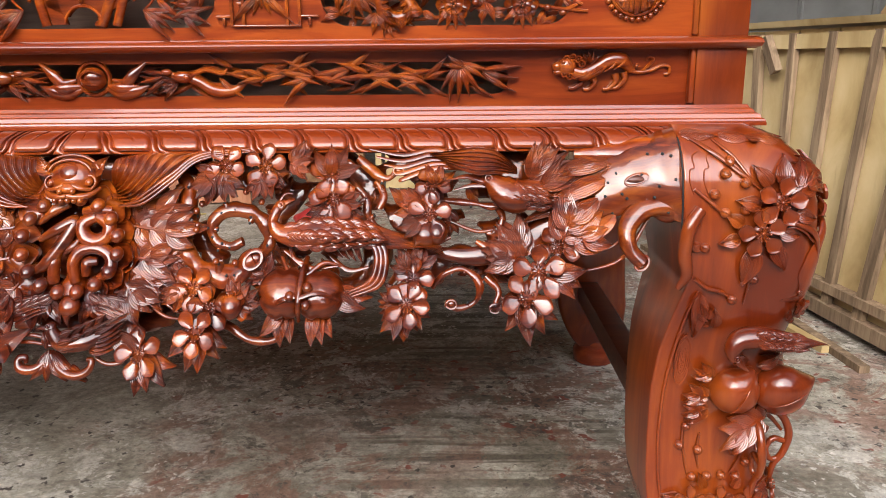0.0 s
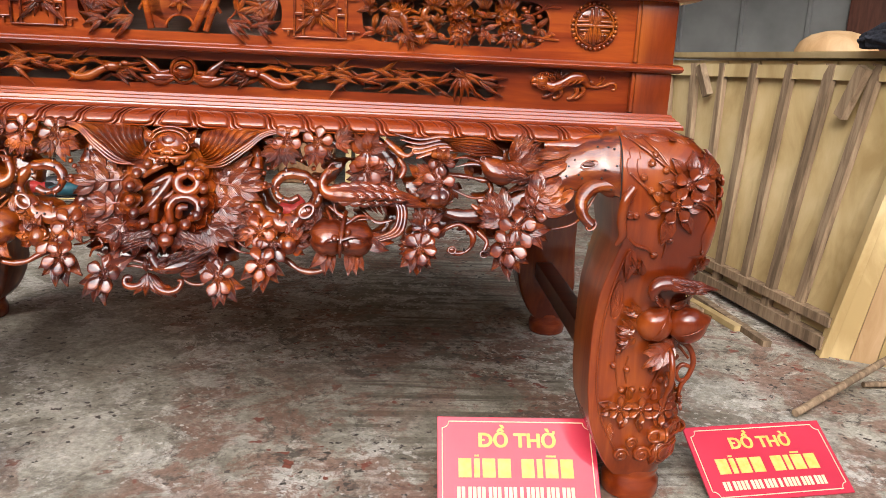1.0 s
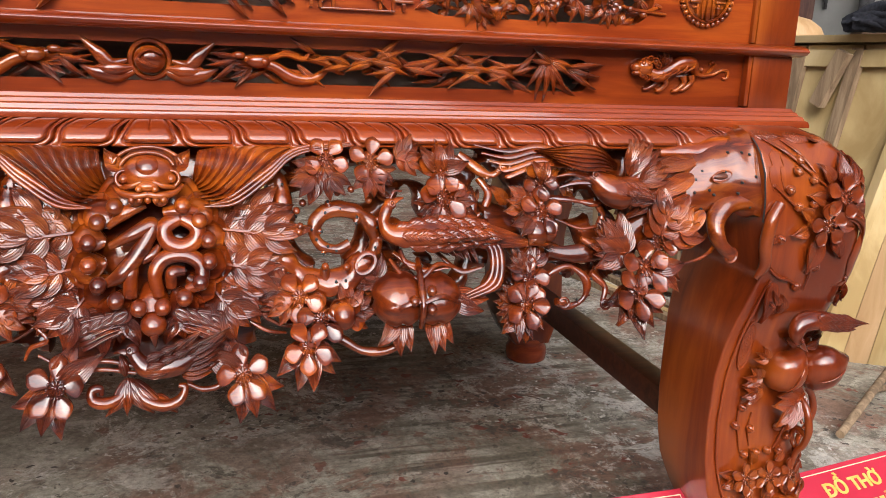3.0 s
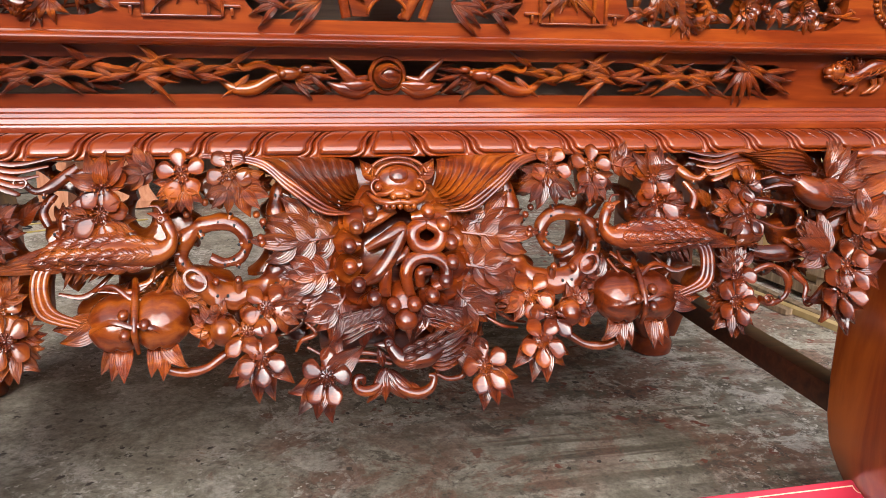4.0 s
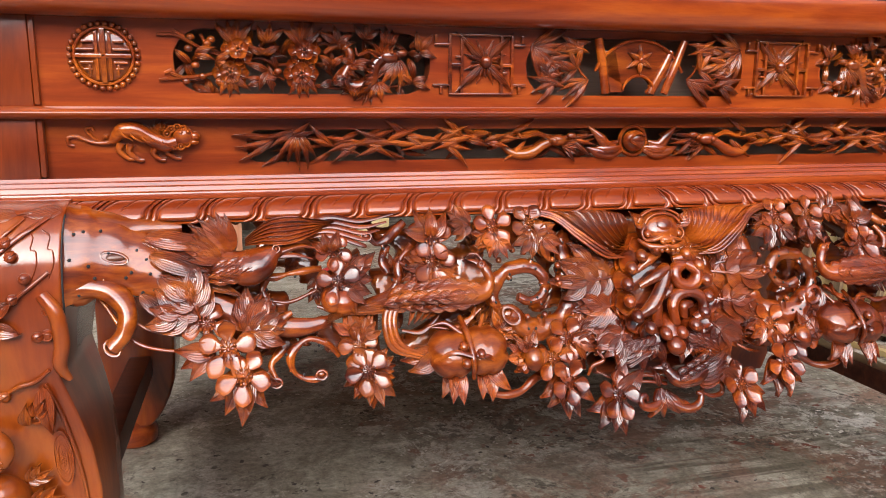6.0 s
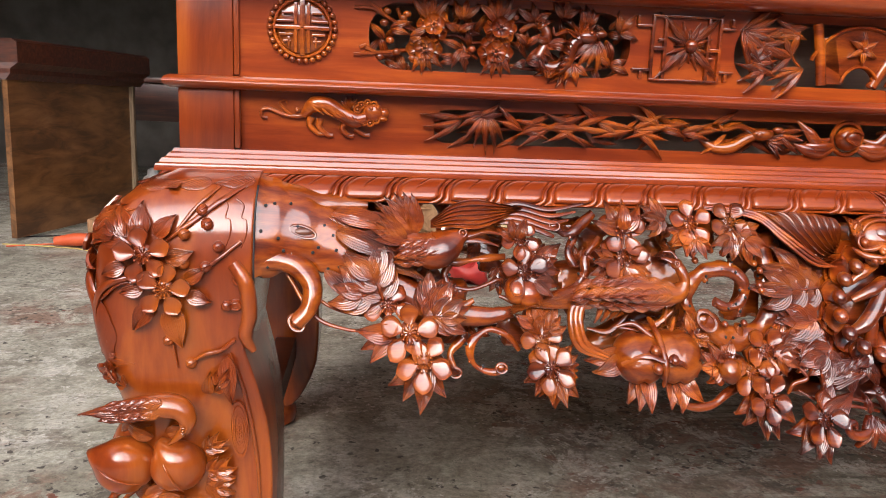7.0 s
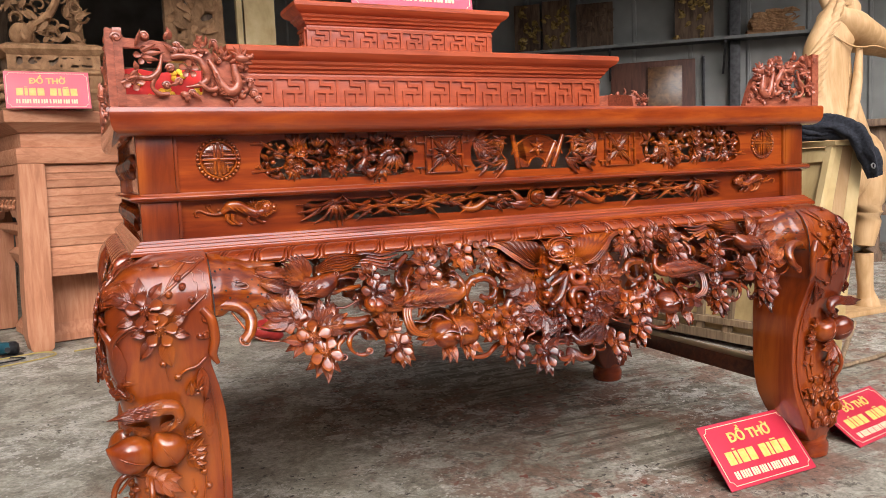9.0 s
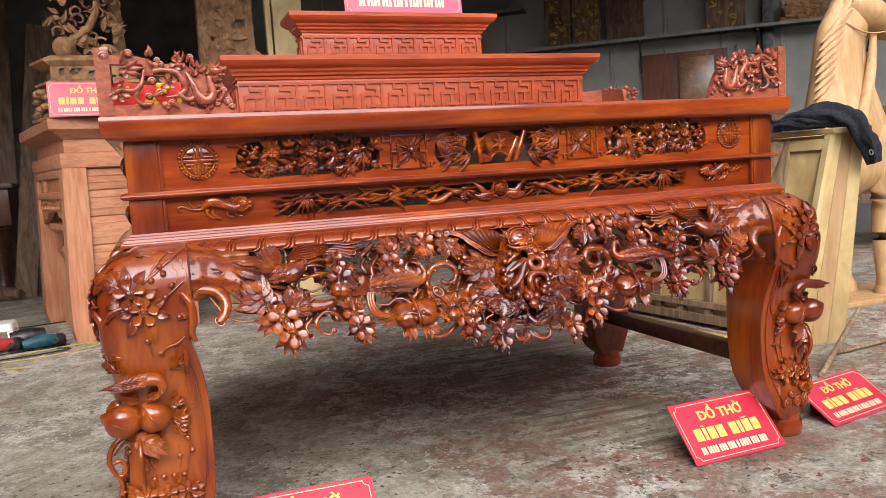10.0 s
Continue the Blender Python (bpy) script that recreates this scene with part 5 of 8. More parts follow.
# the same foliage, flatter, on the two ends of the table
for side in (-1, 1):
    end = part("apron", ([(side * (HX + 0.015 - 0.5 * y), 0.535 + side * x * 0.46, z) for x, y, z in (tuple(q.co) for q in apron.data.vertices)], [tuple(p.vertices) for p in apron.data.polygons]), carved, altar, "carved end apron", angle=35)
    for ob in list(apron.children):
        c = sum((Vector(b) for b in ob.bound_box), Vector()) / 8
        if abs(c.x) < 0.41 and ob.name.split(".")[0] in ("flower", "leaf", "branch", "bud"):
            twin = new(ob.name.split(".")[0], ob.data)
            twin.parent = end
            twin.matrix_basis = pose(side * (HX + 0.015), 0.535, 0, 0, 0, 90 * side) @ Matrix.Diagonal((1.0, 0.5, 1.0, 1.0))

# ---- carving in the frieze ----
face_up = on_front(0.004)
face_low = on_front(0.012)


def bead_ring(c, r, n, b, h):
    return [ball((c[0] + r * math.cos(2 * math.pi * k / n), c[1] + r * math.sin(2 * math.pi * k / n), h), b, 8, 6) for k in range(n)]


# round long-life medallions
put("medallion", ball((0.885, 1.094, -0.004), (0.046, 0.046, 0.010), 32, 8), face_up, panel_up, angle=60)
for bead in bead_ring((0.885, 1.094), 0.048, 30, 0.0048, 0.003):
    put("bead", bead, face_up, panel_up, angle=90)
bars = [box(-0.004, 0.004, -0.040, 0.040, 0, 0.006, 0.002), box(-0.012, -0.007, -0.036, 0.036, 0, 0.005, 0.0015), box(0.007, 0.012, -0.036, 0.036, 0, 0.005, 0.0015),
        box(-0.040, 0.040, -0.003, 0.003, 0, 0.006, 0.002), box(-0.038, -0.013, 0.007, 0.011, 0, 0.005, 0.0015), box(0.013, 0.038, 0.007, 0.011, 0, 0.005, 0.0015),
        box(-0.034, -0.014, -0.012, -0.008, 0, 0.005, 0.0015), box(0.014, 0.034, -0.012, -0.008, 0, 0.005, 0.0015), box(-0.030, -0.014, 0.019, 0.023, 0, 0.005, 0.0015), box(0.014, 0.030, 0.019, 0.023, 0, 0.005, 0.0015),
        box(-0.022, -0.018, -0.030, -0.013, 0, 0.005, 0.0015), box(0.018, 0.022, -0.030, -0.013, 0, 0.005, 0.0015), box(-0.028, -0.016, -0.021, -0.018, 0, 0.005, 0.0012), box(0.016, 0.028, -0.021, -0.018, 0, 0.005, 0.0012)]
for bar in bars:
    put("stroke", ([(x + 0.885, z + 1.094, h + 0.004) for x, z, h in bar[0]], bar[1]), face_up, panel_up)
put("rim", ring((0.885, 1.094), 0.0415, 0.0025, 0.004, 28), face_up, panel_up)

# square flower panels with fret borders
for k, a in enumerate((44, 136, 224, 316)):
    put("leaf", leaf((0.287, 1.094), a, 0.072, 0.0125, 0.001, lift=0.006, thick=0.006, n=11, m=5, cup=0.0, ridge=0.005), face_up, panel_up)
    for da, L in ((-24, 0.040), (24, 0.040), (-44, 0.026), (44, 0.026)):
        put("leaf", leaf((0.287, 1.094), a + da, L, 0.0085, 0.0, lift=0.005, thick=0.006, n=8, m=5, cup=0.0, ridge=0.004), face_up, panel_up)
put("boss", join(ball((0.287, 1.094, 0.009), (0.0105, 0.0105, 0.009), 14, 8)), face_up, panel_up)
FRET = ((0.237, 0.241, 1.042, 1.138), (0.256, 0.260, 1.042, 1.138), (0.326, 0.330, 1.042, 1.138), (0.346, 0.350, 1.042, 1.138), (0.241, 0.256, 1.086, 1.092), (0.330, 0.346, 1.086, 1.092),
        (0.350, 0.374, 1.120, 1.124), (0.370, 0.374, 1.124, 1.138), (0.350, 0.378, 1.054, 1.058), (0.362, 0.366, 1.042, 1.054), (0.216, 0.237, 1.120, 1.124), (0.218, 0.222, 1.124, 1.138), (0.214, 0.237, 1.054, 1.058), (0.224, 0.228, 1.042, 1.054),
        (0.330, 0.338, 1.100, 1.104), (0.248, 0.256, 1.074, 1.078), (0.241, 0.350, 1.136, 1.140), (0.241, 0.350, 1.040, 1.043))
for x0, x1, z0, z1 in FRET:
    put("fret", box(x0 - 0.0006, x1 + 0.0006, z0, z1, -0.002, 0.0070, 0.0015), face_up, panel_up)

# flowering branch, blossoms and dragon in the end openings
for x, z, r in ((0.690, 1.108, 0.0265), (0.703, 1.072, 0.0285), (0.588, 1.108, 0.0265), (0.594, 1.072, 0.0285)):
    put("blossom", peony((x, z), r, 0.002), face_up, panel_up)
for x, z, angles, L in ((0.645, 1.118, (60, 100, 140), 0.028), (0.645, 1.075, (-60, -100, 20), 0.028), (0.755, 1.100, (160, 195), 0.028), (0.535, 1.120, (30, 80, 150), 0.026), (0.490, 1.128, (50, 100, 150), 0.026), (0.470, 1.060, (-60, -100, -140), 0.026), (0.510, 1.088, (170, 200, 20), 0.024), (0.400, 1.110, (80, 130, 200), 0.026), (0.694, 1.115, (48, 72, 98, 130), 0.036), (0.704, 1.070, (-62, -88, -112, -140), 0.030), (0.592, 1.115, (42, 66, 92, 118, 142), 0.038), (0.594, 1.070, (-58, -82, -108, -132), 0.030), (0.725, 1.088, (150, 200), 0.026), (0.655, 1.060, (10, -20, 168), 0.022), (0.652, 1.100, (28, 152), 0.022),
                        (0.436, 1.098, (-38, -56, -74, -95, -115), 0.040), (0.452, 1.116, (62, 84, 106, 128), 0.024), (0.545, 1.062, (-30, 200, 165), 0.022), (0.412, 1.060, (200, 160, 30), 0.024), (0.545, 1.085, (40, 140), 0.022)):
    for a in angles:
        put("leaf", leaf((x, z), a, L * rnd.uniform(1.15, 1.45), 0.0118, -0.002, lift=0.010, bend=rnd.uniform(-25, 25), n=9, m=5, cup=0.0, ridge=0.0035), face_up, panel_up)
TWIGS = (((0.809, 1.128, 0.003), (0.778, 1.126, 0.003), (0.745, 1.108, -0.002), (0.71, 1.096, -0.006)), ((0.785, 1.134, 0.003), (0.768, 1.124, 0.003)), ((0.809, 1.060, 0.003), (0.776, 1.063, 0.002), (0.740, 1.068, -0.004), (0.70, 1.078, -0.008)), ((0.792, 1.070, 0.003), (0.774, 1.063, 0.003)), ((0.722, 1.145, 0.0), (0.712, 1.128, -0.002), (0.700, 1.115, -0.006)),
         ((0.79, 1.075, 0.0), (0.80, 1.070, 0.002)), ((0.69, 1.09, -0.01), (0.655, 1.095, -0.008), (0.63, 1.085, -0.01), (0.60, 1.09, -0.012)), ((0.67, 1.06, -0.01), (0.64, 1.072, -0.008), (0.62, 1.062, -0.01)),
         ((0.745, 1.13, -0.004), (0.735, 1.112, -0.006), (0.715, 1.10, -0.01)), ((0.59, 1.10, -0.012), (0.56, 1.12, -0.008), (0.53, 1.112, -0.008)), ((0.58, 1.055, -0.01), (0.54, 1.050, -0.008), (0.50, 1.05, -0.008), (0.45, 1.052, -0.01), (0.41, 1.060, -0.006)),
         ((0.49, 1.13, -0.012), (0.475, 1.12, -0.008), (0.46, 1.11, -0.008)))
for pts in TWIGS:
    put("twig", tube(pts, [0.0026, 0.0032, 0.0026], 6, 12), face_up, panel_up)
for x, z in ((0.764, 1.108), (0.736, 1.116), (0.755, 1.083), (0.77, 1.058), (0.745, 1.066), (0.72, 1.058), (0.76, 1.125), (0.73, 1.122), (0.645, 1.105), (0.63, 1.075), (0.565, 1.125), (0.43, 1.058), (0.47, 1.055), (0.64, 1.055)):
    put("bud", ball((x, z, -0.002), (0.007, 0.0058, 0.006), 8, 6), face_up, panel_up)
for k in range(46):
    x = rnd.uniform(0.395, 0.775)
    put("leaf", leaf((x, rnd.uniform(1.048, 1.130)), rnd.choice((20, 50, 80, 110, 150, 200, 250, 300)) + rnd.uniform(-15, 15), rnd.uniform(0.028, 0.046), rnd.uniform(0.009, 0.013), rnd.uniform(-0.028, -0.012), lift=0.010, bend=rnd.uniform(-35, 35), n=9, m=5, cup=0.0, ridge=0.004), face_up, panel_up)
dragon = [tube([(0.555, 1.105, -0.010), (0.535, 1.118, -0.006), (0.516, 1.108, -0.004), (0.516, 1.085, -0.004), (0.525, 1.062, -0.004), (0.505, 1.050, -0.002), (0.484, 1.060, 0.0), (0.476, 1.084, 0.0), (0.462, 1.098, 0.0), (0.432, 1.104, 0.0)], [0.004, 0.0065, 0.008, 0.0100, 0.0120, 0.0125, 0.012, 0.011, 0.010, 0.006], 10, 44),
          ball((0.452, 1.100, 0.004), (0.016, 0.011, 0.010), 12, 8), ball((0.430, 1.106, 0.002), (0.010, 0.006, 0.007), 10, 6), ball((0.448, 1.106, 0.013), 0.0035, 6, 5),
          tube([(0.466, 1.104, 0.004), (0.485, 1.108, 0.004), (0.502, 1.102, 0.002), (0.506, 1.114, 0.002)], [0.003, 0.004, 0.003, 0.001], 6, 12)]
for k in range(5):
    dragon.append(leaf((0.452, 1.094), -55 - 22 * k, 0.040 - 0.003 * k, 0.010, 0.002, lift=0.004, n=8, m=5))
for k in range(9):
    dragon.append(leaf((0.458, 1.098), 20 + 26 * k, 0.034 - 0.001 * k, 0.009, 0.004 - 0.0006 * k, lift=0.005, bend=30, n=9, m=5))
back = spline([(0.516, 1.085, 0.004), (0.525, 1.062, 0.006), (0.505, 1.050, 0.008), (0.484, 1.060, 0.010), (0.476, 1.084, 0.009)], 14)
for k in range(14):
    dragon.append(leaf((back[k][0], back[k][1]), 200 + 14 * k, 0.016, 0.009, back[k][2], lift=0.002, tip=0.003, thick=0.003, n=6, m=5))
for x, z, a in ((0.530, 1.110, 120), (0.512, 1.060, -20), (0.49, 1.050, -80), (0.47, 1.09, 160)):
    for d in (-30, 0, 30):
        dragon.append(leaf((x, z), a + d, 0.030, 0.008, -0.002, lift=0.005, bend=40, n=8, m=5))
put("dragon", join(*dragon[:5]), face_up, panel_up)
for tuft in dragon[5:]:
    put("mane", tuft, face_up, panel_up)

# fan, book and scroll with bamboo in the middle opening
fan = []
P = np.zeros((9, 15, 3))
for i in range(9):
    for j in range(15):
        q = radians(28 + 124 * j / 14)
        r = 0.030 + 0.062 * i / 8
        P[i, j] = (r * math.cos(q), 1.044 + r * math.sin(q), 0.002)
fan.append(slab(P, 0.010))
put("fan", join(*fan), face_up, panel_up, both=False)
put("rim", tube([(0.093 * math.cos(q), 1.044 + 0.092 * math.sin(q), 0.004) for q in np.linspace(radians(24), radians(156), 15)], [0.003] * 3, 6, 30), face_up, panel_up, both=False)
put("rim", tube([(0.031 * math.cos(q), 1.044 + 0.031 * math.sin(q), 0.004) for q in np.linspace(radians(10), radians(170), 11)], [0.0028] * 3, 6, 24), face_up, panel_up, both=False)
put("blossom", join(*[leaf((0.0, 1.102), 60 * k + 30, 0.027, 0.010, 0.004, lift=0.005, thick=0.004, n=7, m=5, cup=0.0, ridge=0.004) for k in range(6)], ball((0, 1.102, 0.009), 0.006)), face_up, panel_up, both=False)
put("scroll", tube([(-0.079, 1.138, 0.0), (-0.070, 1.090, 0.002), (-0.062, 1.044, 0.0)], [0.0075, 0.008, 0.0075], 10, 10), face_up, panel_up, both=False)
put("book", ([(x + -0.052 + 0.25 * (1.09 - z), z, h) for x, z, h in box(-0.012, 0.014, 1.046, 1.118, -0.006, 0.002, 0.002)[0]], box(-0.012, 0.014, 1.046, 1.118, -0.006, 0.002, 0.002)[1]), face_up, panel_up, both=False)
put("scroll", tube([(0.088, 1.136, 0.002), (0.068, 1.086, 0.004), (0.052, 1.044, 0.002)], [0.007, 0.0075, 0.007], 10, 10), face_up, panel_up, both=False)
put("scroll", tube([(0.064, 1.118, -0.002), (0.044, 1.080, 0.0), (0.026, 1.044, -0.002)], [0.008, 0.009, 0.008], 10, 10), face_up, panel_up, both=False)
for k in range(7):
    put("binding", ring((0.026 + 0.0052 * k, 1.048 + 0.0098 * k), 0.009, 0.0022, 0.0, 10, 0.4, 10), face_up, panel_up, both=False)
for x, z, angles, L in ((0.203, 1.122, (140, 158, 176, 196, 218, 238, 256), 0.062), (0.178, 1.098, (200, 225, 168), 0.045), (0.098, 1.068, (-4, -18, -34, -52), 0.056), (0.112, 1.118, (30, 12, -8), 0.040), (0.160, 1.062, (-20, 10, 40, -50), 0.042), (0.188, 1.070, (120, 150, 200, 170), 0.046), (0.135, 1.125, (-20, 200, 170), 0.040), (0.120, 1.085, (60, 20, -40, 100), 0.044)):
    for a in angles:
        put("leaf", leaf((x, z), a, L * rnd.uniform(0.95, 1.25), 0.0105, 0.002, lift=0.009, bend=rnd.uniform(-25, 25), n=11, m=5, cup=0.0, ridge=0.0040), face_up, panel_up)
for pts in (((0.205, 1.124, 0.0), (0.170, 1.098, 0.0), (0.130, 1.090, 0.0), (0.110, 1.094, -0.002)), ((0.150, 1.094, 0.0), (0.142, 1.106, 0.001), (0.136, 1.112, 0.0)), ((0.165, 1.096, 0.0), (0.158, 1.084, 0.001), (0.148, 1.078, 0.0)), ((0.098, 1.068, 0.0), (0.112, 1.082, 0.0), (0.120, 1.100, 0.0))):
    put("twig", tube(pts, [0.0018, 0.0022, 0.0014], 6, 12), face_up, panel_up)

# bamboo and dragon heads along the lower strip, sun and clouds in the middle
CLUMPS = ((0.603, 0.980, (-52, -70, -90, -108, -126, -28, -12), 0.052), (0.640, 0.968, (8, -14, -34), 0.062), (0.618, 0.972, (150, 170), 0.04), (0.545, 0.955, (150, 172, 195, 20, 42), 0.046), (0.500, 0.962, (160, 182, 204, 8, -14, -34), 0.058), (0.455, 0.964, (18, -6, -28, 158, 188), 0.056),
          (0.425, 0.972, (-150, -172, 40), 0.040), (0.365, 0.962, (150, 172, 196, 218, 10, -12), 0.058), (0.322, 0.966, (168, 196, 24, -18, 45), 0.050), (0.285, 0.960, (160, 190, 18), 0.040))
for x, z, angles, L in CLUMPS:
    for a in angles:
        put("leaf", leaf((x, z), a, L * rnd.uniform(1.0, 1.3), 0.0100, 0.003, lift=0.010, bend=rnd.uniform(-30, 30), n=11, m=5, cup=0.0, ridge=0.0040), face_low, panel_low)
for pts, r in ((((0.69, 0.965, -0.004), (0.64, 0.972, -0.004), (0.60, 0.955, -0.006), (0.54, 0.960, -0.006)), 0.0032), (((0.55, 0.958, -0.006), (0.50, 0.962, -0.004), (0.45, 0.972, -0.004), (0.42, 0.965, -0.004), (0.38, 0.962, -0.006)), 0.0034),
               (((0.40, 0.962, -0.006), (0.33, 0.962, -0.004), (0.29, 0.978, -0.004), (0.26, 0.962, -0.004)), 0.004), (((0.445, 0.985, -0.004), (0.440, 0.962, -0.002), (0.425, 0.940, -0.004)), 0.004)):
    put("twig", tube(pts, [r, r * 1.2, r], 6, 16), face_low, panel_low)
serpent = [tube([(0.258, 0.966, -0.006), (0.246, 0.950, -0.004), (0.226, 0.938, 0.0), (0.198, 0.940, 0.002), (0.170, 0.956, 0.002), (0.130, 0.966, 0.0)], [0.003, 0.005, 0.008, 0.010, 0.008, 0.005], 10, 26),
           ball((0.150, 0.962, 0.006), (0.018, 0.010, 0.009), 12, 8), ball((0.122, 0.970, 0.004), (0.010, 0.006, 0.006), 10, 6), ball((0.158, 0.962, 0.014), (0.006, 0.005, 0.004), 8, 6),
           tube([(0.165, 0.966, 0.006), (0.188, 0.974, 0.006), (0.215, 0.968, 0.004), (0.225, 0.980, 0.004)], [0.004, 0.0045, 0.004, 0.001], 6, 14)]
for k in range(4):
    serpent.append(leaf((0.140, 0.954), -130 - 22 * k, 0.040, 0.009, 0.002, lift=0.004, n=8, m=5))
for k in range(44):
    x = 0.05 + 0.0142 * k
    put("leaf", leaf((x, 0.958 + 0.014 * math.sin(2.3 * k)), rnd.choice((25, 160, 195, -30, 145, 10)) + rnd.uniform(-12, 12), rnd.uniform(0.040, 0.062), 0.0095, rnd.uniform(-0.022, -0.004), lift=0.009, bend=rnd.uniform(-30, 30), n=9, m=5, cup=0.0, ridge=0.004), face_low, panel_low)
put("dragon", join(*serpent[:5]), face_low, panel_low)
for tuft in serpent[5:]:
    put("mane", tuft, face_low, panel_low)
for x, z, a in ((0.262, 0.958, 165), (0.262, 0.972, 190), (0.232, 0.976, 150), (0.118, 0.964, -165), (0.118, 0.960, -140), (0.122, 0.966, 172)):
    put("leaf", leaf((x, z), a, 0.046, 0.0085, 0.002, lift=0.008, bend=rnd.uniform(-20, 20), n=9, m=5, cup=0.0, ridge=0.004), face_low, panel_low)
put("sun", join(ball((0, 0.960, 0.004), (0.022, 0.020, 0.016), 18, 10), ring((0, 0.960), 0.026, 0.004, 0.0, 18), tube([(0.018, 0.968, 0.016), (0.0, 0.974, 0.020), (-0.014, 0.962, 0.020), (0.0, 0.952, 0.021), (0.012, 0.950, 0.018)], [0.002, 0.003, 0.003, 0.003, 0.001], 6, 20)), face_low, panel_low, both=False)
for pts in (((0.018, 0.944, 0.0), (0.045, 0.936, 0.004), (0.070, 0.940, 0.004), (0.092, 0.950, 0.0)), ((0.030, 0.958, 0.0), (0.052, 0.952, 0.004), (0.066, 0.966, 0.004), (0.088, 0.986, 0.0)), ((0.022, 0.948, 0.002), (0.05, 0.944, 0.006), (0.072, 0.948, 0.004))):
    put("cloud", tube(pts, [0.003, 0.010, 0.009, 0.002], 10, 18, 0.6), face_low, panel_low)

# small lions at the ends of the lower strip
lion = [tube([(0.938, 0.960, 0.002), (0.946, 0.962, 0.003), (0.946, 0.972, 0.003), (0.934, 0.974, 0.003), (0.915, 0.966, 0.003), (0.893, 0.964, 0.004), (0.880, 0.970, 0.004)], [0.002, 0.0026, 0.0028, 0.0028, 0.0030, 0.0034, 0.0050], 8, 36),
        tube([(0.900, 0.964, 0.003), (0.912, 0.974, 0.003), (0.920, 0.984, 0.003), (0.912, 0.988, 0.003), (0.908, 0.982, 0.003)], [0.0028, 0.0028, 0.0026, 0.0024, 0.002], 6, 20), ball((0.893, 0.974, 0.003), 0.0042, 8, 6),
        tube([(0.884, 0.966, 0.004), (0.868, 0.982, 0.009), (0.848, 0.983, 0.011), (0.828, 0.972, 0.010), (0.806, 0.962, 0.010), (0.788, 0.966, 0.011)], [0.006, 0.013, 0.0125, 0.0115, 0.013, 0.009], 14, 30)]
for k in range(5):
    lion.append(tube([(0.872 - 0.015 * k, 0.990 - 0.004 * k, 0.014), (0.866 - 0.015 * k, 0.978 - 0.004 * k, 0.0235), (0.852 - 0.015 * k, 0.968 - 0.003 * k, 0.019)], [0.0012, 0.0018, 0.0012], 5, 10))
for x0, z0, x1, z1 in ((0.872, 0.964, 0.862, 0.940), (0.858, 0.962, 0.848, 0.938), (0.820, 0.958, 0.816, 0.938), (0.802, 0.956, 0.792, 0.940)):
    lion.append(tube([(x0, z0, 0.005), ((x0 + x1) / 2 + 0.007, (z0 + z1) / 2, 0.006), (x1, z1, 0.004), (x1 - 0.009, z1 - 0.001, 0.004)], [0.0065, 0.0046, 0.0036, 0.0032], 8, 14))
lion += [ball((0.778, 0.974, 0.010), (0.017, 0.015, 0.013), 14, 10), ball((0.762, 0.974, 0.012), (0.009, 0.008, 0.009), 10, 8), ball((0.764, 0.965, 0.012), (0.009, 0.0045, 0.007), 10, 6), ball((0.771, 0.981, 0.021), 0.0034, 8, 6), ball((0.781, 0.980, 0.021), 0.0034, 8, 6)]
for k in range(9):
    q = radians(20 + 34 * k)
    x, z = 0.786 + 0.017 * math.cos(q), 0.973 + 0.015 * math.sin(q)
    lion += [ring((x, z), 0.0048, 0.0017, 0.017, 10), ball((x, z, 0.016), 0.0022, 6, 5)]
for k in range(5):
    lion.append(leaf((0.812, 0.978), 40 + 26 * k, 0.022, 0.0065, 0.012, lift=0.004, bend=40, thick=0.003, n=7, m=5, lines=True))
put("lion", join(*lion), face_low, panel_low)

# ---- carving on the front legs ----
def corner_y(x, z):
    xi, xo, yf, yb, r = leg_at(min(max(z, 0.09), 0.884))
    d = x - (xo - r)
    return yf + (r - math.sqrt(max(r * r - d * d, 0.0)) if 0 < d < r else (r if d >= r else 0.0))


def leg_front(sx):
    def f(vf, mirror=False):
        return [(sx * NARROW * x, corner_y(x, z) - h, z) for x, z, h in vf[0]], vf[1]
    return f


def leg_proud(sx):
    """Pieces that stand free of the rounded corner, turned a little upwards about a height."""
    def f(vf, about, turn):
        return [(sx * NARROW * x, leg_at(min(max(z, 0.09), 0.884))[2] - h - turn * (about - z), z) for x, z, h in vf[0]], vf[1]
    return f


def leg_side(sx):
    def f(vf, mirror=False):
        out = []
        for x, z, h in vf[0]:
            xi, xo, yf, yb, r = leg_at(min(max(z, 0.09), 0.884))
            out.append((sx * (NARROW * xo - (corner_y(x, z) - yf) + h), yf + (xo - x), z))
        return out, vf[1]
    return f


def basket(c, w, hgt):
    """A small hatched oval, one raised and cross-cut piece."""
    P = np.zeros((25, 25, 3))
    for i in range(25):
        for j in range(25):
            r, q = i / 24, 2 * math.pi * j / 24
            x, z = w * r * math.cos(q), hgt * r * math.sin(q)
            cut = max(abs(math.sin((x + z) * 520)), abs(math.sin((x - z) * 520)))
            P[i, j] = (c[0] + x, c[1] + z, (0.0045 if r > 0.88 else 0.0015 + 0.0025 * cut))
    return slab(P, 0.006)


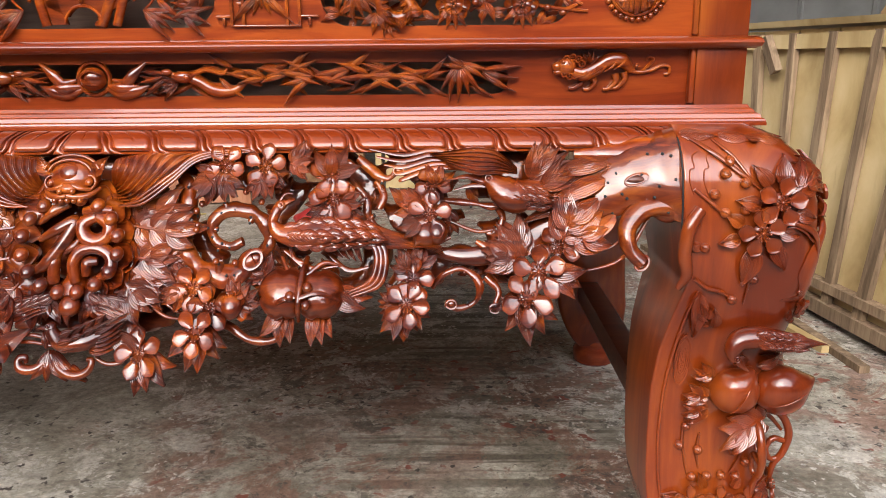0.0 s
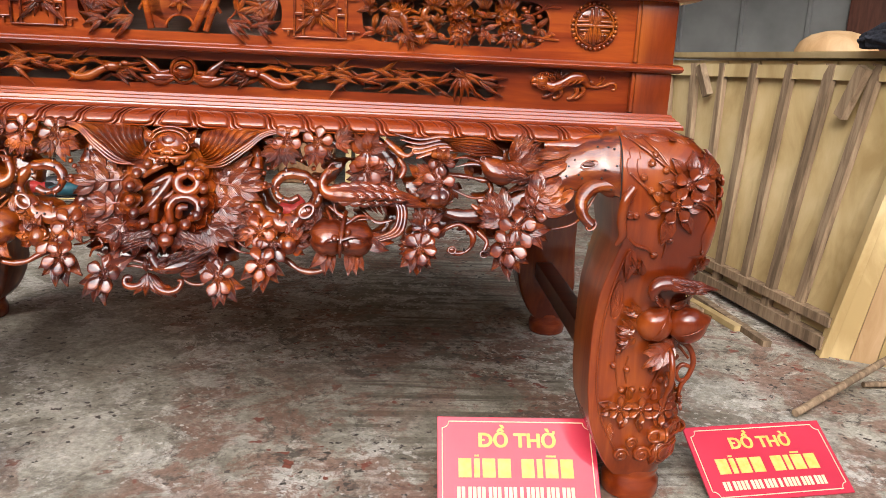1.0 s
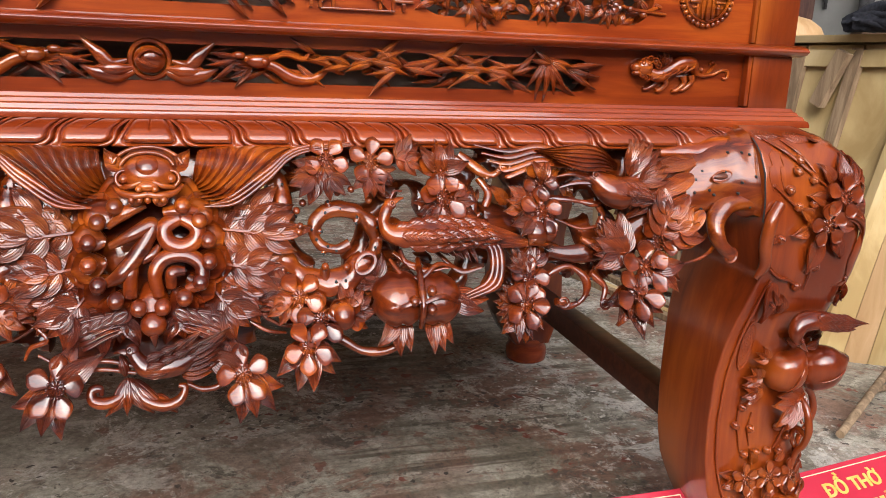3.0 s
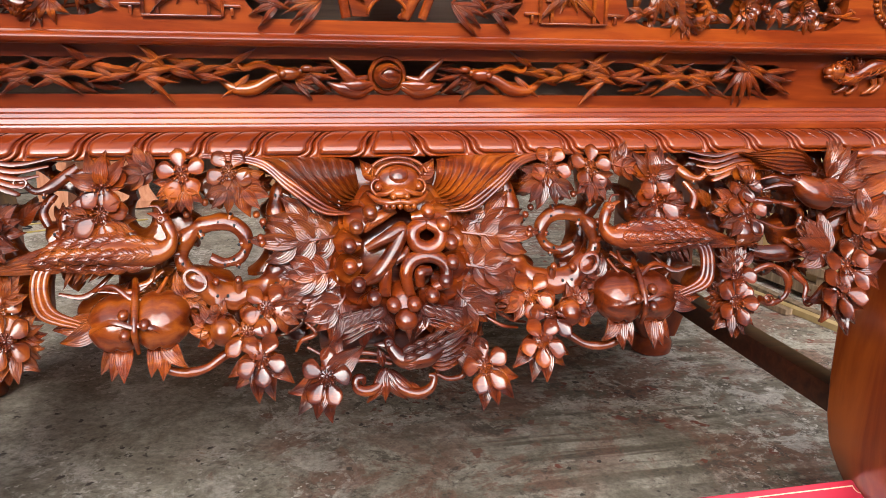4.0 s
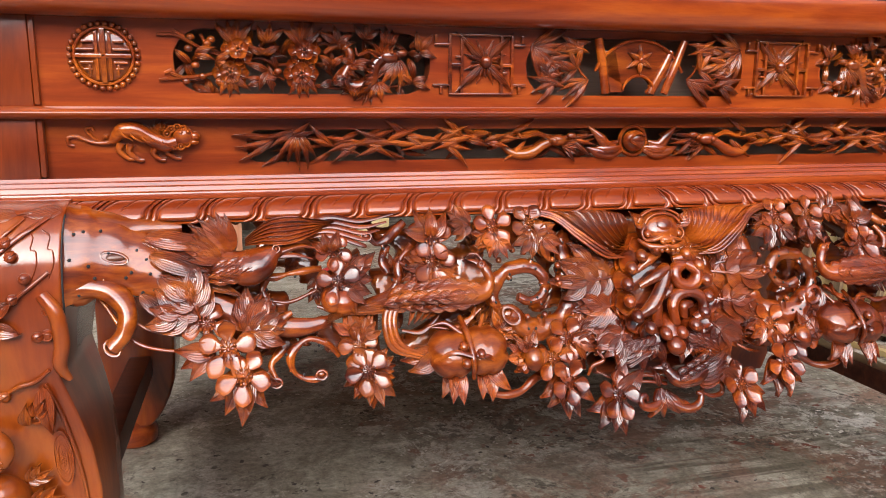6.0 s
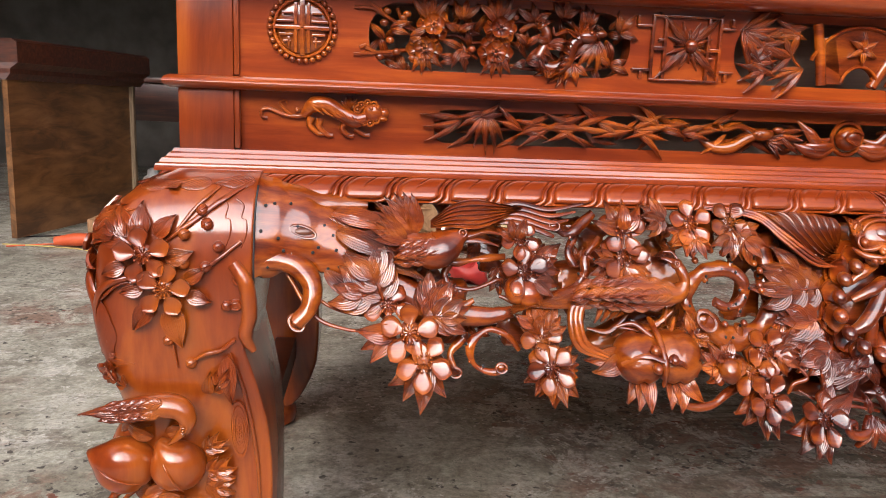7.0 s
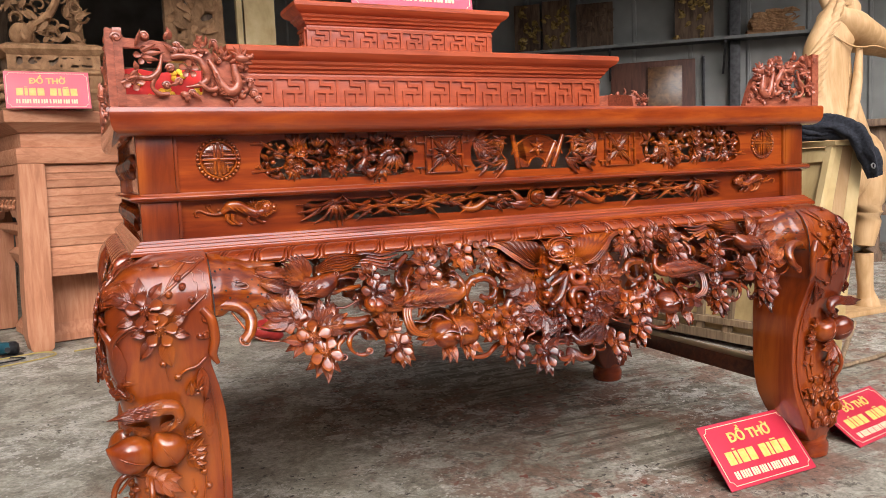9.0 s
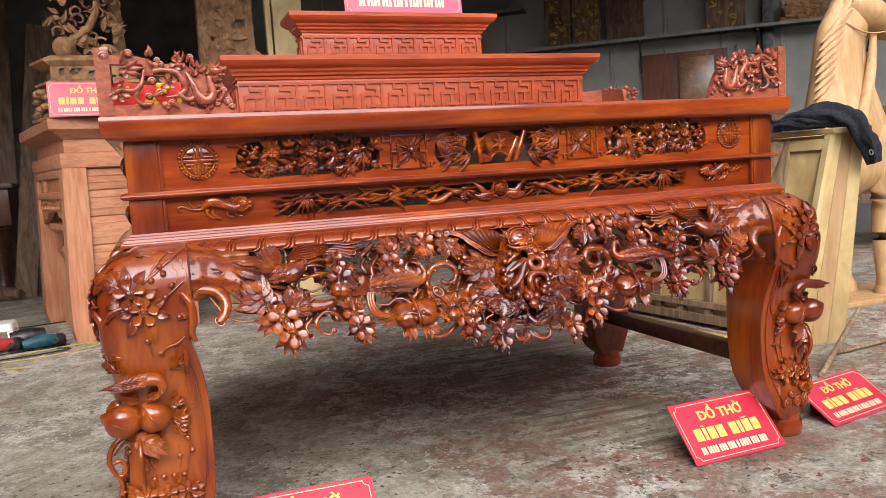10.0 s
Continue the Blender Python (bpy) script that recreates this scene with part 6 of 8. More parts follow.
def spiral(c, r, h, turns=1.6, t=0.0045):
    """A small carved volute."""
    pts = [(c[0] + r * (1 - 0.85 * k / 14) * math.cos(2 * math.pi * turns * k / 14), c[1] + r * (1 - 0.85 * k / 14) * math.sin(2 * math.pi * turns * k / 14), h + 0.004 * k / 14) for k in range(15)]
    return join(tube(pts, [t, t * 0.8, t * 0.6], 7, 44), ball((c[0], c[1], h - 0.004), (r, r, 0.008), 16, 8))


def peach(cx, cz, r, lean):
    """A cleft peach with a pointed tip to one side."""
    rings = []
    for i in range(1, 16):
        a = math.pi * i / 16
        row = []
        for q in np.linspace(0, 2 * math.pi, 28, endpoint=False):
            tip = 0.30 * math.exp(-((math.atan2(math.sin(q - radians(lean)), math.cos(q - radians(lean)))) / 0.24) ** 2) * math.sin(a) ** 3
            groove = 0.09 * math.exp(-((math.atan2(math.sin(q - radians(lean + 205)), math.cos(q - radians(lean + 205)))) / 0.16) ** 2)
            k = r * math.sin(a) * (1 + tip - groove)
            row.append((cx + k * math.cos(q), cz + 0.95 * k * math.sin(q), 0.008 + r * 0.92 * math.cos(a)))
        rings.append(row)
    crease = [(cx + r * 0.98 * math.cos(u) * math.cos(radians(lean)), cz + r * 0.95 * math.cos(u) * math.sin(radians(lean)) - 0.006 * math.sin(u), 0.009 + 0.93 * r * math.sin(u)) for u in np.linspace(0.15, 2.3, 9)]
    return join(loft(rings), tube(crease, [0.0008, 0.0022, 0.0008], 6, 20))


for sx in (-1, 1):
    leg_ob = LEGS[sx, False]
    for lay, side in ((leg_front(sx), False), (leg_side(sx), True)):
        def cv(name, vf, angle=50):
            part(name, lay(vf), lacquer_up, leg_ob, angle=angle, cut=cut_of(vf))
        # blossoms, leaves and twigs on the shoulder
        for x, z, r, rot in ((1.104, 0.777, 0.037, 80), (1.077, 0.730, 0.037, 100)):
            cv("flower", flower((x, z), r, 0.016, 5, rot, slant=0.5))
        for x, z, a, L, W, teeth in ((1.122, 0.788, 32, 0.064, 0.036, 4), (1.108, 0.800, 84, 0.046, 0.028, 0), (1.122, 0.800, 58, 0.048, 0.026, 0), (1.090, 0.800, 130, 0.040, 0.024, 0), (1.076, 0.770, 165, 0.040, 0.024, 0), (1.050, 0.742, 150, 0.034, 0.022, 0), (1.048, 0.722, 195, 0.036, 0.022, 0),
                                     (1.070, 0.705, 258, 0.062, 0.034, 0), (1.098, 0.710, 300, 0.046, 0.026, 0), (1.106, 0.730, 350, 0.032, 0.022, 0), (1.130, 0.760, 340, 0.036, 0.022, 0)):
            cv("leaf", leaf((x, z), a, L, W, 0.005, lift=0.006, bend=rnd.uniform(-18, 18), teeth=teeth, thick=0.004, lines=True, n=13, m=7))
        for pts, r in ((((0.975, 0.868, 0.002), (1.010, 0.845, 0.003), (1.045, 0.818, 0.003), (1.080, 0.792, 0.003)), (0.003, 0.0036, 0.0034, 0.0025)), (((1.010, 0.866, 0.002), (1.038, 0.840, 0.003), (1.062, 0.808, 0.003)), (0.0022, 0.0026, 0.002)),
                       (((0.975, 0.795, 0.002), (1.004, 0.772, 0.003), (1.030, 0.752, 0.003), (1.050, 0.740, 0.003)), (0.003, 0.0034, 0.0034, 0.002)),
                       (((1.095, 0.735, 0.006), (1.125, 0.744, 0.007), (1.160, 0.730, 0.008), (1.178, 0.700, 0.008), (1.180, 0.660, 0.007), (1.172, 0.628, 0.005), (1.158, 0.604, 0.003)), (0.003, 0.0045, 0.0058, 0.0060, 0.0055, 0.0045, 0.003)),
                       (((1.110, 0.738, 0.004), (1.140, 0.734, 0.006), (1.166, 0.712, 0.006)), (0.0022, 0.0028, 0.002)), (((0.984, 0.656, 0.003), (1.004, 0.640, 0.005), (1.026, 0.634, 0.005), (1.042, 0.624, 0.004)), (0.0030, 0.0034, 0.0034, 0.002)), (((1.073, 0.690, 0.003), (1.070, 0.650, 0.003), (1.066, 0.612, 0.003)), (0.002, 0.0022, 0.0012)),
                       (((0.984, 0.766, 0.006), (0.966, 0.738, 0.010), (0.962, 0.698, 0.010), (0.968, 0.664, 0.008), (0.958, 0.640, 0.004)), (0.009, 0.011, 0.011, 0.010, 0.005)),
                       (((0.992, 0.635, 0.003), (0.976, 0.580, 0.003), (0.964, 0.500, 0.003), (0.958, 0.420, 0.003), (0.958, 0.32, 0.003), (0.970, 0.235, 0.003), (1.000, 0.170, 0.003), (1.026, 0.132, 0.003)), (0.002, 0.003, 0.003, 0.0026, 0.0026, 0.0026, 0.0026, 0.002)),
                       (((1.120, 0.404, 0.006), (1.150, 0.402, 0.012), (1.182, 0.386, 0.014), (1.198, 0.350, 0.014), (1.190, 0.316, 0.014), (1.176, 0.290, 0.010), (1.172, 0.255, 0.006)), (0.005, 0.006, 0.007, 0.007, 0.0065, 0.006, 0.004)), (((1.130, 0.396, 0.006), (1.160, 0.384, 0.010), (1.186, 0.356, 0.010)), (0.003, 0.004, 0.003)), (((1.194, 0.335, 0.012), (1.172, 0.340, 0.012), (1.160, 0.322, 0.012), (1.170, 0.302, 0.012), (1.190, 0.308, 0.012)), (0.005, 0.0055, 0.0055, 0.005, 0.004)),
                       (((1.000, 0.400, 0.002), (0.998, 0.360, 0.003), (1.004, 0.325, 0.003), (1.010, 0.295, 0.002)), (0.0022, 0.0026, 0.0024, 0.0016)), (((1.028, 0.370, 0.002), (1.024, 0.336, 0.003), (1.030, 0.305, 0.002)), (0.002, 0.0024, 0.0016)), (((1.120, 0.372, 0.002), (1.108, 0.345, 0.003), (1.094, 0.315, 0.003), (1.084, 0.295, 0.002)), (0.0026, 0.003, 0.0026, 0.0016)), (((1.110, 0.348, 0.003), (1.098, 0.344, 0.003), (1.088, 0.338, 0.002)), (0.002, 0.0022, 0.0014))):
            cv("branch", tube(pts, r, 9, 30, 1.0, 0.06))
        for x, z in ((1.030, 0.836), (1.022, 0.818), (1.052, 0.804), (1.005, 0.788), (1.022, 0.760), (1.052, 0.764), (1.075, 0.655), (1.046, 0.620), (0.994, 0.706), (0.993, 0.349), (1.002, 0.384), (1.026, 0.340), (1.086, 0.338), (1.109, 0.318), (1.126, 0.362), (1.018, 0.290), (1.044, 0.292), (1.069, 0.293), (1.094, 0.291)):
            cv("bud", join(ball((x, z, 0.005), (0.0085, 0.0082, 0.0078), 10, 6), tube([(x - 0.007, z + 0.005, 0.009), (x - 0.001, z + 0.002, 0.0132), (x + 0.006, z - 0.003, 0.0095)], [0.001, 0.0012, 0.001], 5, 6), tube([(x - 0.004, z - 0.005, 0.009), (x + 0.001, z, 0.0128), (x + 0.004, z + 0.006, 0.009)], [0.0008, 0.001, 0.0008], 5, 6)), 80)
        for x, z, r in ((1.172, 0.672, 0.0055), (1.168, 0.650, 0.0055), (1.160, 0.628, 0.005), (1.174, 0.618, 0.0045), (0.978, 0.742, 0.007), (0.982, 0.706, 0.007)):
            cv("knot", join(ball((x, z, 0.0), (r * 1.45, r * 1.35, r), 12, 8), ring((x, z), r, r * 0.24, r * 0.8, 14, 0.8)))
        # bird over the pair of peaches
        b = [tube([(1.184, 0.549, 0.010), (1.150, 0.555, 0.020), (1.112, 0.560, 0.024), (1.082, 0.562, 0.025), (1.060, 0.557, 0.024), (1.050, 0.542, 0.022), (1.054, 0.526, 0.020)], [0.003, 0.010, 0.015, 0.0165, 0.0150, 0.0130, 0.0085], 14, 32),
             tube([(1.056, 0.526, 0.022), (1.066, 0.516, 0.021), (1.077, 0.507, 0.016)], [0.0075, 0.0040, 0.0008], 8, 10), ball((1.054, 0.531, 0.0335), 0.0022, 8, 6), ring((1.054, 0.531), 0.0038, 0.0009, 0.033, 10)]
        for i in range(5):
            for j in range(2):
                b.append(leaf((1.082 + 0.014 * i, 0.570 - 0.012 * j - 0.002 * i), -6 - 6 * j, 0.034, 0.0165, 0.042 - 0.003 * j - 0.0026 * i, lift=0.002, tip=0.003, cup=-0.003, thick=0.003, n=9, m=5))
        for k in range(4):
            b.append(leaf((1.108, 0.566 - 0.006 * k), -9 + 3 * k, 0.092 - 0.008 * k, 0.015, 0.032 - 0.001 * k, lift=0.005, cup=-0.003, thick=0.004, n=11, m=5))
        if not side:
            bird, spray = join(*b), leaf((1.128, 0.405), 206, 0.092, 0.040, 0.012, lift=0.012, bend=16, teeth=4)
            proud = leg_proud(sx)
            part("bird", proud(bird, 0.565, 0.55), lacquer_up, leg_ob, angle=50, cut=cut_of(bird))
            part("leaf", proud(spray, 0.405, 0.5), lacquer_up, leg_ob, cut=cut_of(spray))
            part("peach", proud(peach(1.076, 0.452, 0.042, 60), 0.45, 0), lacquer_up, leg_ob, angle=80)
            part("peach", proud(peach(1.152, 0.454, 0.046, 24), 0.45, 0), lacquer_up, leg_ob, angle=80)
        else:
            cv("peach", peach(1.060, 0.446, 0.044, 60), 80)
        for a, x, z, L, W, teeth in ((168, 1.034, 0.440, 0.046, 0.030, 3), (195, 1.036, 0.420, 0.046, 0.030, 3), (150, 1.036, 0.478, 0.040, 0.024, 3), (-30, 1.120, 0.420, 0.040, 0.026, 0), (20, 1.110, 0.498, 0.056, 0.022, 0), (155, 1.090, 0.505, 0.040, 0.020, 0), (118, 1.016, 0.575, 0.048, 0.020, 3), (96, 1.024, 0.572, 0.036, 0.018, 0), (40, 1.140, 0.582, 0.046, 0.018, 3), (268, 0.995, 0.632, 0.078, 0.026, 0)):
            cv("leaf", leaf((x, z), a, L, W, 0.005, lift=0.010, bend=rnd.uniform(-15, 20), teeth=teeth, lines=True, n=13, m=7))
        # three blossoms, rings and shells at the ankle
        for x in (1.014, 1.064, 1.114):
            cv("flower", flower((x, 0.250), 0.029, 0.018, 6, 90, slant=0.5))
        for a, x, z, L in ((172, 0.998, 0.256, 0.034), (200, 0.998, 0.244, 0.030), (8, 1.132, 0.254, 0.040), (-20, 1.130, 0.242, 0.036), (30, 1.130, 0.264, 0.032), (250, 1.030, 0.232, 0.034), (275, 1.064, 0.228, 0.036), (300, 1.100, 0.232, 0.034), (110, 1.040, 0.270, 0.030), (72, 1.090, 0.270, 0.030)):
            cv("leaf", leaf((x, z), a, L, 0.018, 0.004, lift=0.007, lines=True, n=9, m=5))
        for x, z, r, sq in ((1.104, 0.188, 0.017, 0.75), (1.148, 0.198, 0.016, 0.9), (1.178, 0.190, 0.014, 1.0)):
            cv("knot", join(ring((x, z), r, 0.0042, 0.016, 18, sq, 20), ball((x, z, 0.006), (r, r * sq, 0.008), 14, 8), tube([(x, z, 0.0), (x, z, 0.012)], [1.1 * r, r], 14, 4)), 60)
        cv("shell", join(*[ring((1.138, 0.140), r, 0.0036, h, 22, 0.85) for r, h in ((0.040, 0.004), (0.030, 0.010), (0.020, 0.014))], ball((1.138, 0.140, 0.002), (0.040, 0.034, 0.012), 20, 8)), 70)
        for x, z, r in ((1.078, 0.136, 0.021), (1.028, 0.134, 0.018), (1.050, 0.166, 0.013)):
            cv("volute", spiral((x, z), r, 0.008), 70)
        cv("basket", basket((0.984, 0.508), 0.0135, 0.050))
        cv("basket", basket((0.998, 0.190), 0.0110, 0.020))
        # carved edge of the shoulder, and scratched scallops
        for k in range(3):
            cv("lobe", leaf((0.962 + 0.060 * k, 0.872 - 0.003 * k), -3, 0.060, 0.016, 0.0, lift=0.005, cup=-0.003, thick=0.008))
        for dx in (0.0, 0.022):
            cv("scratch", tube([(0.984 + dx, 0.850, 0.0006), (0.974 + dx, 0.842, 0.0006), (0.976 + dx, 0.826, 0.0006), (0.969 + dx, 0.822, 0.0006), (0.968 + dx, 0.806, 0.0006), (0.975 + dx, 0.786, 0.0006)], [0.0010] * 3, 5, 24))
    part("seam", leg_front(sx)(tube([(0.9575, 0.868, 0.001), (0.9575, 0.82, 0.001), (0.9575, 0.78, 0.001), (0.9575, 0.735, 0.001)], [0.0014] * 3, 5, 14)), black_rubber, leg_ob)

# ---- stepped stands on the table ----
def fret_unit(w, hgt):
    """One repeat of an interlocking key fret, one raised piece (x, z, h)."""
    t = 0.0052
    paths = (((0, 0), (1, 0)), ((0, 1), (1, 1)), ((0.14, 0), (0.14, 0.66), (0.68, 0.66), (0.68, 0.84), (0.32, 0.84), (0.32, 1)), ((0.32, 0), (0.32, 0.34), (0.86, 0.34), (0.86, 1)), ((0.68, 0.34), (0.68, 0)), ((0.50, 0.34), (0.50, 0.66)))
    bars = []
    for path in paths:
        for (a, b), (c, d) in zip(path[:-1], path[1:]):
            bars.append(((a + c) / 2 * w, (b + d) / 2 * hgt, abs(a - c) / 2 * w + t, abs(b - d) / 2 * hgt + t))

    def field(x, z):
        return max(min(hx - abs(x - cx), hz - abs(z - cz)) for cx, cz, hx, hz in bars)
    return contour_board(field, -0.0055, w + 0.0055, -0.0085, hgt + 0.0085, 0.0026, 0.0070, -0.002)


def stepped_stand(name, hx, y0, y1, z0, z1, z2, over, units, label):
    base = thing(name, (0, (y0 + y1) / 2, z0), label, "altar stand")
    part("body", box(-hx, hx, y0, y1, z0, z1, 0.002), satin, base)
    hgt = z2 - z1
    prof = [(0.0, z1 - 0.004), (0.006, z1), (0.008, z1 + 0.10 * hgt), (0.016, z1 + 0.16 * hgt), (0.018, z1 + 0.26 * hgt), (over * 0.45, z1 + 0.34 * hgt), (over * 0.50, z1 + 0.45 * hgt), (over * 0.62, z1 + 0.50 * hgt), (over * 0.86, z1 + 0.62 * hgt), (over, z1 + 0.78 * hgt), (over, z2 - 0.003), (over - 0.003, z2)]
    part("cornice", ledge(prof, -hx, hx, y0, y1), satin, base, angle=25)
    w = 2 * (hx - 0.008) / units
    band = z1 - z0 - 0.040
    unit = None
    for i in range(units):
        if unit is None:
            v, f = fret_unit(w, band)
            unit = part("fret", ([(x, -h, z) for x, z, h in v], f), satin, base, smooth=False)
            ob = unit
        else:
            ob = new("fret", unit.data)
            ob.parent = base
            ob.matrix_parent_inverse = unit.matrix_parent_inverse
        ob.location = (-hx + 0.008 + i * w, y0, z0 + 0.024)
    n = int((y1 - y0) / w)
    for s in (-1, 1):
        for i in range(n):
            ob = new("fret", unit.data)
            ob.parent = base
            ob.matrix_parent_inverse = unit.matrix_parent_inverse
            ob.matrix_basis = pose(s * hx, y0 + 0.01 + (i if s > 0 else i + 1) * w, z0 + 0.024, 0, 0, 90 * s)
    part("plinth", ledge([(0.006, z0), (0.006, z0 + 0.012), (0.0, z0 + 0.018)], -hx, hx, y0, y1), satin, base)
    return base


stepped_stand("altar_stand", 0.694, 0.63, 1.06, 1.2135, 1.385, 1.463, 0.055, 13, "broad red wooden stepped stand with carved fret band")
stepped_stand("altar_stand", 0.39, 0.945, 1.05, 1.4635, 1.608, 1.682, 0.055, 8, "narrow upper red wooden stand with carved fret band")

# ---- carved corner brackets on the tabletop ----
TOPLINE_X = (0.775, 0.792, 0.812, 0.84, 0.87, 0.90, 0.935, 0.965, 0.985, 1.03, 1.072, 1.082, 1.112)
TOPLINE_Z = (1.218, 1.262, 1.300, 1.312, 1.322, 1.342, 1.344, 1.340, 1.358, 1.362, 1.364, 1.380, 1.386)


def at_uv(u, v):
    """A place on a bracket from hundredths of its width (from the outer edge) and of its height."""
    return 1.112 - 0.00337 * u, 1.2135 + 0.00172 * v


def bracket_field(x, z):
    d = min(float(np.interp(x, TOPLINE_X, TOPLINE_Z)) - z, z - 1.2135, 1.112 - x, x - 0.775)
    d = min(d, rounded_box_sd(x, z, 1.0414, 1.2927, 0.0426, 0.051, 0.006), rounded_box_sd(x, z, 0.958, 1.2786, 0.046, 0.0369, 0.006))
    d = min(d, math.hypot(x - 0.828, z - 1.252) - 0.009, math.hypot(x - 0.878, z - 1.322) - 0.010)
    return d


def solid_field(x, z):
    return min(float(np.interp(x, (0.86, 0.88, 0.92, 1.0, 1.112), (1.25, 1.345, 1.355, 1.362, 1.37))) - z, z - 1.2135, 1.112 - x, x - 0.86)


def bracket(sx, back):
    def lay(vf, side):
        out = []
        for x, z, h in vf[0]:
            if side:
                y = (1.112 - x) * 0.85 - 0.035 if not back else 1.10 - (1.112 - x) * 0.85
                out.append((sx * (1.095 + h), y, z))
            else:
                y = -0.030 - h if not back else 1.095 + h
                out.append((sx * x, y, z))
        return out, vf[1]
    e = thing("corner_bracket", (sx * 1.0, 1.08 if back else -0.02, 1.2135), "reddish carved openwork corner bracket with blossoms on the tabletop", "bracket", "corner brackets")
    for side in (False, True):
        plate = part("plate", lay(contour_board(solid_field if back else bracket_field, 0.765, 1.122, 1.205, 1.395, 0.004, 0.0, -0.018), side), bracket_wood, e, angle=30)

        def cv(nm, vf):
            part(nm, lay(vf, side), bracket_wood, plate, angle=50)

        def vine(nm, rows, knots=0.0, seg=9, n=30):
            """A carved limb from rows of u, v, height and thickness."""
            cv(nm, tube([(*at_uv(u, v), h) for u, v, h, r in rows], [r for u, v, h, r in rows], seg, n, 1.0, knots))
        if back and not side:
            continue
        # plum blossoms and their leaves
        for u, v, r, rot in ((23, 65, 0.021, 10), (15.5, 32, 0.022, 40), (50.5, 49, 0.021, 20), (58, 75, 0.019, 55)):
            cv("flower", flower(at_uv(u, v), r, 0.010, 5, rot))
        for u, v, a, L, W in ((22, 66, 172, 0.046, 0.012), (21, 63, 190, 0.042, 0.011), (21, 70, 152, 0.038, 0.011), (18, 76, 108, 0.042, 0.009), (13, 38, 140, 0.028, 0.010), (12, 35, 165, 0.026, 0.009), (36, 86, 122, 0.026, 0.012), (40, 86, 78, 0.030, 0.013),
                              (56, 82, 130, 0.026, 0.011), (60, 82, 60, 0.024, 0.010), (62, 72, 0, 0.022, 0.010), (18, 46, 80, 0.022, 0.012), (44, 18, 200, 0.026, 0.013), (47, 16, 250, 0.020, 0.010), (50, 15, 300, 0.018, 0.010)):
            cv("leaf", leaf(at_uv(u, v), a, L, W, 0.008, lift=0.007, n=11, m=5, cup=0.0, ridge=0.003))
        # the gnarled branch that carries them
        vine("branch", ((8, 30, 0.004, 0.003), (17, 38, 0.008, 0.005), (26, 37, 0.010, 0.006), (31, 44, 0.012, 0.005), (33, 55, 0.011, 0.0055), (34, 66, 0.009, 0.0045)), 0.6)
        vine("branch", ((31, 44, 0.010, 0.0045), (28, 33, 0.011, 0.005), (27, 24, 0.011, 0.005), (31, 17, 0.010, 0.0055), (37, 17, 0.008, 0.004)), 0.55)
        vine("branch", ((40, 64, 0.004, 0.006), (48, 66, 0.010, 0.007), (56, 62, 0.012, 0.007), (61, 50, 0.012, 0.0075), (62, 36, 0.010, 0.007), (56, 28, 0.012, 0.005), (48, 26, 0.011, 0.003)), 0.45)
        for u, v, r in ((7, 87, 0.011), (24, 90, 0.011), (36, 28, 0.009), (39, 50, 0.010), (46, 74, 0.009), (44, 80, 0.007), (79, 12, 0.012), (85, 16, 0.010), (93, 18, 0.011), (96, 10, 0.008)):
            cv("volute", join(spiral(at_uv(u, v), r, 0.004, 1.2, 0.0032)))
        # dragon: coiled body, claw, head with open jaw and a combed mane
        vine("dragon_body", ((64, 62, 0.004, 0.004), (68, 46, 0.008, 0.008), (71, 30, 0.010, 0.0105), (77, 20, 0.011, 0.0125), (82, 28, 0.011, 0.0115), (81, 44, 0.011, 0.009), (80, 56, 0.010, 0.008)), 0.0, 12, 40)
        vine("dragon_arm", ((70, 26, 0.010, 0.007), (63, 22, 0.014, 0.006), (56, 32, 0.014, 0.005)), 0.1)
        for k in range(12):
            u, v = 67 + 1.3 * k, 44 - 26 * math.sin(math.pi * k / 13)
            cv("scale", leaf(at_uv(u, v), 250 + 16 * k, 0.016, 0.010, 0.014, lift=0.004, thick=0.003, n=7, m=5))
        for u, v in ((44, 33), (52, 18), (66, 18), (70, 60), (74, 66), (88, 52), (91, 34), (68, 84), (42, 72), (54, 58)):
            cv("curl", spiral(at_uv(u, v), 0.0085, 0.006, 1.2, 0.0028))
            cv("leaf", leaf(at_uv(u, v), 3.7 * u * v % 360, 0.026, 0.010, 0.008, lift=0.007, bend=30, n=9, m=5, cup=0.0, ridge=0.003))
        hx, hz = at_uv(86, 64)
        cv("dragon_head", join(ball((hx, hz, 0.013), (0.017, 0.011, 0.011), 14, 9), ball((hx - 0.017, hz + 0.003, 0.013), (0.010, 0.0065, 0.009), 12, 7), ball((hx - 0.012, hz - 0.011, 0.012), (0.012, 0.0035, 0.007), 10, 6), ball((hx - 0.004, hz + 0.009, 0.021), 0.0042, 8, 6), ball((hx - 0.023, hz + 0.008, 0.015), 0.0042, 8, 6)))
        for k in range(8):
            a = 40 + 30 * k
            cv("mane", leaf((hx + 0.006, hz), a, 0.032 - 0.001 * abs(k - 3), 0.0085, 0.009, lift=0.006, bend=35 if k > 3 else -35, n=9, m=5, cup=0.0, ridge=0.003))
        for k in range(7):
            u, v = 62 + 2.6 * k, 80 - 3.6 * k
            cv("mane", leaf(at_uv(u, v), 100 + 8 * k, 0.024, 0.008, 0.006, lift=0.006, bend=-30, n=9, m=5, cup=0.0, ridge=0.003))
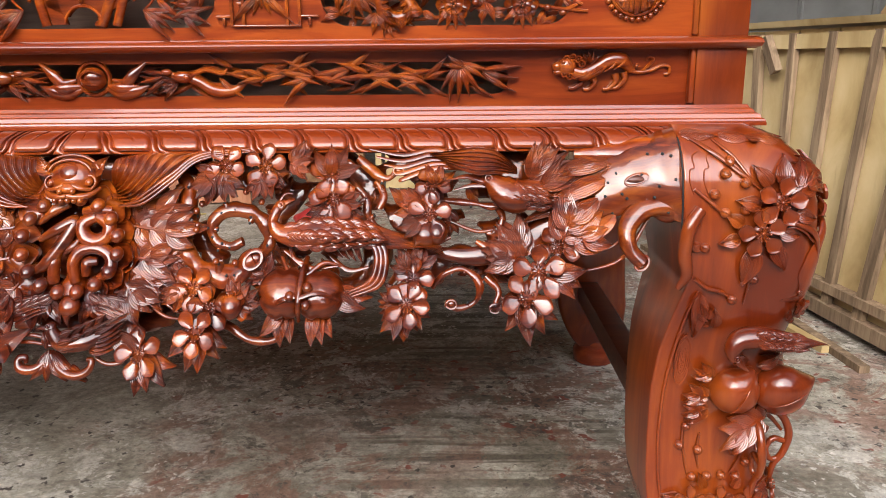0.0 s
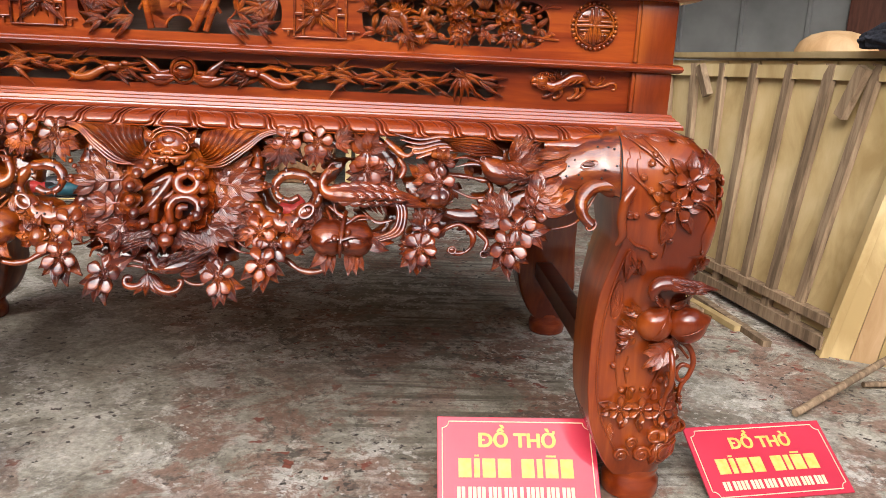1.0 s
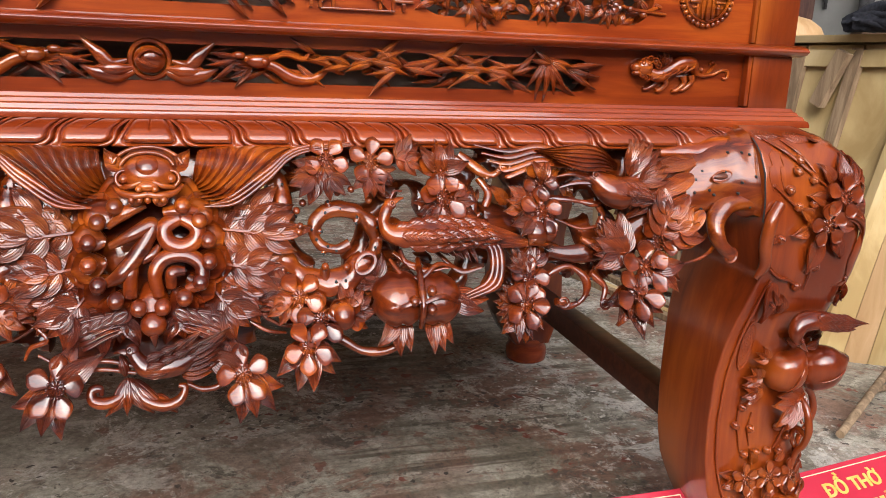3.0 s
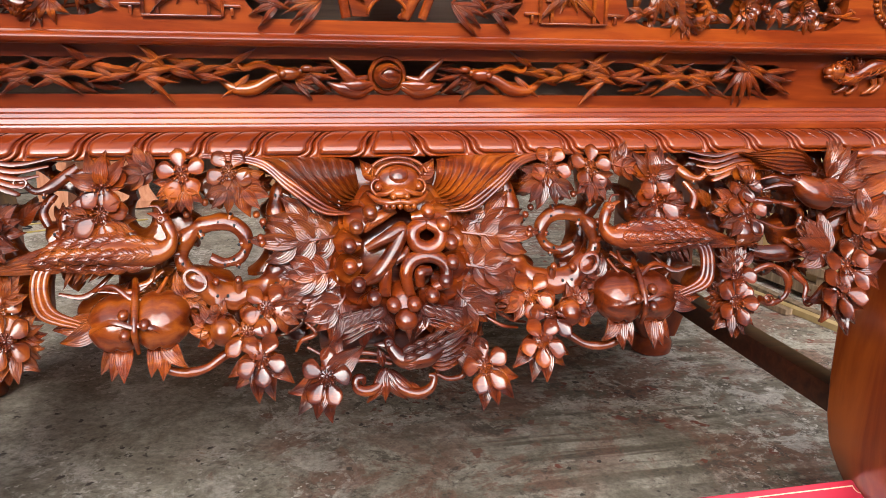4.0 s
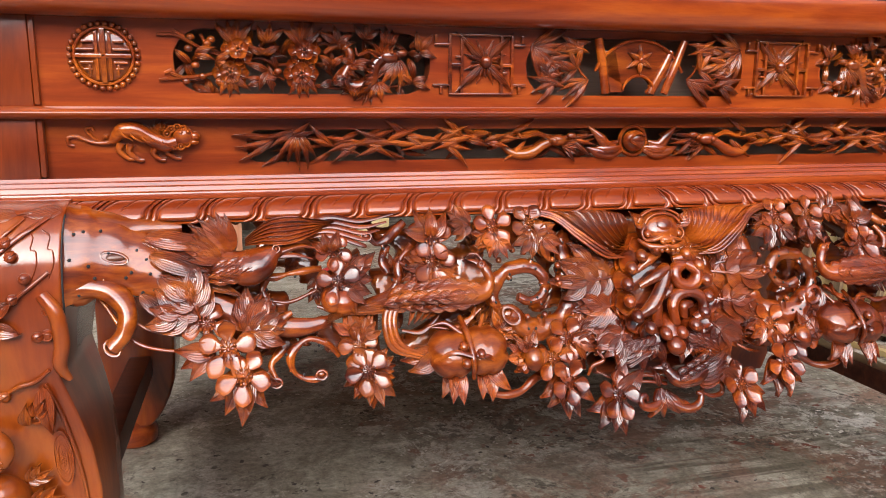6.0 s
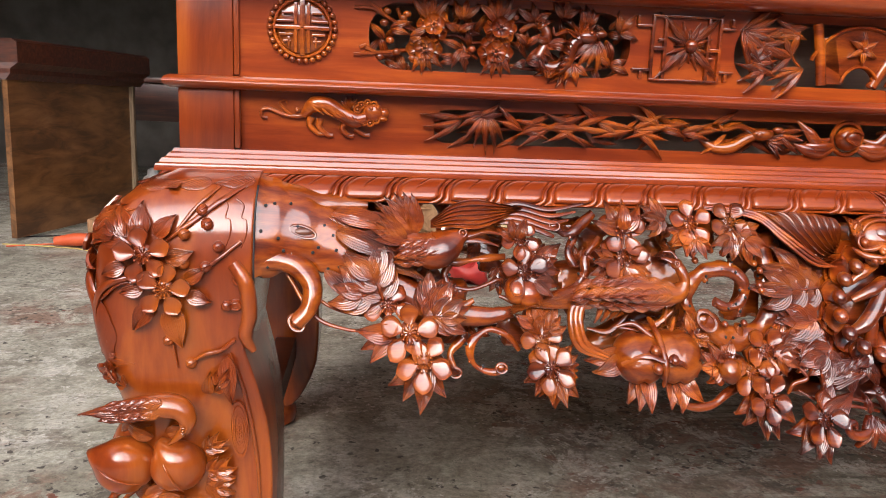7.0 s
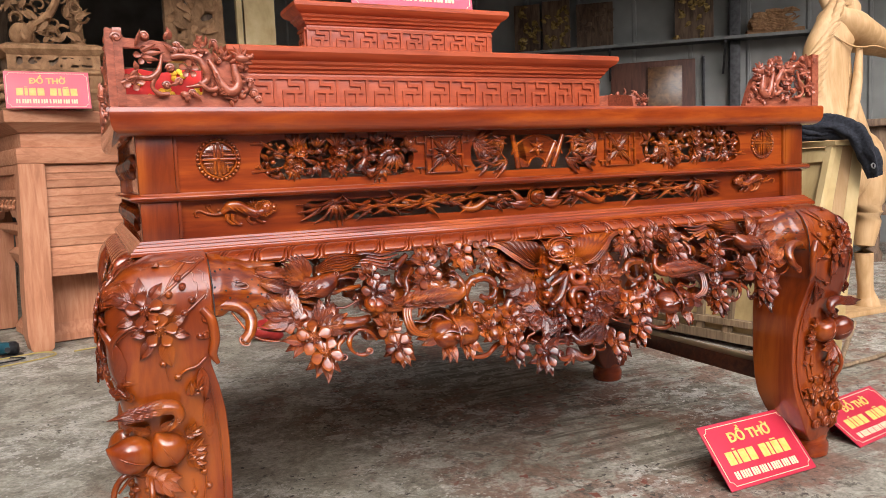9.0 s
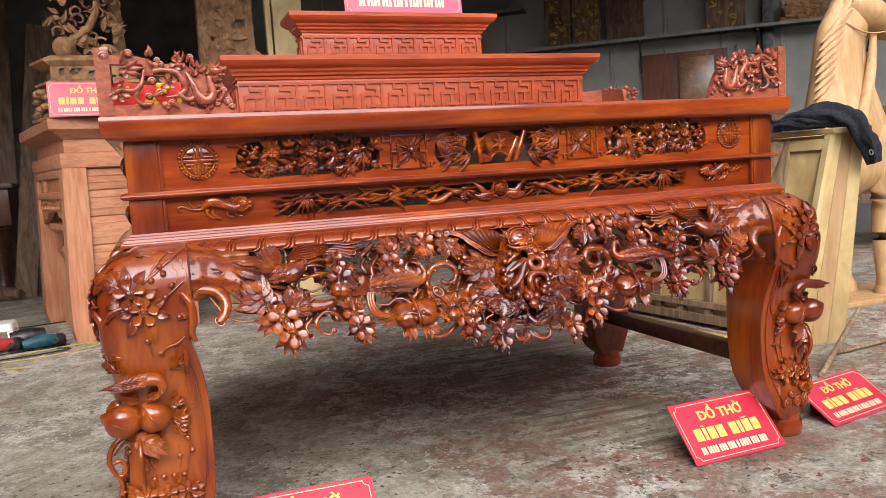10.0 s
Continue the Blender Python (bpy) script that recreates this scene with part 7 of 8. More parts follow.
        for u, v, a in ((88, 40, 20), (88, 34, -10), (90, 26, -40), (86, 46, 60), (72, 14, 200), (76, 10, 250)):
            cv("mane", leaf(at_uv(u, v), a, 0.024, 0.009, 0.005, lift=0.006, bend=40, n=9, m=5, cup=0.0, ridge=0.003))
    return e


for sx in (-1, 1):
    for back in (False, True):
        bracket(sx, back)

# ---- acrylic signs ----
def words(text, size, weight):
    """Lettering in the built-in face as verts and faces, centred, in (x, z)."""
    cu = bpy.data.curves.new("lettering", 'FONT')
    cu.body = text
    cu.size = size
    cu.offset = weight
    cu.extrude = 0.0006
    cu.align_x = 'CENTER'
    cu.resolution_u = 3
    ob = new("lettering", cu)
    me = bpy.data.meshes.new_from_object(ob.evaluated_get(bpy.context.evaluated_depsgraph_get()))
    v = [tuple(q.co) for q in me.vertices]
    f = [tuple(p.vertices) for p in me.polygons]
    bpy.data.objects.remove(ob)
    return v, f


def sign(matrix, w, hgt, board, label, easel=True, group="shop signs"):
    """A board with a notched border line; x across, y up the board, z out of its face."""
    e = new("sign")
    e.matrix_basis = matrix
    tagged(e, label, "sign", group)

    def p(name, vf, material):
        ob = part(name, vf, material, smooth=False)
        ob.parent = e
        return ob
    p("board", box(-w / 2, w / 2, 0, hgt, -0.003, 0.003, 0.0015), board)
    m, nk, t = 0.012, 0.016, 0.0011
    X, Z = w / 2 - m, hgt - m
    for x0, x1, z0, z1 in ((-X + nk, X - nk, m - t, m + t), (-X + nk, X - nk, Z - t, Z + t), (-X - t, -X + t, m + nk, Z - nk), (X - t, X + t, m + nk, Z - nk)):
        p("border_line", box(x0, x1, z0, z1, 0.0028, 0.0040, 0), line_pale)
    for sx in (-1, 1):
        for z0, sz in ((m, 1), (Z, -1)):
            arc = [(sx * (X - nk * math.cos(q)), z0 + sz * nk * math.sin(q), 0.0034) for q in np.linspace(0, math.pi / 2, 7)]
            p("border_line", tube(arc, [t, t], 4, 8), line_pale)
    v, f = words("D\u1ed2 TH\u1edc", 0.215 * hgt, 0.0015 * hgt)
    bold = []
    for k in range(7):
        dx, dy = (0.0, 0.0) if k == 0 else (0.007 * hgt * math.cos(k * 1.047), 0.004 * hgt * math.sin(k * 1.047))
        bold.append(([(x * 1.03 + dx, y + dy + 0.670 * hgt, z + 0.0036 + 0.00012 * k) for x, y, z in v], f))
    p("lettering", join(*bold), letter_yellow)
    left = min(x for x, y, z in v)
    p("lettering", box(left - 0.010 * w, left + 0.030 * w, 0.735 * hgt, 0.755 * hgt, 0.0030, 0.0044, 0), letter_yellow)
    # the second line and the number line as plain bars
    lw, gap, x = 0.080 * w, 0.016 * w, -0.37 * w
    for k in range(8):
        if k == 4:
            x += 0.05 * w
        width = lw * (0.45 if k in (1, 5) else 1.0)
        p("bar", box(x, x + width, 0.345 * hgt, 0.545 * hgt, 0.0028, 0.0042, 0.0004), letter_yellow)
        if k in (1, 6):
            p("bar", box(x + 0.1 * width, x + 0.9 * width, 0.565 * hgt, 0.585 * hgt, 0.0028, 0.0042, 0.0004), letter_yellow)
        x += width + gap
    x = -0.38 * w
    for k, n in enumerate((2, 4, 3, 3, 1, 4, 3, 3)):
        for i in range(n):
            wd = 0.0205 * w
            p("bar", box(x, x + wd, 0.135 * hgt, 0.25 * hgt, 0.0028, 0.0042, 0.0004), line_pale)
            x += wd + 0.0075 * w
        x += 0.012 * w
    if easel:
        leg_v = [(-w * 0.3, hgt * 0.98, -0.003), (w * 0.3, hgt * 0.98, -0.003), (w * 0.3, hgt * 0.55, -0.003 - hgt * 0.48), (-w * 0.3, hgt * 0.55, -0.003 - hgt * 0.48)]
        p("backrest", (leg_v + [(a, b - 0.003, c - 0.002) for a, b, c in leg_v], [(0, 1, 2, 3), (7, 6, 5, 4), (0, 4, 5, 1), (1, 5, 6, 2), (2, 6, 7, 3), (3, 7, 4, 0)]), board)
    return e


def board_pose(bl, br, tl):
    """The pose of a board from three of its corners."""
    a, b, c = Vector(bl), Vector(br), Vector(tl)
    ux = (b - a).normalized()
    up = (c - a) - (c - a).dot(ux) * ux
    up.normalize()
    out = ux.cross(up)
    m = Matrix((ux, up, out)).transposed().to_4x4()
    m.translation = (a + b) / 2 + 0.004 * out
    return m


sign(board_pose((0.584, -0.150, 0.0), (0.970, -0.146, 0.0), (0.582, 0.0, 0.162)), 0.385, 0.222, sign_red, "red acrylic shop sign with yellow lettering on the floor")
sign(board_pose((1.245, -0.106, 0.0), (1.640, -0.045, 0.0), (1.235, 0.065, 0.110)), 0.395, 0.205, sign_red, "red acrylic shop sign with yellow lettering tilted beside a leg")
sign(board_pose((-0.885, -0.185, 0.0), (-0.505, -0.205, 0.0), (-0.875, -0.035, 0.155)), 0.385, 0.222, sign_red, "red acrylic shop sign with yellow lettering on the floor")
sign(board_pose((-1.640, -0.145, 0.0), (-1.245, -0.186, 0.0), (-1.630, 0.035, 0.110)), 0.395, 0.205, sign_red, "red acrylic shop sign with yellow lettering tilted beside a leg")
cloth = thing("altar_cloth", (-0.96, 0.06, 1.2135), "folded bright red cloth with yellow flower print on the tabletop", "cloth")
P = np.zeros((9, 17, 3))
for i in range(9):
    for j in range(17):
        P[i, j] = (-1.085 + 0.0165 * j, 0.045 + 0.004 * i + 0.006 * math.sin(j * 1.1 + i * 0.3), 1.2145 + 0.0118 * i + 0.004 * math.sin(j * 0.8))
v, f = slab(P, 0.0)
part("fabric", ([(x, y + (0.012 if k >= len(v) // 2 else 0), z) for k, (x, y, z) in enumerate(v)], f), cloth_red, cloth)
for x, z, r in ((-1.045, 1.285, 0.016), (-0.985, 1.250, 0.020), (-0.955, 1.295, 0.018), (-0.905, 1.262, 0.020), (-0.870, 1.298, 0.014), (-1.025, 1.238, 0.014), (-0.850, 1.245, 0.014)):
    fl = join(*[ball((0.62 * r * math.cos(1.257 * k), 0.62 * r * math.sin(1.257 * k), 0), (r * 0.42, r * 0.42, 0.003), 8, 4) for k in range(5)])
    part("print", ([(x + a, 0.036 + 0.33 * (z - 1.2145 + b) - c, z + b) for a, b, c in fl[0]], fl[1]), cloth_gold, cloth)
sign(board_pose((-0.20, 0.975, 1.6825), (0.32, 0.975, 1.6825), (-0.20, 1.01, 1.956)), 0.52, 0.28, sign_pink, "pinkish red shop sign on the upper stand")
sign(board_pose((-1.576, 3.43, 1.5300), (-1.106, 3.46, 1.5300), (-1.582, 3.48, 1.75)), 0.470, 0.235, sign_pink, "faded pink shop sign on the unfinished table", easel=False)

# ---- crate with the coat, and the wooden horse ----
def quad_at(a, b, c, d, u, v):
    """A point on the slanting panel a-b (bottom) c-d (top)."""
    lo, hi = Vector(a).lerp(Vector(b), u), Vector(c).lerp(Vector(d), u)
    return lo.lerp(hi, v)


def bar_between(p, q, across, w, t):
    """A squared bar from p to q; across is its broad direction."""
    p, q, ax = Vector(p), Vector(q), Vector(across).normalized()
    d = (q - p).normalized()
    n = d.cross(ax).normalized()
    ax = n.cross(d).normalized()
    rings = []
    for c in (p, q):
        rings.append([c + ax * (sx * w / 2) + n * (sy * t / 2) for sx, sy in ((-1, -1), (1, -1), (1, 1), (-1, 1))])
    return loft([[tuple(x) for x in r] for r in rings])


A, B, C, D = (2.09, 0.91, 0.03), (1.92, 2.25, 0.03), (2.245, 0.80, 1.085), (1.85, 2.25, 1.075)
crate = thing("crate", (2.2, 1.5, 0), "large yellow plywood crate with grey-brown battens and a plank top", "crate")
nrm = (Vector(B) - Vector(A)).cross(Vector(C) - Vector(A)).normalized()
if nrm.x > 0:
    nrm = -nrm
PANELS = 7
for i in range(PANELS):
    u0, u1 = i / PANELS + 0.003, (i + 1) / PANELS - 0.003
    q = [quad_at(A, B, C, D, u, v) for u, v in ((u0, 0), (u1, 0), (u1, 1), (u0, 1))]
    part("panel", loft([[tuple(p) for p in q], [tuple(p - nrm * 0.012) for p in q]]), ply, crate, smooth=False)
    u = (i + 1) / PANELS
    part("batten", bar_between(quad_at(A, B, C, D, u - 0.006 * (i % 3), 0.02) + nrm * 0.018, quad_at(A, B, C, D, u, 0.985) + nrm * 0.018, Vector(B) - Vector(A), 0.044 + 0.008 * (i % 2), 0.024), batten, crate, smooth=False)
for v, w in ((0.02, 0.05), (0.10, 0.035)):
    part("rail", bar_between(quad_at(A, B, C, D, -0.01, v) + nrm * 0.02, quad_at(A, B, C, D, 1, v) + nrm * 0.02, (0, 0, 1), w, 0.045), batten, crate, smooth=False)
part("rail", bar_between(quad_at(A, B, C, D, -0.01, 0.955) + nrm * 0.014, quad_at(A, B, C, D, 1, 0.955) + nrm * 0.014, (0, 0, 1), 0.055, 0.026), ply, crate, smooth=False)
part("strut", bar_between(quad_at(A, B, C, D, 0.16, 0.97) + nrm * 0.05, quad_at(A, B, C, D, 0.20, 0.80) + nrm * 0.035, Vector(B) - Vector(A), 0.05, 0.03), batten, crate, smooth=False)
part("strut", bar_between(quad_at(A, B, C, D, 0.80, 0.97) + nrm * 0.05, quad_at(A, B, C, D, 0.76, 0.84) + nrm * 0.035, Vector(B) - Vector(A), 0.05, 0.03), batten, crate, smooth=False)
# end boards, one leaning a little out
ea, eb, ec, ed = Vector((2.085, 0.905, 0.0)), Vector((2.31, 0.78, 0.0)), Vector((2.248, 0.795, 1.090)), Vector((2.40, 0.73, 1.090))
for k in range(3):
    q = [quad_at(ea, eb, ec, ed, u, v) for u, v in ((k / 3 + 0.004, 0), ((k + 1) / 3 - 0.004, 0), ((k + 1) / 3 - 0.004, 1), (k / 3 + 0.004, 1))]
    part("board", loft([[tuple(p) for p in q], [tuple(p + Vector((0.01, 0.02, 0))) for p in q]]), (ply, horse_wood, ply)[k], crate, smooth=False)
part("post", bar_between(ea + Vector((-0.012, -0.006, 0)), ec + Vector((-0.012, -0.006, 0.01)), (1, 0, 0), 0.035, 0.035), ply, crate, smooth=False)
part("side_board", loft([[(2.31, 0.79, 0.0), (2.50, 2.3, 0.0), (2.52, 2.3, 1.08), (2.40, 0.74, 1.08)], [(2.29, 0.80, 0.0), (2.48, 2.3, 0.0), (2.50, 2.3, 1.08), (2.38, 0.75, 1.08)]]), ply, crate, smooth=False)
part("plank_top", loft([[(2.22, 0.755, 1.092), (2.42, 0.715, 1.092), (2.54, 2.32, 1.088), (1.80, 2.32, 1.088)], [(2.21, 0.75, 1.116), (2.425, 0.71, 1.116), (2.545, 2.325, 1.112), (1.79, 2.325, 1.112)]]), ply, crate, smooth=False)


def bundle(points, radii, flat):
    """A crumpled cloth bundle along a curve, creased across and along."""
    n, seg = 70, 36
    P = spline(points, n)
    R = np.interp(np.linspace(0, 1, n), np.linspace(0, 1, len(radii)), radii)
    T = np.gradient(P, axis=0)
    T /= np.linalg.norm(T, axis=1)[:, None]
    rings = []
    for i in range(n):
        a = np.cross(T[i], (0.0, 0.0, 1.0))
        a /= np.linalg.norm(a)
        b = np.cross(a, T[i])
        row = []
        for k in range(seg):
            q = 2 * math.pi * k / seg
            d = math.cos(q) * a + flat * math.sin(q) * b
            w = P[i] + R[i] * d
            fold = 0.30 * noise.noise((w[0] * 9, w[1] * 9, w[2] * 9)) + 0.16 * math.sin(q * 5 + i * 0.22 + 2 * noise.noise((i * 0.1, q, 0))) + 0.12 * noise.noise((w[0] * 26, w[1] * 26, w[2] * 26))
            w = P[i] + R[i] * (1 + fold) * d
            if w[1] > 0.70 and w[2] < 1.119:
                w = np.array((w[0], w[1], 1.119))
            row.append(tuple(w))
        rings.append(row)
    return loft(rings)


coat = thing("coat", (2.4, 0.95, 1.112), "black crumpled cloth coat thrown over the crate", "coat")
part("cloth", bundle([(2.08, 1.00, 1.14), (2.12, 0.94, 1.16), (2.17, 0.87, 1.17), (2.24, 0.79, 1.18), (2.30, 0.715, 1.13), (2.34, 0.675, 1.04), (2.37, 0.655, 0.93)], [0.03, 0.060, 0.070, 0.080, 0.080, 0.075, 0.040], 0.75), cloth_black, coat, angle=80)
part("sleeve", bundle([(2.08, 0.96, 1.15), (2.15, 0.86, 1.16), (2.22, 0.77, 1.17)], [0.035, 0.050, 0.03], 0.8), cloth_black, coat, angle=80)
part("zip_puller", moved(ring((0.0, 0.0), 0.012, 0.003, 0.0, 12), Matrix.Translation((2.295, 0.605, 0.985)) @ Matrix.Rotation(radians(80), 4, 'X')), zinc, coat)
tagged(part("wooden_bowl", lathe([(0.17, 0.0), (0.168, 0.02), (0.15, 0.055), (0.11, 0.085), (0.05, 0.102), (0.01, 0.105)], (2.36, 1.65, 1.1165), 28), horse_wood), "pale turned wooden bowl upside down on the crate", "bowl")


def horse():
    """A carved standing horse, in one mesh."""
    out = []
    X, Y = 3.22, 1.60
    rings = []
    P = spline([(X + 0.06, Y, 0.92), (X + 0.06, Y, 1.10), (X + 0.03, Y, 1.25), (X + 0.005, Y, 1.42), (X, Y, 1.57), (X + 0.02, Y, 1.72), (X + 0.10, Y, 1.86), (X + 0.20, Y, 2.04)], 34)
    wide = (0.36, 0.33, 0.275, 0.212, 0.188, 0.175, 0.165, 0.11)
    deep = (0.19, 0.175, 0.15, 0.120, 0.105, 0.098, 0.090, 0.06)
    for i, p in enumerate(P):
        w, d = np.interp(i / 33 * 7, range(8), wide), np.interp(i / 33 * 7, range(8), deep)
        rings.append([(p[0] + w * math.cos(q), p[1] + d * math.sin(q) * (1 - 0.10 * math.cos(q) + 0.05 * math.sin(3 * q)), p[2] - 0.05 * math.cos(q)) for q in np.linspace(0, 2 * math.pi, 32, endpoint=False)])
    out.append(loft(rings))
    # the two cords of the throat
    out.append(tube([(X + 0.20, Y - 0.085, 1.73), (X + 0.13, Y - 0.125, 1.50), (X + 0.02, Y - 0.165, 1.26), (X - 0.05, Y - 0.19, 1.10)], [0.02, 0.032, 0.040, 0.05], 10, 20))
    out.append(tube([(X + 0.150, Y - 0.03, 1.72), (X + 0.150, Y - 0.05, 1.50), (X + 0.215, Y - 0.06, 1.28), (X + 0.28, Y - 0.06, 1.10)], [0.02, 0.034, 0.050, 0.07], 10, 20))
    first = len(out)
    out.append(tube([(X + 0.10, Y, 2.02), (X + 0.24, Y, 1.95), (X + 0.42, Y, 1.89), (X + 0.60, Y, 1.85), (X + 0.76, Y, 1.82), (X + 0.84, Y, 1.81)], [0.10, 0.165, 0.145, 0.11, 0.09, 0.055], 20, 28, 0.70))
    out.append(ball((X + 0.15, Y, 1.865), (0.135, 0.105, 0.115), 20, 12))
    for s in (-1, 1):
        eye = (X + 0.375, Y + s * 0.103, 1.955)
        out.append(ball(eye, (0.028, 0.014, 0.017), 12, 8))
        for dz, r in ((0.014, 0.006), (-0.015, 0.005)):
            out.append(tube([(eye[0] - 0.045, eye[1] - s * 0.006, eye[2] - 0.004), (eye[0], eye[1] + s * 0.006, eye[2] + dz), (eye[0] + 0.05, eye[1] - s * 0.010, eye[2] - 0.010)], [0.002, r, 0.002], 6, 12))
        out.append(ball((X + 0.79, Y + s * 0.055, 1.84), (0.02, 0.012, 0.016), 8, 6))
        out.append(tube([(X + 0.17, Y + s * 0.06, 2.08), (X + 0.15, Y + s * 0.09, 2.18), (X + 0.19, Y + s * 0.08, 2.26)], [0.04, 0.034, 0.004], 8, 10))
        out.append(tube([(X + 0.02, Y + s * 0.098, 1.87), (X + 0.12, Y + s * 0.118, 1.815), (X + 0.24, Y + s * 0.118, 1.800), (X + 0.40, Y + s * 0.105, 1.815), (X + 0.62, Y + s * 0.08, 1.79)], [0.004, 0.006, 0.006, 0.006, 0.003], 6, 20))
    out[first:] = [moved(vf, Matrix.Translation((-0.07, 0, -0.075))) for vf in out[first:]]
    # combed mane in overlapping flame locks
    for k in range(17):
        z = 1.22 + 0.050 * k
        xl = float(np.interp(z, (1.10, 1.41, 1.575, 1.724, 1.822, 2.025), (X - 0.25, X - 0.205, X - 0.19, X - 0.150, X - 0.06, X + 0.06)))
        reach = 0.055 if k < 14 else 0.03
        out.append(tube([(xl + 0.11, Y - 0.070, z + 0.070), (xl + 0.055, Y - 0.060, z + 0.045), (xl + 0.005, Y - 0.05, z + 0.0), (xl - reach, Y - 0.04, z - 0.045)], [0.010, 0.026, 0.024, 0.003], 8, 14))
        for j in range(3):
            out.append(tube([(xl + 0.115, Y - 0.088 + 0.004 * j, z + 0.072 - 0.016 * j), (xl + 0.055, Y - 0.090 + 0.006 * j, z + 0.044 - 0.016 * j), (xl + 0.0, Y - 0.074 + 0.006 * j, z + 0.004 - 0.012 * j)], [0.0025, 0.0045, 0.002], 5, 10))
    out.append(loft([[(x, Y + w * math.cos(q), zc + hh * math.sin(q)) for q in np.linspace(0, 2 * math.pi, 20, endpoint=False)] for x, w, zc, hh in ((X - 0.56, 0.06, 0.93, 0.10), (X - 0.52, 0.17, 0.92, 0.20), (X - 0.40, 0.20, 0.91, 0.225), (X - 0.20, 0.20, 0.91, 0.225), (X + 0.06, 0.21, 0.93, 0.25), (X + 0.34, 0.19, 0.98, 0.22), (X + 0.45, 0.10, 1.02, 0.14))]))
    for x, y in ((X - 0.44, Y - 0.11), (X - 0.40, Y + 0.12), (X + 0.26, Y - 0.11), (X + 0.16, Y + 0.12)):
        out.append(tube([(x, y, 0.92), (x + 0.01, y, 0.62), (x - 0.02, y, 0.42), (x, y, 0.16), (x + 0.02, y, 0.07)], [0.125, 0.085, 0.06, 0.048, 0.065], 14, 20))
        out.append(lathe([(0.08, 0.03), (0.075, 0.06), (0.06, 0.10)], (x + 0.02, y, 0.0), 14))
    out.append(box(X - 0.62, X + 0.55, Y - 0.23, Y + 0.23, 0.0, 0.035, 0.006))
    return join(*out)


tagged(part("horse_statue", horse(), horse_wood, angle=60), "pale carved wooden horse statue with a combed mane", "statue")

sticks = (((1.69, 0.36, 0.022), (2.44, 0.80, 0.16), 0.012), ((2.05, 0.60, 0.018), (2.62, 0.66, 0.018), 0.010))
for k, (p, q, r) in enumerate(sticks):
    tagged(part("wooden_stick", tube([p, Vector(p).lerp(Vector(q), 0.5), q], [r, r * 1.05, r * 0.95], 10, 8), batten), "bare wooden stick on the concrete by the crate", "stick", "loose sticks")
for k, (x0, y0, x1, y1) in enumerate(((1.90, 0.98, 1.80, 2.4), (1.86, 1.15, 1.66, 2.3), (1.78, 1.35, 1.60, 2.6))):
    tagged(part("wooden_lath", bar_between((x0, y0, 0.013 + 0.001 * k), (x1, y1, 0.013), (1, 0, 0), 0.035, 0.024), (batten, ply, batten)[k], smooth=False), "rough wooden lath lying on the floor by the crate", "lath", "loose laths")

# ---- unfinished table with the carved shrine, behind ----
back_table = thing("unfinished_altar_table", (-1.2, 3.5, 0), "bare pinkish unfinished wooden altar table", "altar table")
TURN = pose(-1.55, 3.53, 0, 0, 0, 15) @ Matrix.Scale(1.10, 4)  # its own front and side directions
BACK = Matrix.Translation((-1.55, 3.53, 0)) @ Matrix.Scale(1.10, 4) @ Matrix.Translation((1.50, -2.99, 0))


def bt(name, vf, material=None, angle=35, smooth=True):
    return part(name, moved(vf, TURN), material or pale_wood, back_table, angle=angle, smooth=smooth)


bt("tabletop", ledge([(0.0, 1.270), (0.010, 1.282), (0.030, 1.292), (0.055, 1.310), (0.075, 1.322), (0.078, 1.338), (0.078, 1.384), (0.070, 1.390)], 0.02, 0.74, 0.02, 1.10), angle=25)
bt("frieze", box(0.03, 0.72, 0.035, 1.08, 1.175, 1.275, 0.004))
bt("shoulder", box(-0.01, 0.76, -0.01, 1.12, 1.085, 1.185, 0.03))
for k, v0 in enumerate((0.0, 1.0)):
    bt("leg", loft([[(x0, v0 - o, z), (x1, v0 - o, z), (x1, v0 + 0.11 + o, z), (x0, v0 + 0.11 + o, z)] for z, x0, x1, o in ((0.0, 0.0, 0.085, -0.01), (0.02, -0.02, 0.10, 0.0), (0.10, -0.035, 0.105, 0.006), (0.35, -0.030, 0.115, 0.004), (0.7, -0.012, 0.128, 0.0), (0.95, -0.004, 0.135, 0.0), (1.09, 0.0, 0.135, 0.0))]), pale_up, 40)
bt("leg", box(0.62, 0.75, 0.0, 0.11, 0.0, 1.09, 0.02), pale_up)
for z0, z1, y in ((0.949, 1.080, 0.030), (0.785, 0.946, 0.027), (0.605, 0.782, 0.030), (0.43, 0.602, 0.032)):
    bt("front_board", box(0.125, 0.64, y, y + 0.05, z0, z1, 0.008))
    bt("groove_strip", box(0.135, 0.63, y - 0.006, y + 0.01, z0 + 0.045, z0 + 0.055, 0.002))
    bt("groove_strip", box(0.135, 0.63, y - 0.006, y + 0.01, z1 - 0.045, z1 - 0.038, 0.002))
bt("front_panel", box(0.12, 0.64, 0.062, 0.085, 0.43, 1.085, 0.002))
bt("side_rail", box(0.0, 0.06, 0.11, 1.0, 1.035, 1.09, 0.008))
bt("side_rail", box(-0.005, 0.06, 0.11, 1.0, 0.905, 0.950, 0.010))
bt("side_stile", box(0.0, 0.05, 0.74, 0.80, 0.94, 1.045, 0.006))
for v0, v1 in ((0.12, 0.74), (0.80, 1.0)):
    bt("side_panel", box(0.022, 0.05, v0, v1, 0.945, 1.04, 0.004))
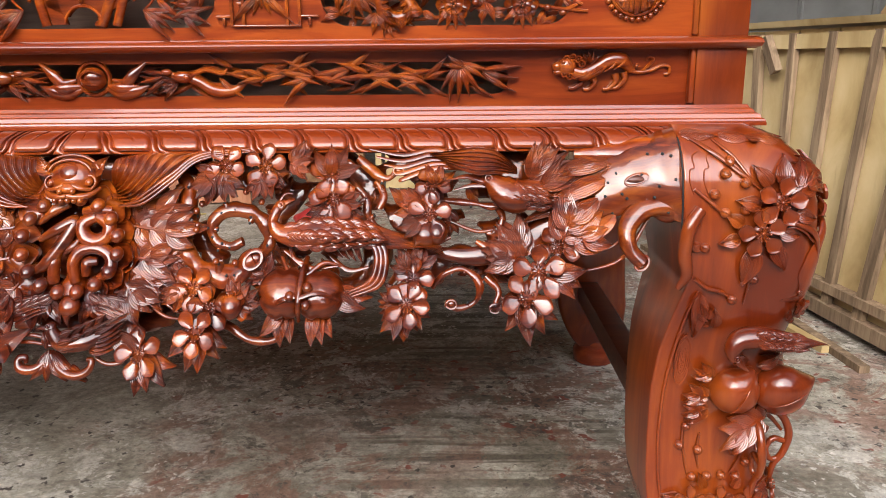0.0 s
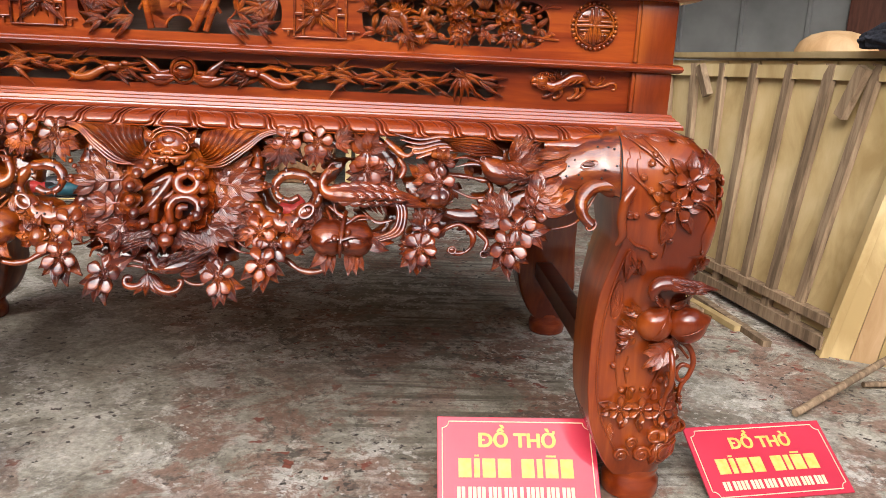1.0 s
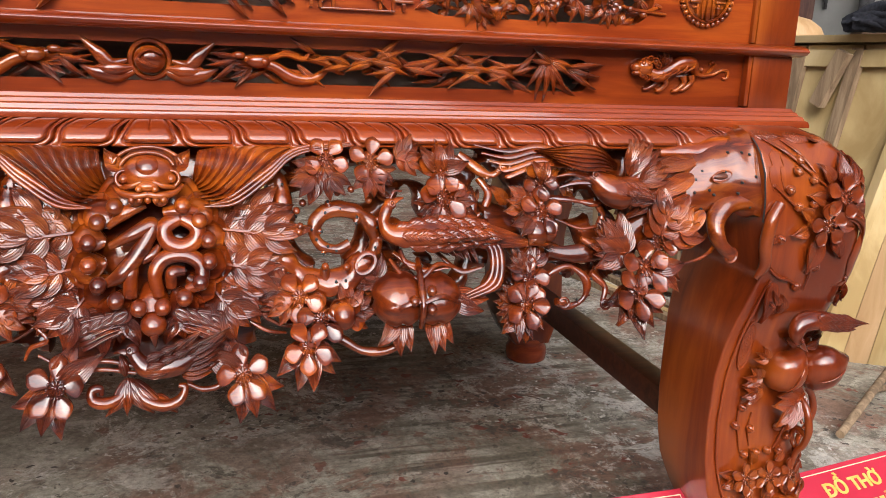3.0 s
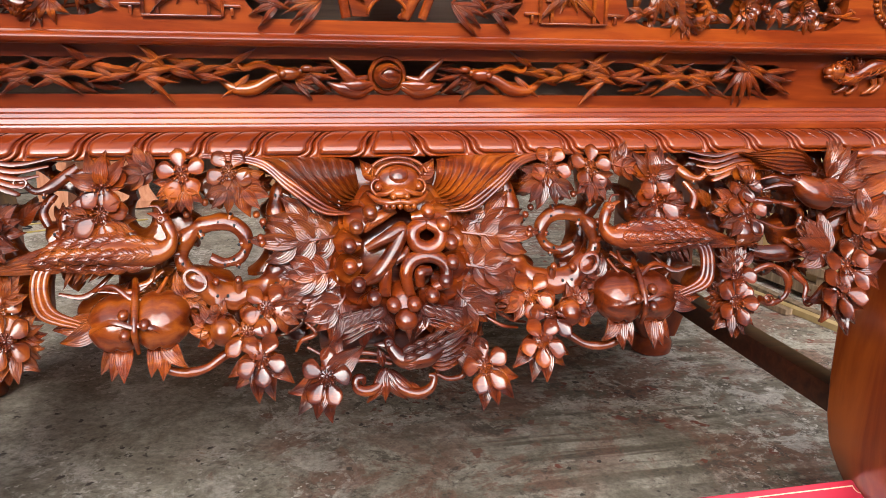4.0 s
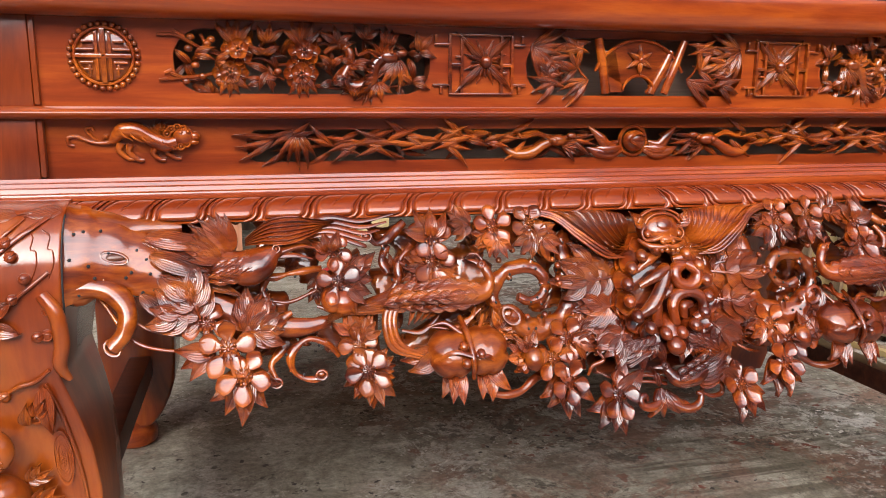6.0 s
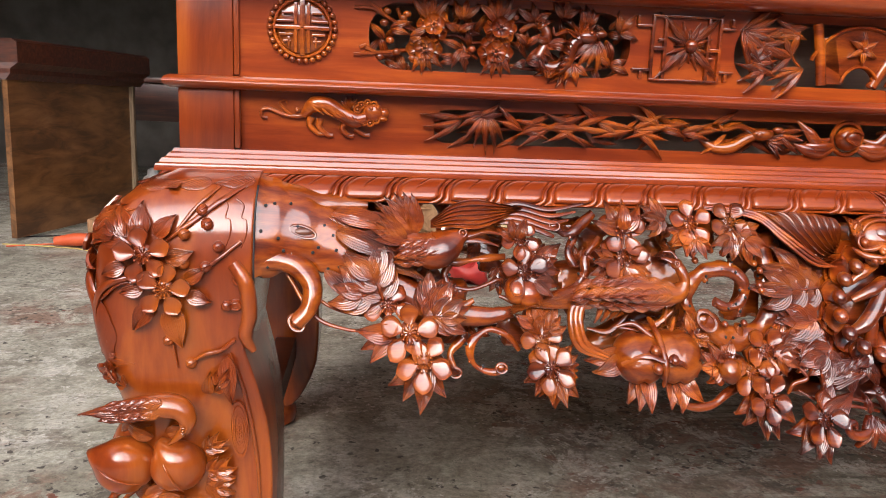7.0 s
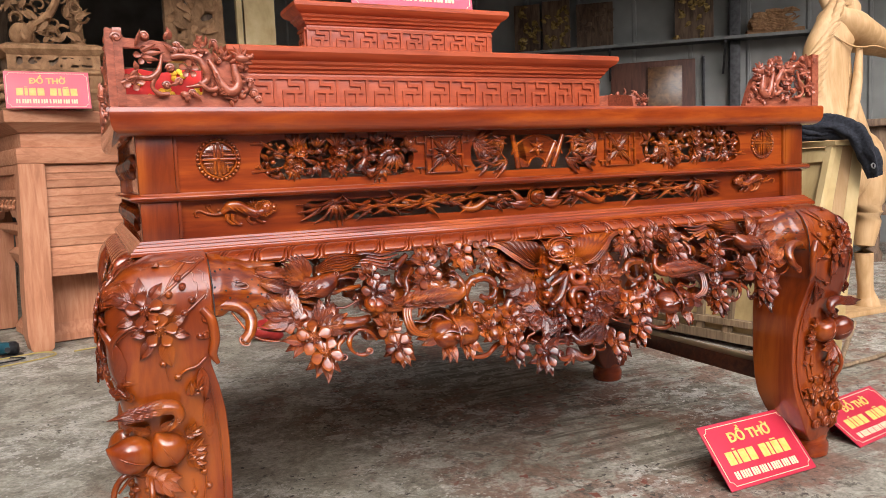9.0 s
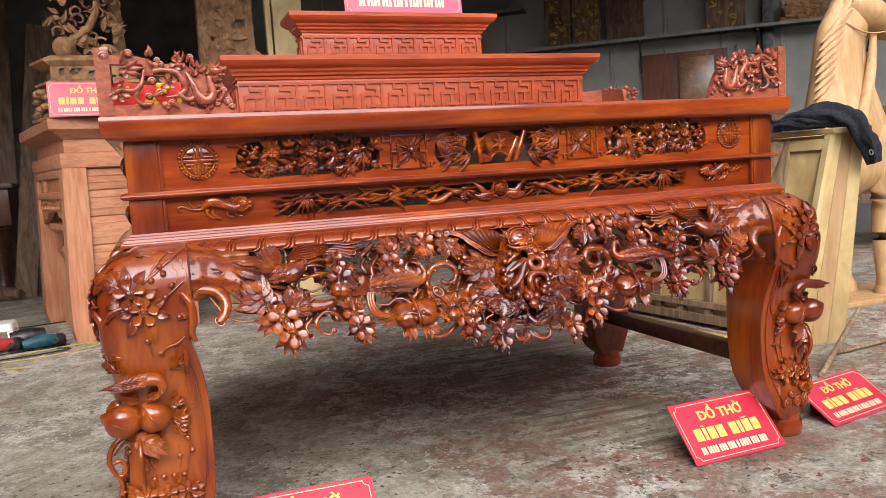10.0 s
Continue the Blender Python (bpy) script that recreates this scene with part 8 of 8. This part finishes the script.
bt("side_apron", ([(0.012 - 0.03 * h, y, z) for y, z, h in contour_board(lambda y, z: min(z - 0.74 - 0.10 * math.sin(math.pi * (y - 0.11) / 0.89) ** 2 + 0.012 * math.sin(y * 40), 0.915 - z, 1.0 - y, y - 0.11), 0.10, 1.01, 0.70, 0.925, 0.012, 0.0, -1.2)[0]],
                 contour_board(lambda y, z: min(z - 0.74 - 0.10 * math.sin(math.pi * (y - 0.11) / 0.89) ** 2 + 0.012 * math.sin(y * 40), 0.915 - z, 1.0 - y, y - 0.11), 0.10, 1.01, 0.70, 0.925, 0.012, 0.0, -1.2)[1]))
for k in range(7):
    bt("scroll", tube([(0.004, 0.20 + 0.11 * k, 0.885), (-0.002, 0.24 + 0.11 * k, 0.860), (0.0, 0.22 + 0.11 * k, 0.835), (0.004, 0.26 + 0.11 * k, 0.88)], [0.006, 0.009, 0.008, 0.004], 7, 14))
bt("inner_stand", ledge([(0.0, 0.0), (0.03, 0.01), (0.03, 0.05), (-0.01, 0.12), (-0.015, 0.45), (0.01, 0.50), (0.03, 0.54), (0.0, 0.57), (-0.01, 0.575), (-0.01, 0.65), (0.01, 0.66), (0.05, 0.685), (0.06, 0.70), (0.06, 0.735)], 0.09, 0.55, 0.24, 0.82), pale_up, 25)
for k in range(5):
    bt("fret_strip", box(0.092, 0.104, 0.30 + 0.10 * k, 0.36 + 0.10 * k, 0.595, 0.602, 0.001))
    bt("fret_strip", box(0.092, 0.104, 0.30 + 0.10 * k, 0.307 + 0.10 * k, 0.595, 0.635, 0.001))

shrine = thing("carved_shrine", (-1.3, 3.25, 1.39), "weathered carved wooden shrine base with openwork vines", "shrine")


def hexa(hw, z):
    return [(-1.27 + hw * sx, 3.33 + 0.62 * hw * sy, z) for sx, sy in ((-0.72, -1), (0.72, -1), (1, 0), (0.72, 1), (-0.72, 1), (-1, 0))]


for nm, rows in (("base", ((0.40, 1.391), (0.40, 1.41), (0.37, 1.42))), ("tier", ((0.36, 1.42), (0.33, 1.46), (0.35, 1.50), (0.31, 1.53), (0.34, 1.57), (0.34, 1.60))), ("lower_ledge", ((0.33, 1.60), (0.36, 1.615), (0.36, 1.63), (0.33, 1.64))),
                 ("cornice", ((0.32, 1.715), (0.35, 1.73), (0.38, 1.75), (0.38, 1.765), (0.33, 1.785))), ("core", ((0.29, 1.63), (0.29, 1.72)))):
    part(nm, loft([hexa(w, z) for w, z in rows]), old_wood if nm != "core" else dim_wood, shrine, angle=25)
pierced = contour_board(lambda x, z: min(0.15 * (noise.noise((x * 30, z * 30, 8.0)) + 0.12) if abs(x + 1.27) < 0.20 and abs(z - 1.678) < 0.028 else 0.01, 0.245 - abs(x + 1.27), 0.045 - abs(z - 1.677)), -1.53, -1.01, 1.625, 1.730, 0.006, 0.0, -0.015)
part("pierced_panel", ([(x, 3.128 - h, z) for x, z, h in pierced[0]], pierced[1]), old_wood, shrine, angle=30)
tiers = []
for k in range(34):
    q = rnd.uniform(0, 2 * math.pi)
    tiers.append(ball((-1.27 + 0.36 * math.cos(q), 3.33 + 0.23 * math.sin(q), rnd.uniform(1.43, 1.59)), (0.035, 0.03, 0.022), 8, 6))
for curl in tiers:
    part("scroll", curl, old_wood, shrine)
for k in range(70):
    x0, z0 = -1.30 + rnd.uniform(-0.19, 0.19), 1.80 + rnd.uniform(0, 0.36)
    y0 = 3.25 + rnd.uniform(-0.05, 0.06)
    if k % 2:
        a, turn = rnd.uniform(0, 6.28), rnd.choice((-1, 1))
        pts = [(x0 + 0.045 * math.cos(a + turn * t) * (1 - t / 7), y0 + 0.008 * t, z0 + 0.045 * math.sin(a + turn * t) * (1 - t / 7)) for t in np.linspace(0, 5.4, 8)]
        part("vine", tube(pts, [0.009, 0.0085, 0.007, 0.005], 6, 20), old_wood, shrine)
    else:
        v, f = leaf((x0, z0), rnd.uniform(0, 360), rnd.uniform(0.06, 0.10), 0.028, 0.0, lift=0.02, bend=rnd.uniform(-60, 60), n=9, m=5)
        part("leaf", ([(x, y0 - 0.03 - h, z) for x, z, h in v], f), old_wood, shrine)
part("vine_stem", join(tube([(-1.42, 3.27, 1.785), (-1.38, 3.26, 1.9), (-1.28, 3.26, 1.98), (-1.22, 3.26, 2.15), (-1.26, 3.26, 2.5)], [0.055, 0.045, 0.04, 0.035, 0.03], 10, 20, 0.6, 0.2), ball((-1.44, 3.24, 1.85), (0.06, 0.05, 0.07), 10, 8)), old_wood, shrine)

shrine.matrix_basis = BACK @ shrine.matrix_basis

# ---- clutter on the floor beside it ----
stool = thing("plastic_stool", (-1.98, 3.2, 0), "small white plastic stool on the concrete among the tools", "stool")
part("seat", loft([rounded_ring(-2.085 + d, -1.885 - d, 3.10 + d, 3.30 - d, 0.04, z) for z, d in ((0.120, -0.006), (0.150, 0.0), (0.160, 0.006), (0.164, 0.016))]), white_plastic, stool)
for x, y in ((-2.085, 3.10), (-1.915, 3.10), (-2.085, 3.27), (-1.915, 3.27)):
    dx, dy = (-0.015 if x < -2 else 0.015), (-0.015 if y < 3.2 else 0.015)
    part("leg", loft([[(x + a + dx * s, y + b + dy * s, 0.125 * (1 - s)) for a, b in ((0, 0), (0.03, 0), (0.03, 0.03), (0, 0.03))] for s in (0, 1)]), white_plastic, stool, smooth=False)
stool.matrix_basis = BACK @ stool.matrix_basis
tools = (("angle_grinder", red_plastic, (-1.96, 3.02), "red power tool with a dark metal head on the floor"), ("angle_grinder", teal_plastic, (-1.72, 2.98), "teal power tool with a dark metal head on the floor"), ("angle_grinder", orange_plastic, (-2.50, 3.28), "orange power tool lying among cables on the floor"))
for nm, mt, (x, y), lab in tools:
    g = thing(nm, (x, y, 0), lab, "power tool", "power tools")
    dx = 0.16 if mt is not orange_plastic else 0.20
    part("body", tube([(x - dx * 0.6, y - 0.02, 0.045), (x, y, 0.055), (x + dx * 0.5, y + 0.03, 0.05)], [0.026, 0.040, 0.034], 12, 12), mt, g)
    part("gear_head", lathe([(0.030, 0.0), (0.038, 0.02), (0.036, 0.06), (0.02, 0.075)], (x + dx * 0.62, y + 0.035, 0.008), 12), dark_metal, g)
    part("disc", lathe([(0.055, 0.0), (0.055, 0.005), (0.02, 0.008)], (x + dx * 0.62, y + 0.035, 0.003), 20), dark_metal, g)
    part("handle", tube([(x + dx * 0.5, y - 0.02, 0.05), (x + dx * 0.55, y - 0.09, 0.06)], [0.012, 0.016], 8, 6), black_rubber, g)
    g.matrix_basis = BACK @ g.matrix_basis
junk = thing("motor_block", (-1.80, 3.12, 0), "small dark greasy motor on the concrete", "motor")
part("housing", tube([(-1.90, 3.10, 0.06), (-1.80, 3.12, 0.065), (-1.72, 3.15, 0.06)], [0.05, 0.058, 0.05], 14, 8), dark_metal, junk)
part("foot_plate", box(-1.90, -1.70, 3.05, 3.20, 0, 0.012), dark_metal, junk)
junk.matrix_basis = BACK @ junk.matrix_basis
CABLES = ((yellow_cable, ((-1.90, 2.85, 0.006), (-1.66, 2.93, 0.007), (-1.46, 2.98, 0.007), (-1.40, 2.86, 0.006), (-1.60, 2.74, 0.006), (-1.85, 2.70, 0.006), (-2.10, 2.80, 0.006))), (yellow_cable, ((-1.30, 2.9, 0.006), (-1.15, 2.95, 0.006), (-1.0, 3.0, 0.006))),
          (black_rubber, ((-1.95, 2.78, 0.006), (-1.70, 2.80, 0.008), (-1.55, 2.88, 0.006), (-1.75, 2.98, 0.006), (-2.0, 2.93, 0.006))), (black_rubber, ((-2.95, 3.6, 0.006), (-2.5, 3.75, 0.006), (-2.0, 3.9, 0.006), (-1.6, 4.0, 0.006))),
          (yellow_cable, ((-2.95, 3.35, 0.006), (-2.70, 3.30, 0.007), (-2.45, 3.22, 0.007), (-2.30, 3.05, 0.006), (-2.15, 2.75, 0.006), (-1.95, 2.55, 0.006), (-1.7, 2.45, 0.006))), (orange_plastic, ((-2.9, 3.28, 0.006), (-2.65, 3.38, 0.006), (-2.3, 3.30, 0.006), (-2.05, 3.05, 0.006))))
for mt, pts in CABLES:
    lab = {yellow_cable: "thin yellow power cable looped on the concrete", black_rubber: "black rubber cable snaking over the concrete", orange_plastic: "orange extension cord on the concrete"}[mt]
    tagged(part("cable", moved(tube(pts, [0.0042, 0.0042], 7, 40), BACK), mt), lab, "cable", "cables")
tagged(part("wood_block", box(-2.66, -2.43, 4.06, 4.34, 0, 0.16, 0.01), old_wood), "rough block of brown wood on the floor", "wood block")
tagged(part("log", tube([(-2.95, 6.6, 0.07), (-2.6, 6.5, 0.08), (-2.3, 6.35, 0.06)], [0.06, 0.09, 0.05], 10, 14, 1.0, 0.3), dim_wood), "dark rough log lying on the floor", "log")
bag = ball((0, 0, 0), (0.085, 0.07, 0.17), 20, 16)
tagged(part("plastic_bag", ([(-2.78 + x * (1 + 0.9 * noise.noise((x * 22, y * 22, z * 14))), 6.1 + y, max(0.0, 0.16 + z * (1 + 0.3 * noise.noise((x * 30, 5, z * 20))))) for x, y, z in bag[0]], bag[1]), white_plastic, angle=25), "crumpled pale plastic bag standing on the floor", "bag")

heap = ball((0, 0, 0), (0.12, 0.08, 0.075), 32, 22)
tagged(part("plastic_sheet", ([(-0.18 + x * (1 + 0.6 * noise.noise((x * 14, y * 14, z * 14))), 3.02 + y * (1 + 0.5 * noise.noise((x * 12, 4, z * 12))), max(0.0, 0.07 + z * (1 + 0.7 * noise.noise((x * 16, y * 16, 3))))) for x, y, z in heap[0]], heap[1]), red_plastic, angle=25), "crumpled red plastic sheet heaped on the concrete", "sheet")

cabinet = thing("large_wooden_cabinet", (-3.2, 4.8, 0), "large brown polished wooden cabinet in shade", "cabinet")
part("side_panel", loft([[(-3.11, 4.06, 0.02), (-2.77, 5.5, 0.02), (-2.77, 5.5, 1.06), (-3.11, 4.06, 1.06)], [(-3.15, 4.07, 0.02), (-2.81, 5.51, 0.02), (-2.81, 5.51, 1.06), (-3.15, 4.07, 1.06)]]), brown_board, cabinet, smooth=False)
part("corner_post", box(-2.80, -2.745, 5.47, 5.53, 0.0, 1.10, 0.004), batten, cabinet)
part("top_moulding", loft([[(-3.11 + o, 4.04, z), (-2.72 + o, 5.6, z), (-4.2, 5.9, z), (-4.4, 4.3, z)] for z, o in ((1.06, 0.0), (1.10, 0.03), (1.13, 0.03), (1.17, 0.08), (1.30, 0.08), (1.32, 0.05))]), dark_wood, cabinet, smooth=False)
rear = thing("dark_altar_table", (-2.9, 6.9, 0), "dark red-brown altar table standing in the shade", "altar table")
part("body", box(-3.6, -2.35, 6.6, 7.2, 0.75, 1.12, 0.01), dark_wood, rear)
part("tabletop", box(-3.65, -2.30, 6.55, 7.25, 1.12, 1.17, 0.01), dark_wood, rear)
for x in (-2.52, -3.5):
    part("leg", lathe([(0.09, 0.0), (0.10, 0.05), (0.07, 0.12), (0.08, 0.4), (0.11, 0.6), (0.10, 0.76)], (x, 6.8, 0), 10), dark_wood, rear)

# ---- along the back: planks, carved panels, shelf ----
for x, y, w, h, lean, mt in ((-2.05, 6.4, 0.16, 2.9, 0.25, dim_wood), (-1.80, 6.5, 0.12, 3.1, 0.15, dim_wood), (-2.3, 6.6, 0.2, 2.8, 0.35, dim_wood), (-1.05, 5.2, 0.10, 2.9, -0.12, old_wood), (-2.5, 7.2, 0.2, 3.2, 0.1, dim_wood)):
    tagged(part("plank", bar_between((x, y, 0), (x + lean, y + 0.35, h), (1, 0, 0), w, 0.04), mt, smooth=False), "rough sawn plank leaning at the back of the workshop", "plank", "leaning planks")


def carved_panel(x, y, w, z0, h, seed, material, label):
    e = thing("carved_screen", (x, y, 0), label, "carved panel", "carved panels")
    fld = contour_board(lambda a, z: min(0.12 * (noise.noise((a * 9 + seed, z * 7, seed)) + 0.42), w / 2 - abs(a) - 0.02 * noise.noise((z * 12, seed, 0)), z, h - z), -w / 2 - 0.05, w / 2 + 0.05, -0.03, h + 0.03, 0.02, 0.0, -0.05, rounding=0.02)
    part("panel", ([(x + a, y - hh, z0 + z) for a, z, hh in fld[0]], fld[1]), material, e, angle=35)
    rr = random.Random(seed)
    relief = []
    for k in range(90):
        cx, cz = rr.uniform(-w / 2 + 0.03, w / 2 - 0.03), rr.uniform(0.05, h - 0.05)
        relief.append(([(x + a, y - hh, z0 + z) for a, z, hh in leaf((cx, cz), rr.uniform(0, 360), rr.uniform(0.08, 0.16), rr.uniform(0.03, 0.06), 0.0, lift=0.03, bend=rr.uniform(-60, 60), n=9, m=5)[0]], leaf((cx, cz), 0, 0.1, 0.05, n=9, m=5)[1]))
    for item in relief:
        part("leaf", item, material, e)
    part("backboard", box(x - w / 2, x + w / 2, y + 0.055, y + 0.09, z0, z0 + h, 0.004), dim_wood, e)
    return e


carved_panel(-0.30, 4.5, 0.46, 0.0, 3.1, 3, old_wood, "tall weathered carved wooden panel standing at the back")
tagged(part("post", box(0.02, 0.065, 4.44, 4.52, 0, 3.2, 0.004), ply), "slim pale wooden post at the back", "post")
tagged(part("tall_board", box(0.09, 0.34, 4.50, 4.56, 0, 2.62, 0.006), ply), "tall pale plywood board standing upright", "board")
stack = thing("timber_stack", (-0.8, 5.35, 0), "dark stacked brown timber in the shade", "timber")
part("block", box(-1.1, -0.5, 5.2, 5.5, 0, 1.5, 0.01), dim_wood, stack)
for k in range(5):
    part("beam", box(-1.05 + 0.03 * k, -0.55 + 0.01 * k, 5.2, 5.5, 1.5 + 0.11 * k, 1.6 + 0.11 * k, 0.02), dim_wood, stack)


def on_wall(name, vf, material, label, category, group="", smooth=True):
    return tagged(part(name, moved(vf, WALL), material, smooth=smooth), label, category, group)


RAISED = WALL @ Matrix.Translation((-0.10, 0, 0.13))
shelf = thing("wall_shelf", tuple(RAISED @ Vector((1.7, -0.15, 2.3))), "long dark steel shelf on the grey wall", "shelf")
part("board", moved(box(-0.2, 3.9, -0.34, -0.03, 2.315, 2.335, 0.002), RAISED), dark_metal, shelf, smooth=False)
part("lip", moved(box(-0.2, 3.9, -0.36, -0.345, 2.305, 2.34, 0.002), RAISED), shelf_grey, shelf, smooth=False)
for s in (-0.1, 1.3, 2.62, 3.8):
    part("bracket", moved(box(s, s + 0.03, -0.32, -0.03, 2.28, 2.313, 0.002), RAISED), dark_metal, shelf, smooth=False)
    part("strut", moved(bar_between((s + 0.015, -0.30, 2.28), (s + 0.015, -0.04, 1.95), (1, 0, 0), 0.025, 0.025), RAISED), dark_metal, shelf, smooth=False)
on_wall("steel_post", box(2.60, 2.72, -0.14, -0.025, 0, 3.79, 0.004), dark_metal, "dark steel post on the grey wall", "post")
on_wall("steel_post", box(2.30, 2.33, -0.06, -0.025, 1.62, 2.30, 0.004), dark_metal, "thin dark conduit on the grey wall", "conduit")
second = thing("upper_shelf", tuple(RAISED @ Vector((-0.8, -0.15, 2.85))), "upper steel shelf on the grey wall", "shelf")
part("board", moved(box(-2.0, -0.1, -0.34, -0.03, 2.84, 2.86, 0.002), RAISED), dark_metal, second, smooth=False)
part("lip", moved(box(-2.0, -0.1, -0.36, -0.345, 2.825, 2.865, 0.002), RAISED), shelf_grey, second, smooth=False)
for s0, s1, h, mt, lab in ((0.15, 0.47, 0.60, gilt, "dark gilt carved panel leaning on the shelf"), (0.50, 0.84, 0.62, gilt, "dark gilt carved panel leaning on the shelf"), (0.92, 1.36, 0.55, dim_wood, "brown carved wooden panel leaning on the shelf"), (2.08, 2.52, 0.58, gilt, "worn golden brown carving on the shelf")):
    e = thing("shelf_carving", tuple(RAISED @ Vector(((s0 + s1) / 2, -0.15, 2.335))), lab, "carving", "carvings on the shelf")
    part("frame", moved(join(box(s0, s1, -0.16, -0.12, 2.336, 2.336 + h, 0.006)), RAISED), dim_wood, e)
    rr = random.Random(int(s0 * 100))
    figs = [leaf((rr.uniform(s0 + 0.05, s1 - 0.05), rr.uniform(2.38, 2.30 + h)), rr.uniform(0, 360), 0.10, 0.05, 0.0, lift=0.03, n=8, m=5) for k in range(22)]
    for v, f in figs:
        part("leaf", moved(([(x, -0.165 - hh, z) for x, z, hh in v], f), RAISED), mt, e)
lc = thing("shelf_carving", tuple(RAISED @ Vector((3.15, -0.15, 2.335))), "pale carved wooden flame-maned head on the shelf", "carving", "carvings on the shelf")
curls = [ball((3.02, -0.18, 2.46), (0.13, 0.10, 0.12), 14, 10)]
rr = random.Random(5)
for k in range(40):
    x, z = 2.90 + rr.uniform(0, 0.26), 2.40 + rr.uniform(0, 0.2)
    curls.append(tube([(x, -0.26, z), (x + 0.09, -0.25, z - 0.02 + rr.uniform(-0.03, 0.03)), (x + 0.2, -0.22, z + rr.uniform(-0.05, 0.05)), (x + 0.30, -0.2, z + rr.uniform(-0.04, 0.06))], [0.022, 0.022, 0.016, 0.004], 6, 12))
part("head", moved(curls[0], RAISED), old_wood, lc)
part("base", moved(box(2.88, 3.5, -0.25, -0.08, 2.336, 2.40, 0.01), RAISED), old_wood, lc)
for curl in curls[1:]:
    part("mane_lock", moved(curl, RAISED), old_wood, lc)
on_wall("leaning_board", box(1.22, 2.22, -0.07, -0.03, 0.9, 2.28, 0.02), red_board, "dark red-brown board standing against the grey wall", "board", "boards at the wall")
on_wall("leaning_board", box(1.66, 2.06, -0.11, -0.075, 0.9, 2.20, 0.004), brown_board, "brown board standing against the grey wall", "board", "boards at the wall")
on_wall("wooden_cabinet", join(box(1.3, 2.4, -0.5, -0.02, 0, 0.9, 0.01)), dim_wood, "dim brown wooden cabinet below the boards", "cabinet")
rear_right = thing("dark_carved_table", tuple(WALL @ Vector((3.6, -1.2, 0))), "dark brown carved wooden table in the shade behind", "table")
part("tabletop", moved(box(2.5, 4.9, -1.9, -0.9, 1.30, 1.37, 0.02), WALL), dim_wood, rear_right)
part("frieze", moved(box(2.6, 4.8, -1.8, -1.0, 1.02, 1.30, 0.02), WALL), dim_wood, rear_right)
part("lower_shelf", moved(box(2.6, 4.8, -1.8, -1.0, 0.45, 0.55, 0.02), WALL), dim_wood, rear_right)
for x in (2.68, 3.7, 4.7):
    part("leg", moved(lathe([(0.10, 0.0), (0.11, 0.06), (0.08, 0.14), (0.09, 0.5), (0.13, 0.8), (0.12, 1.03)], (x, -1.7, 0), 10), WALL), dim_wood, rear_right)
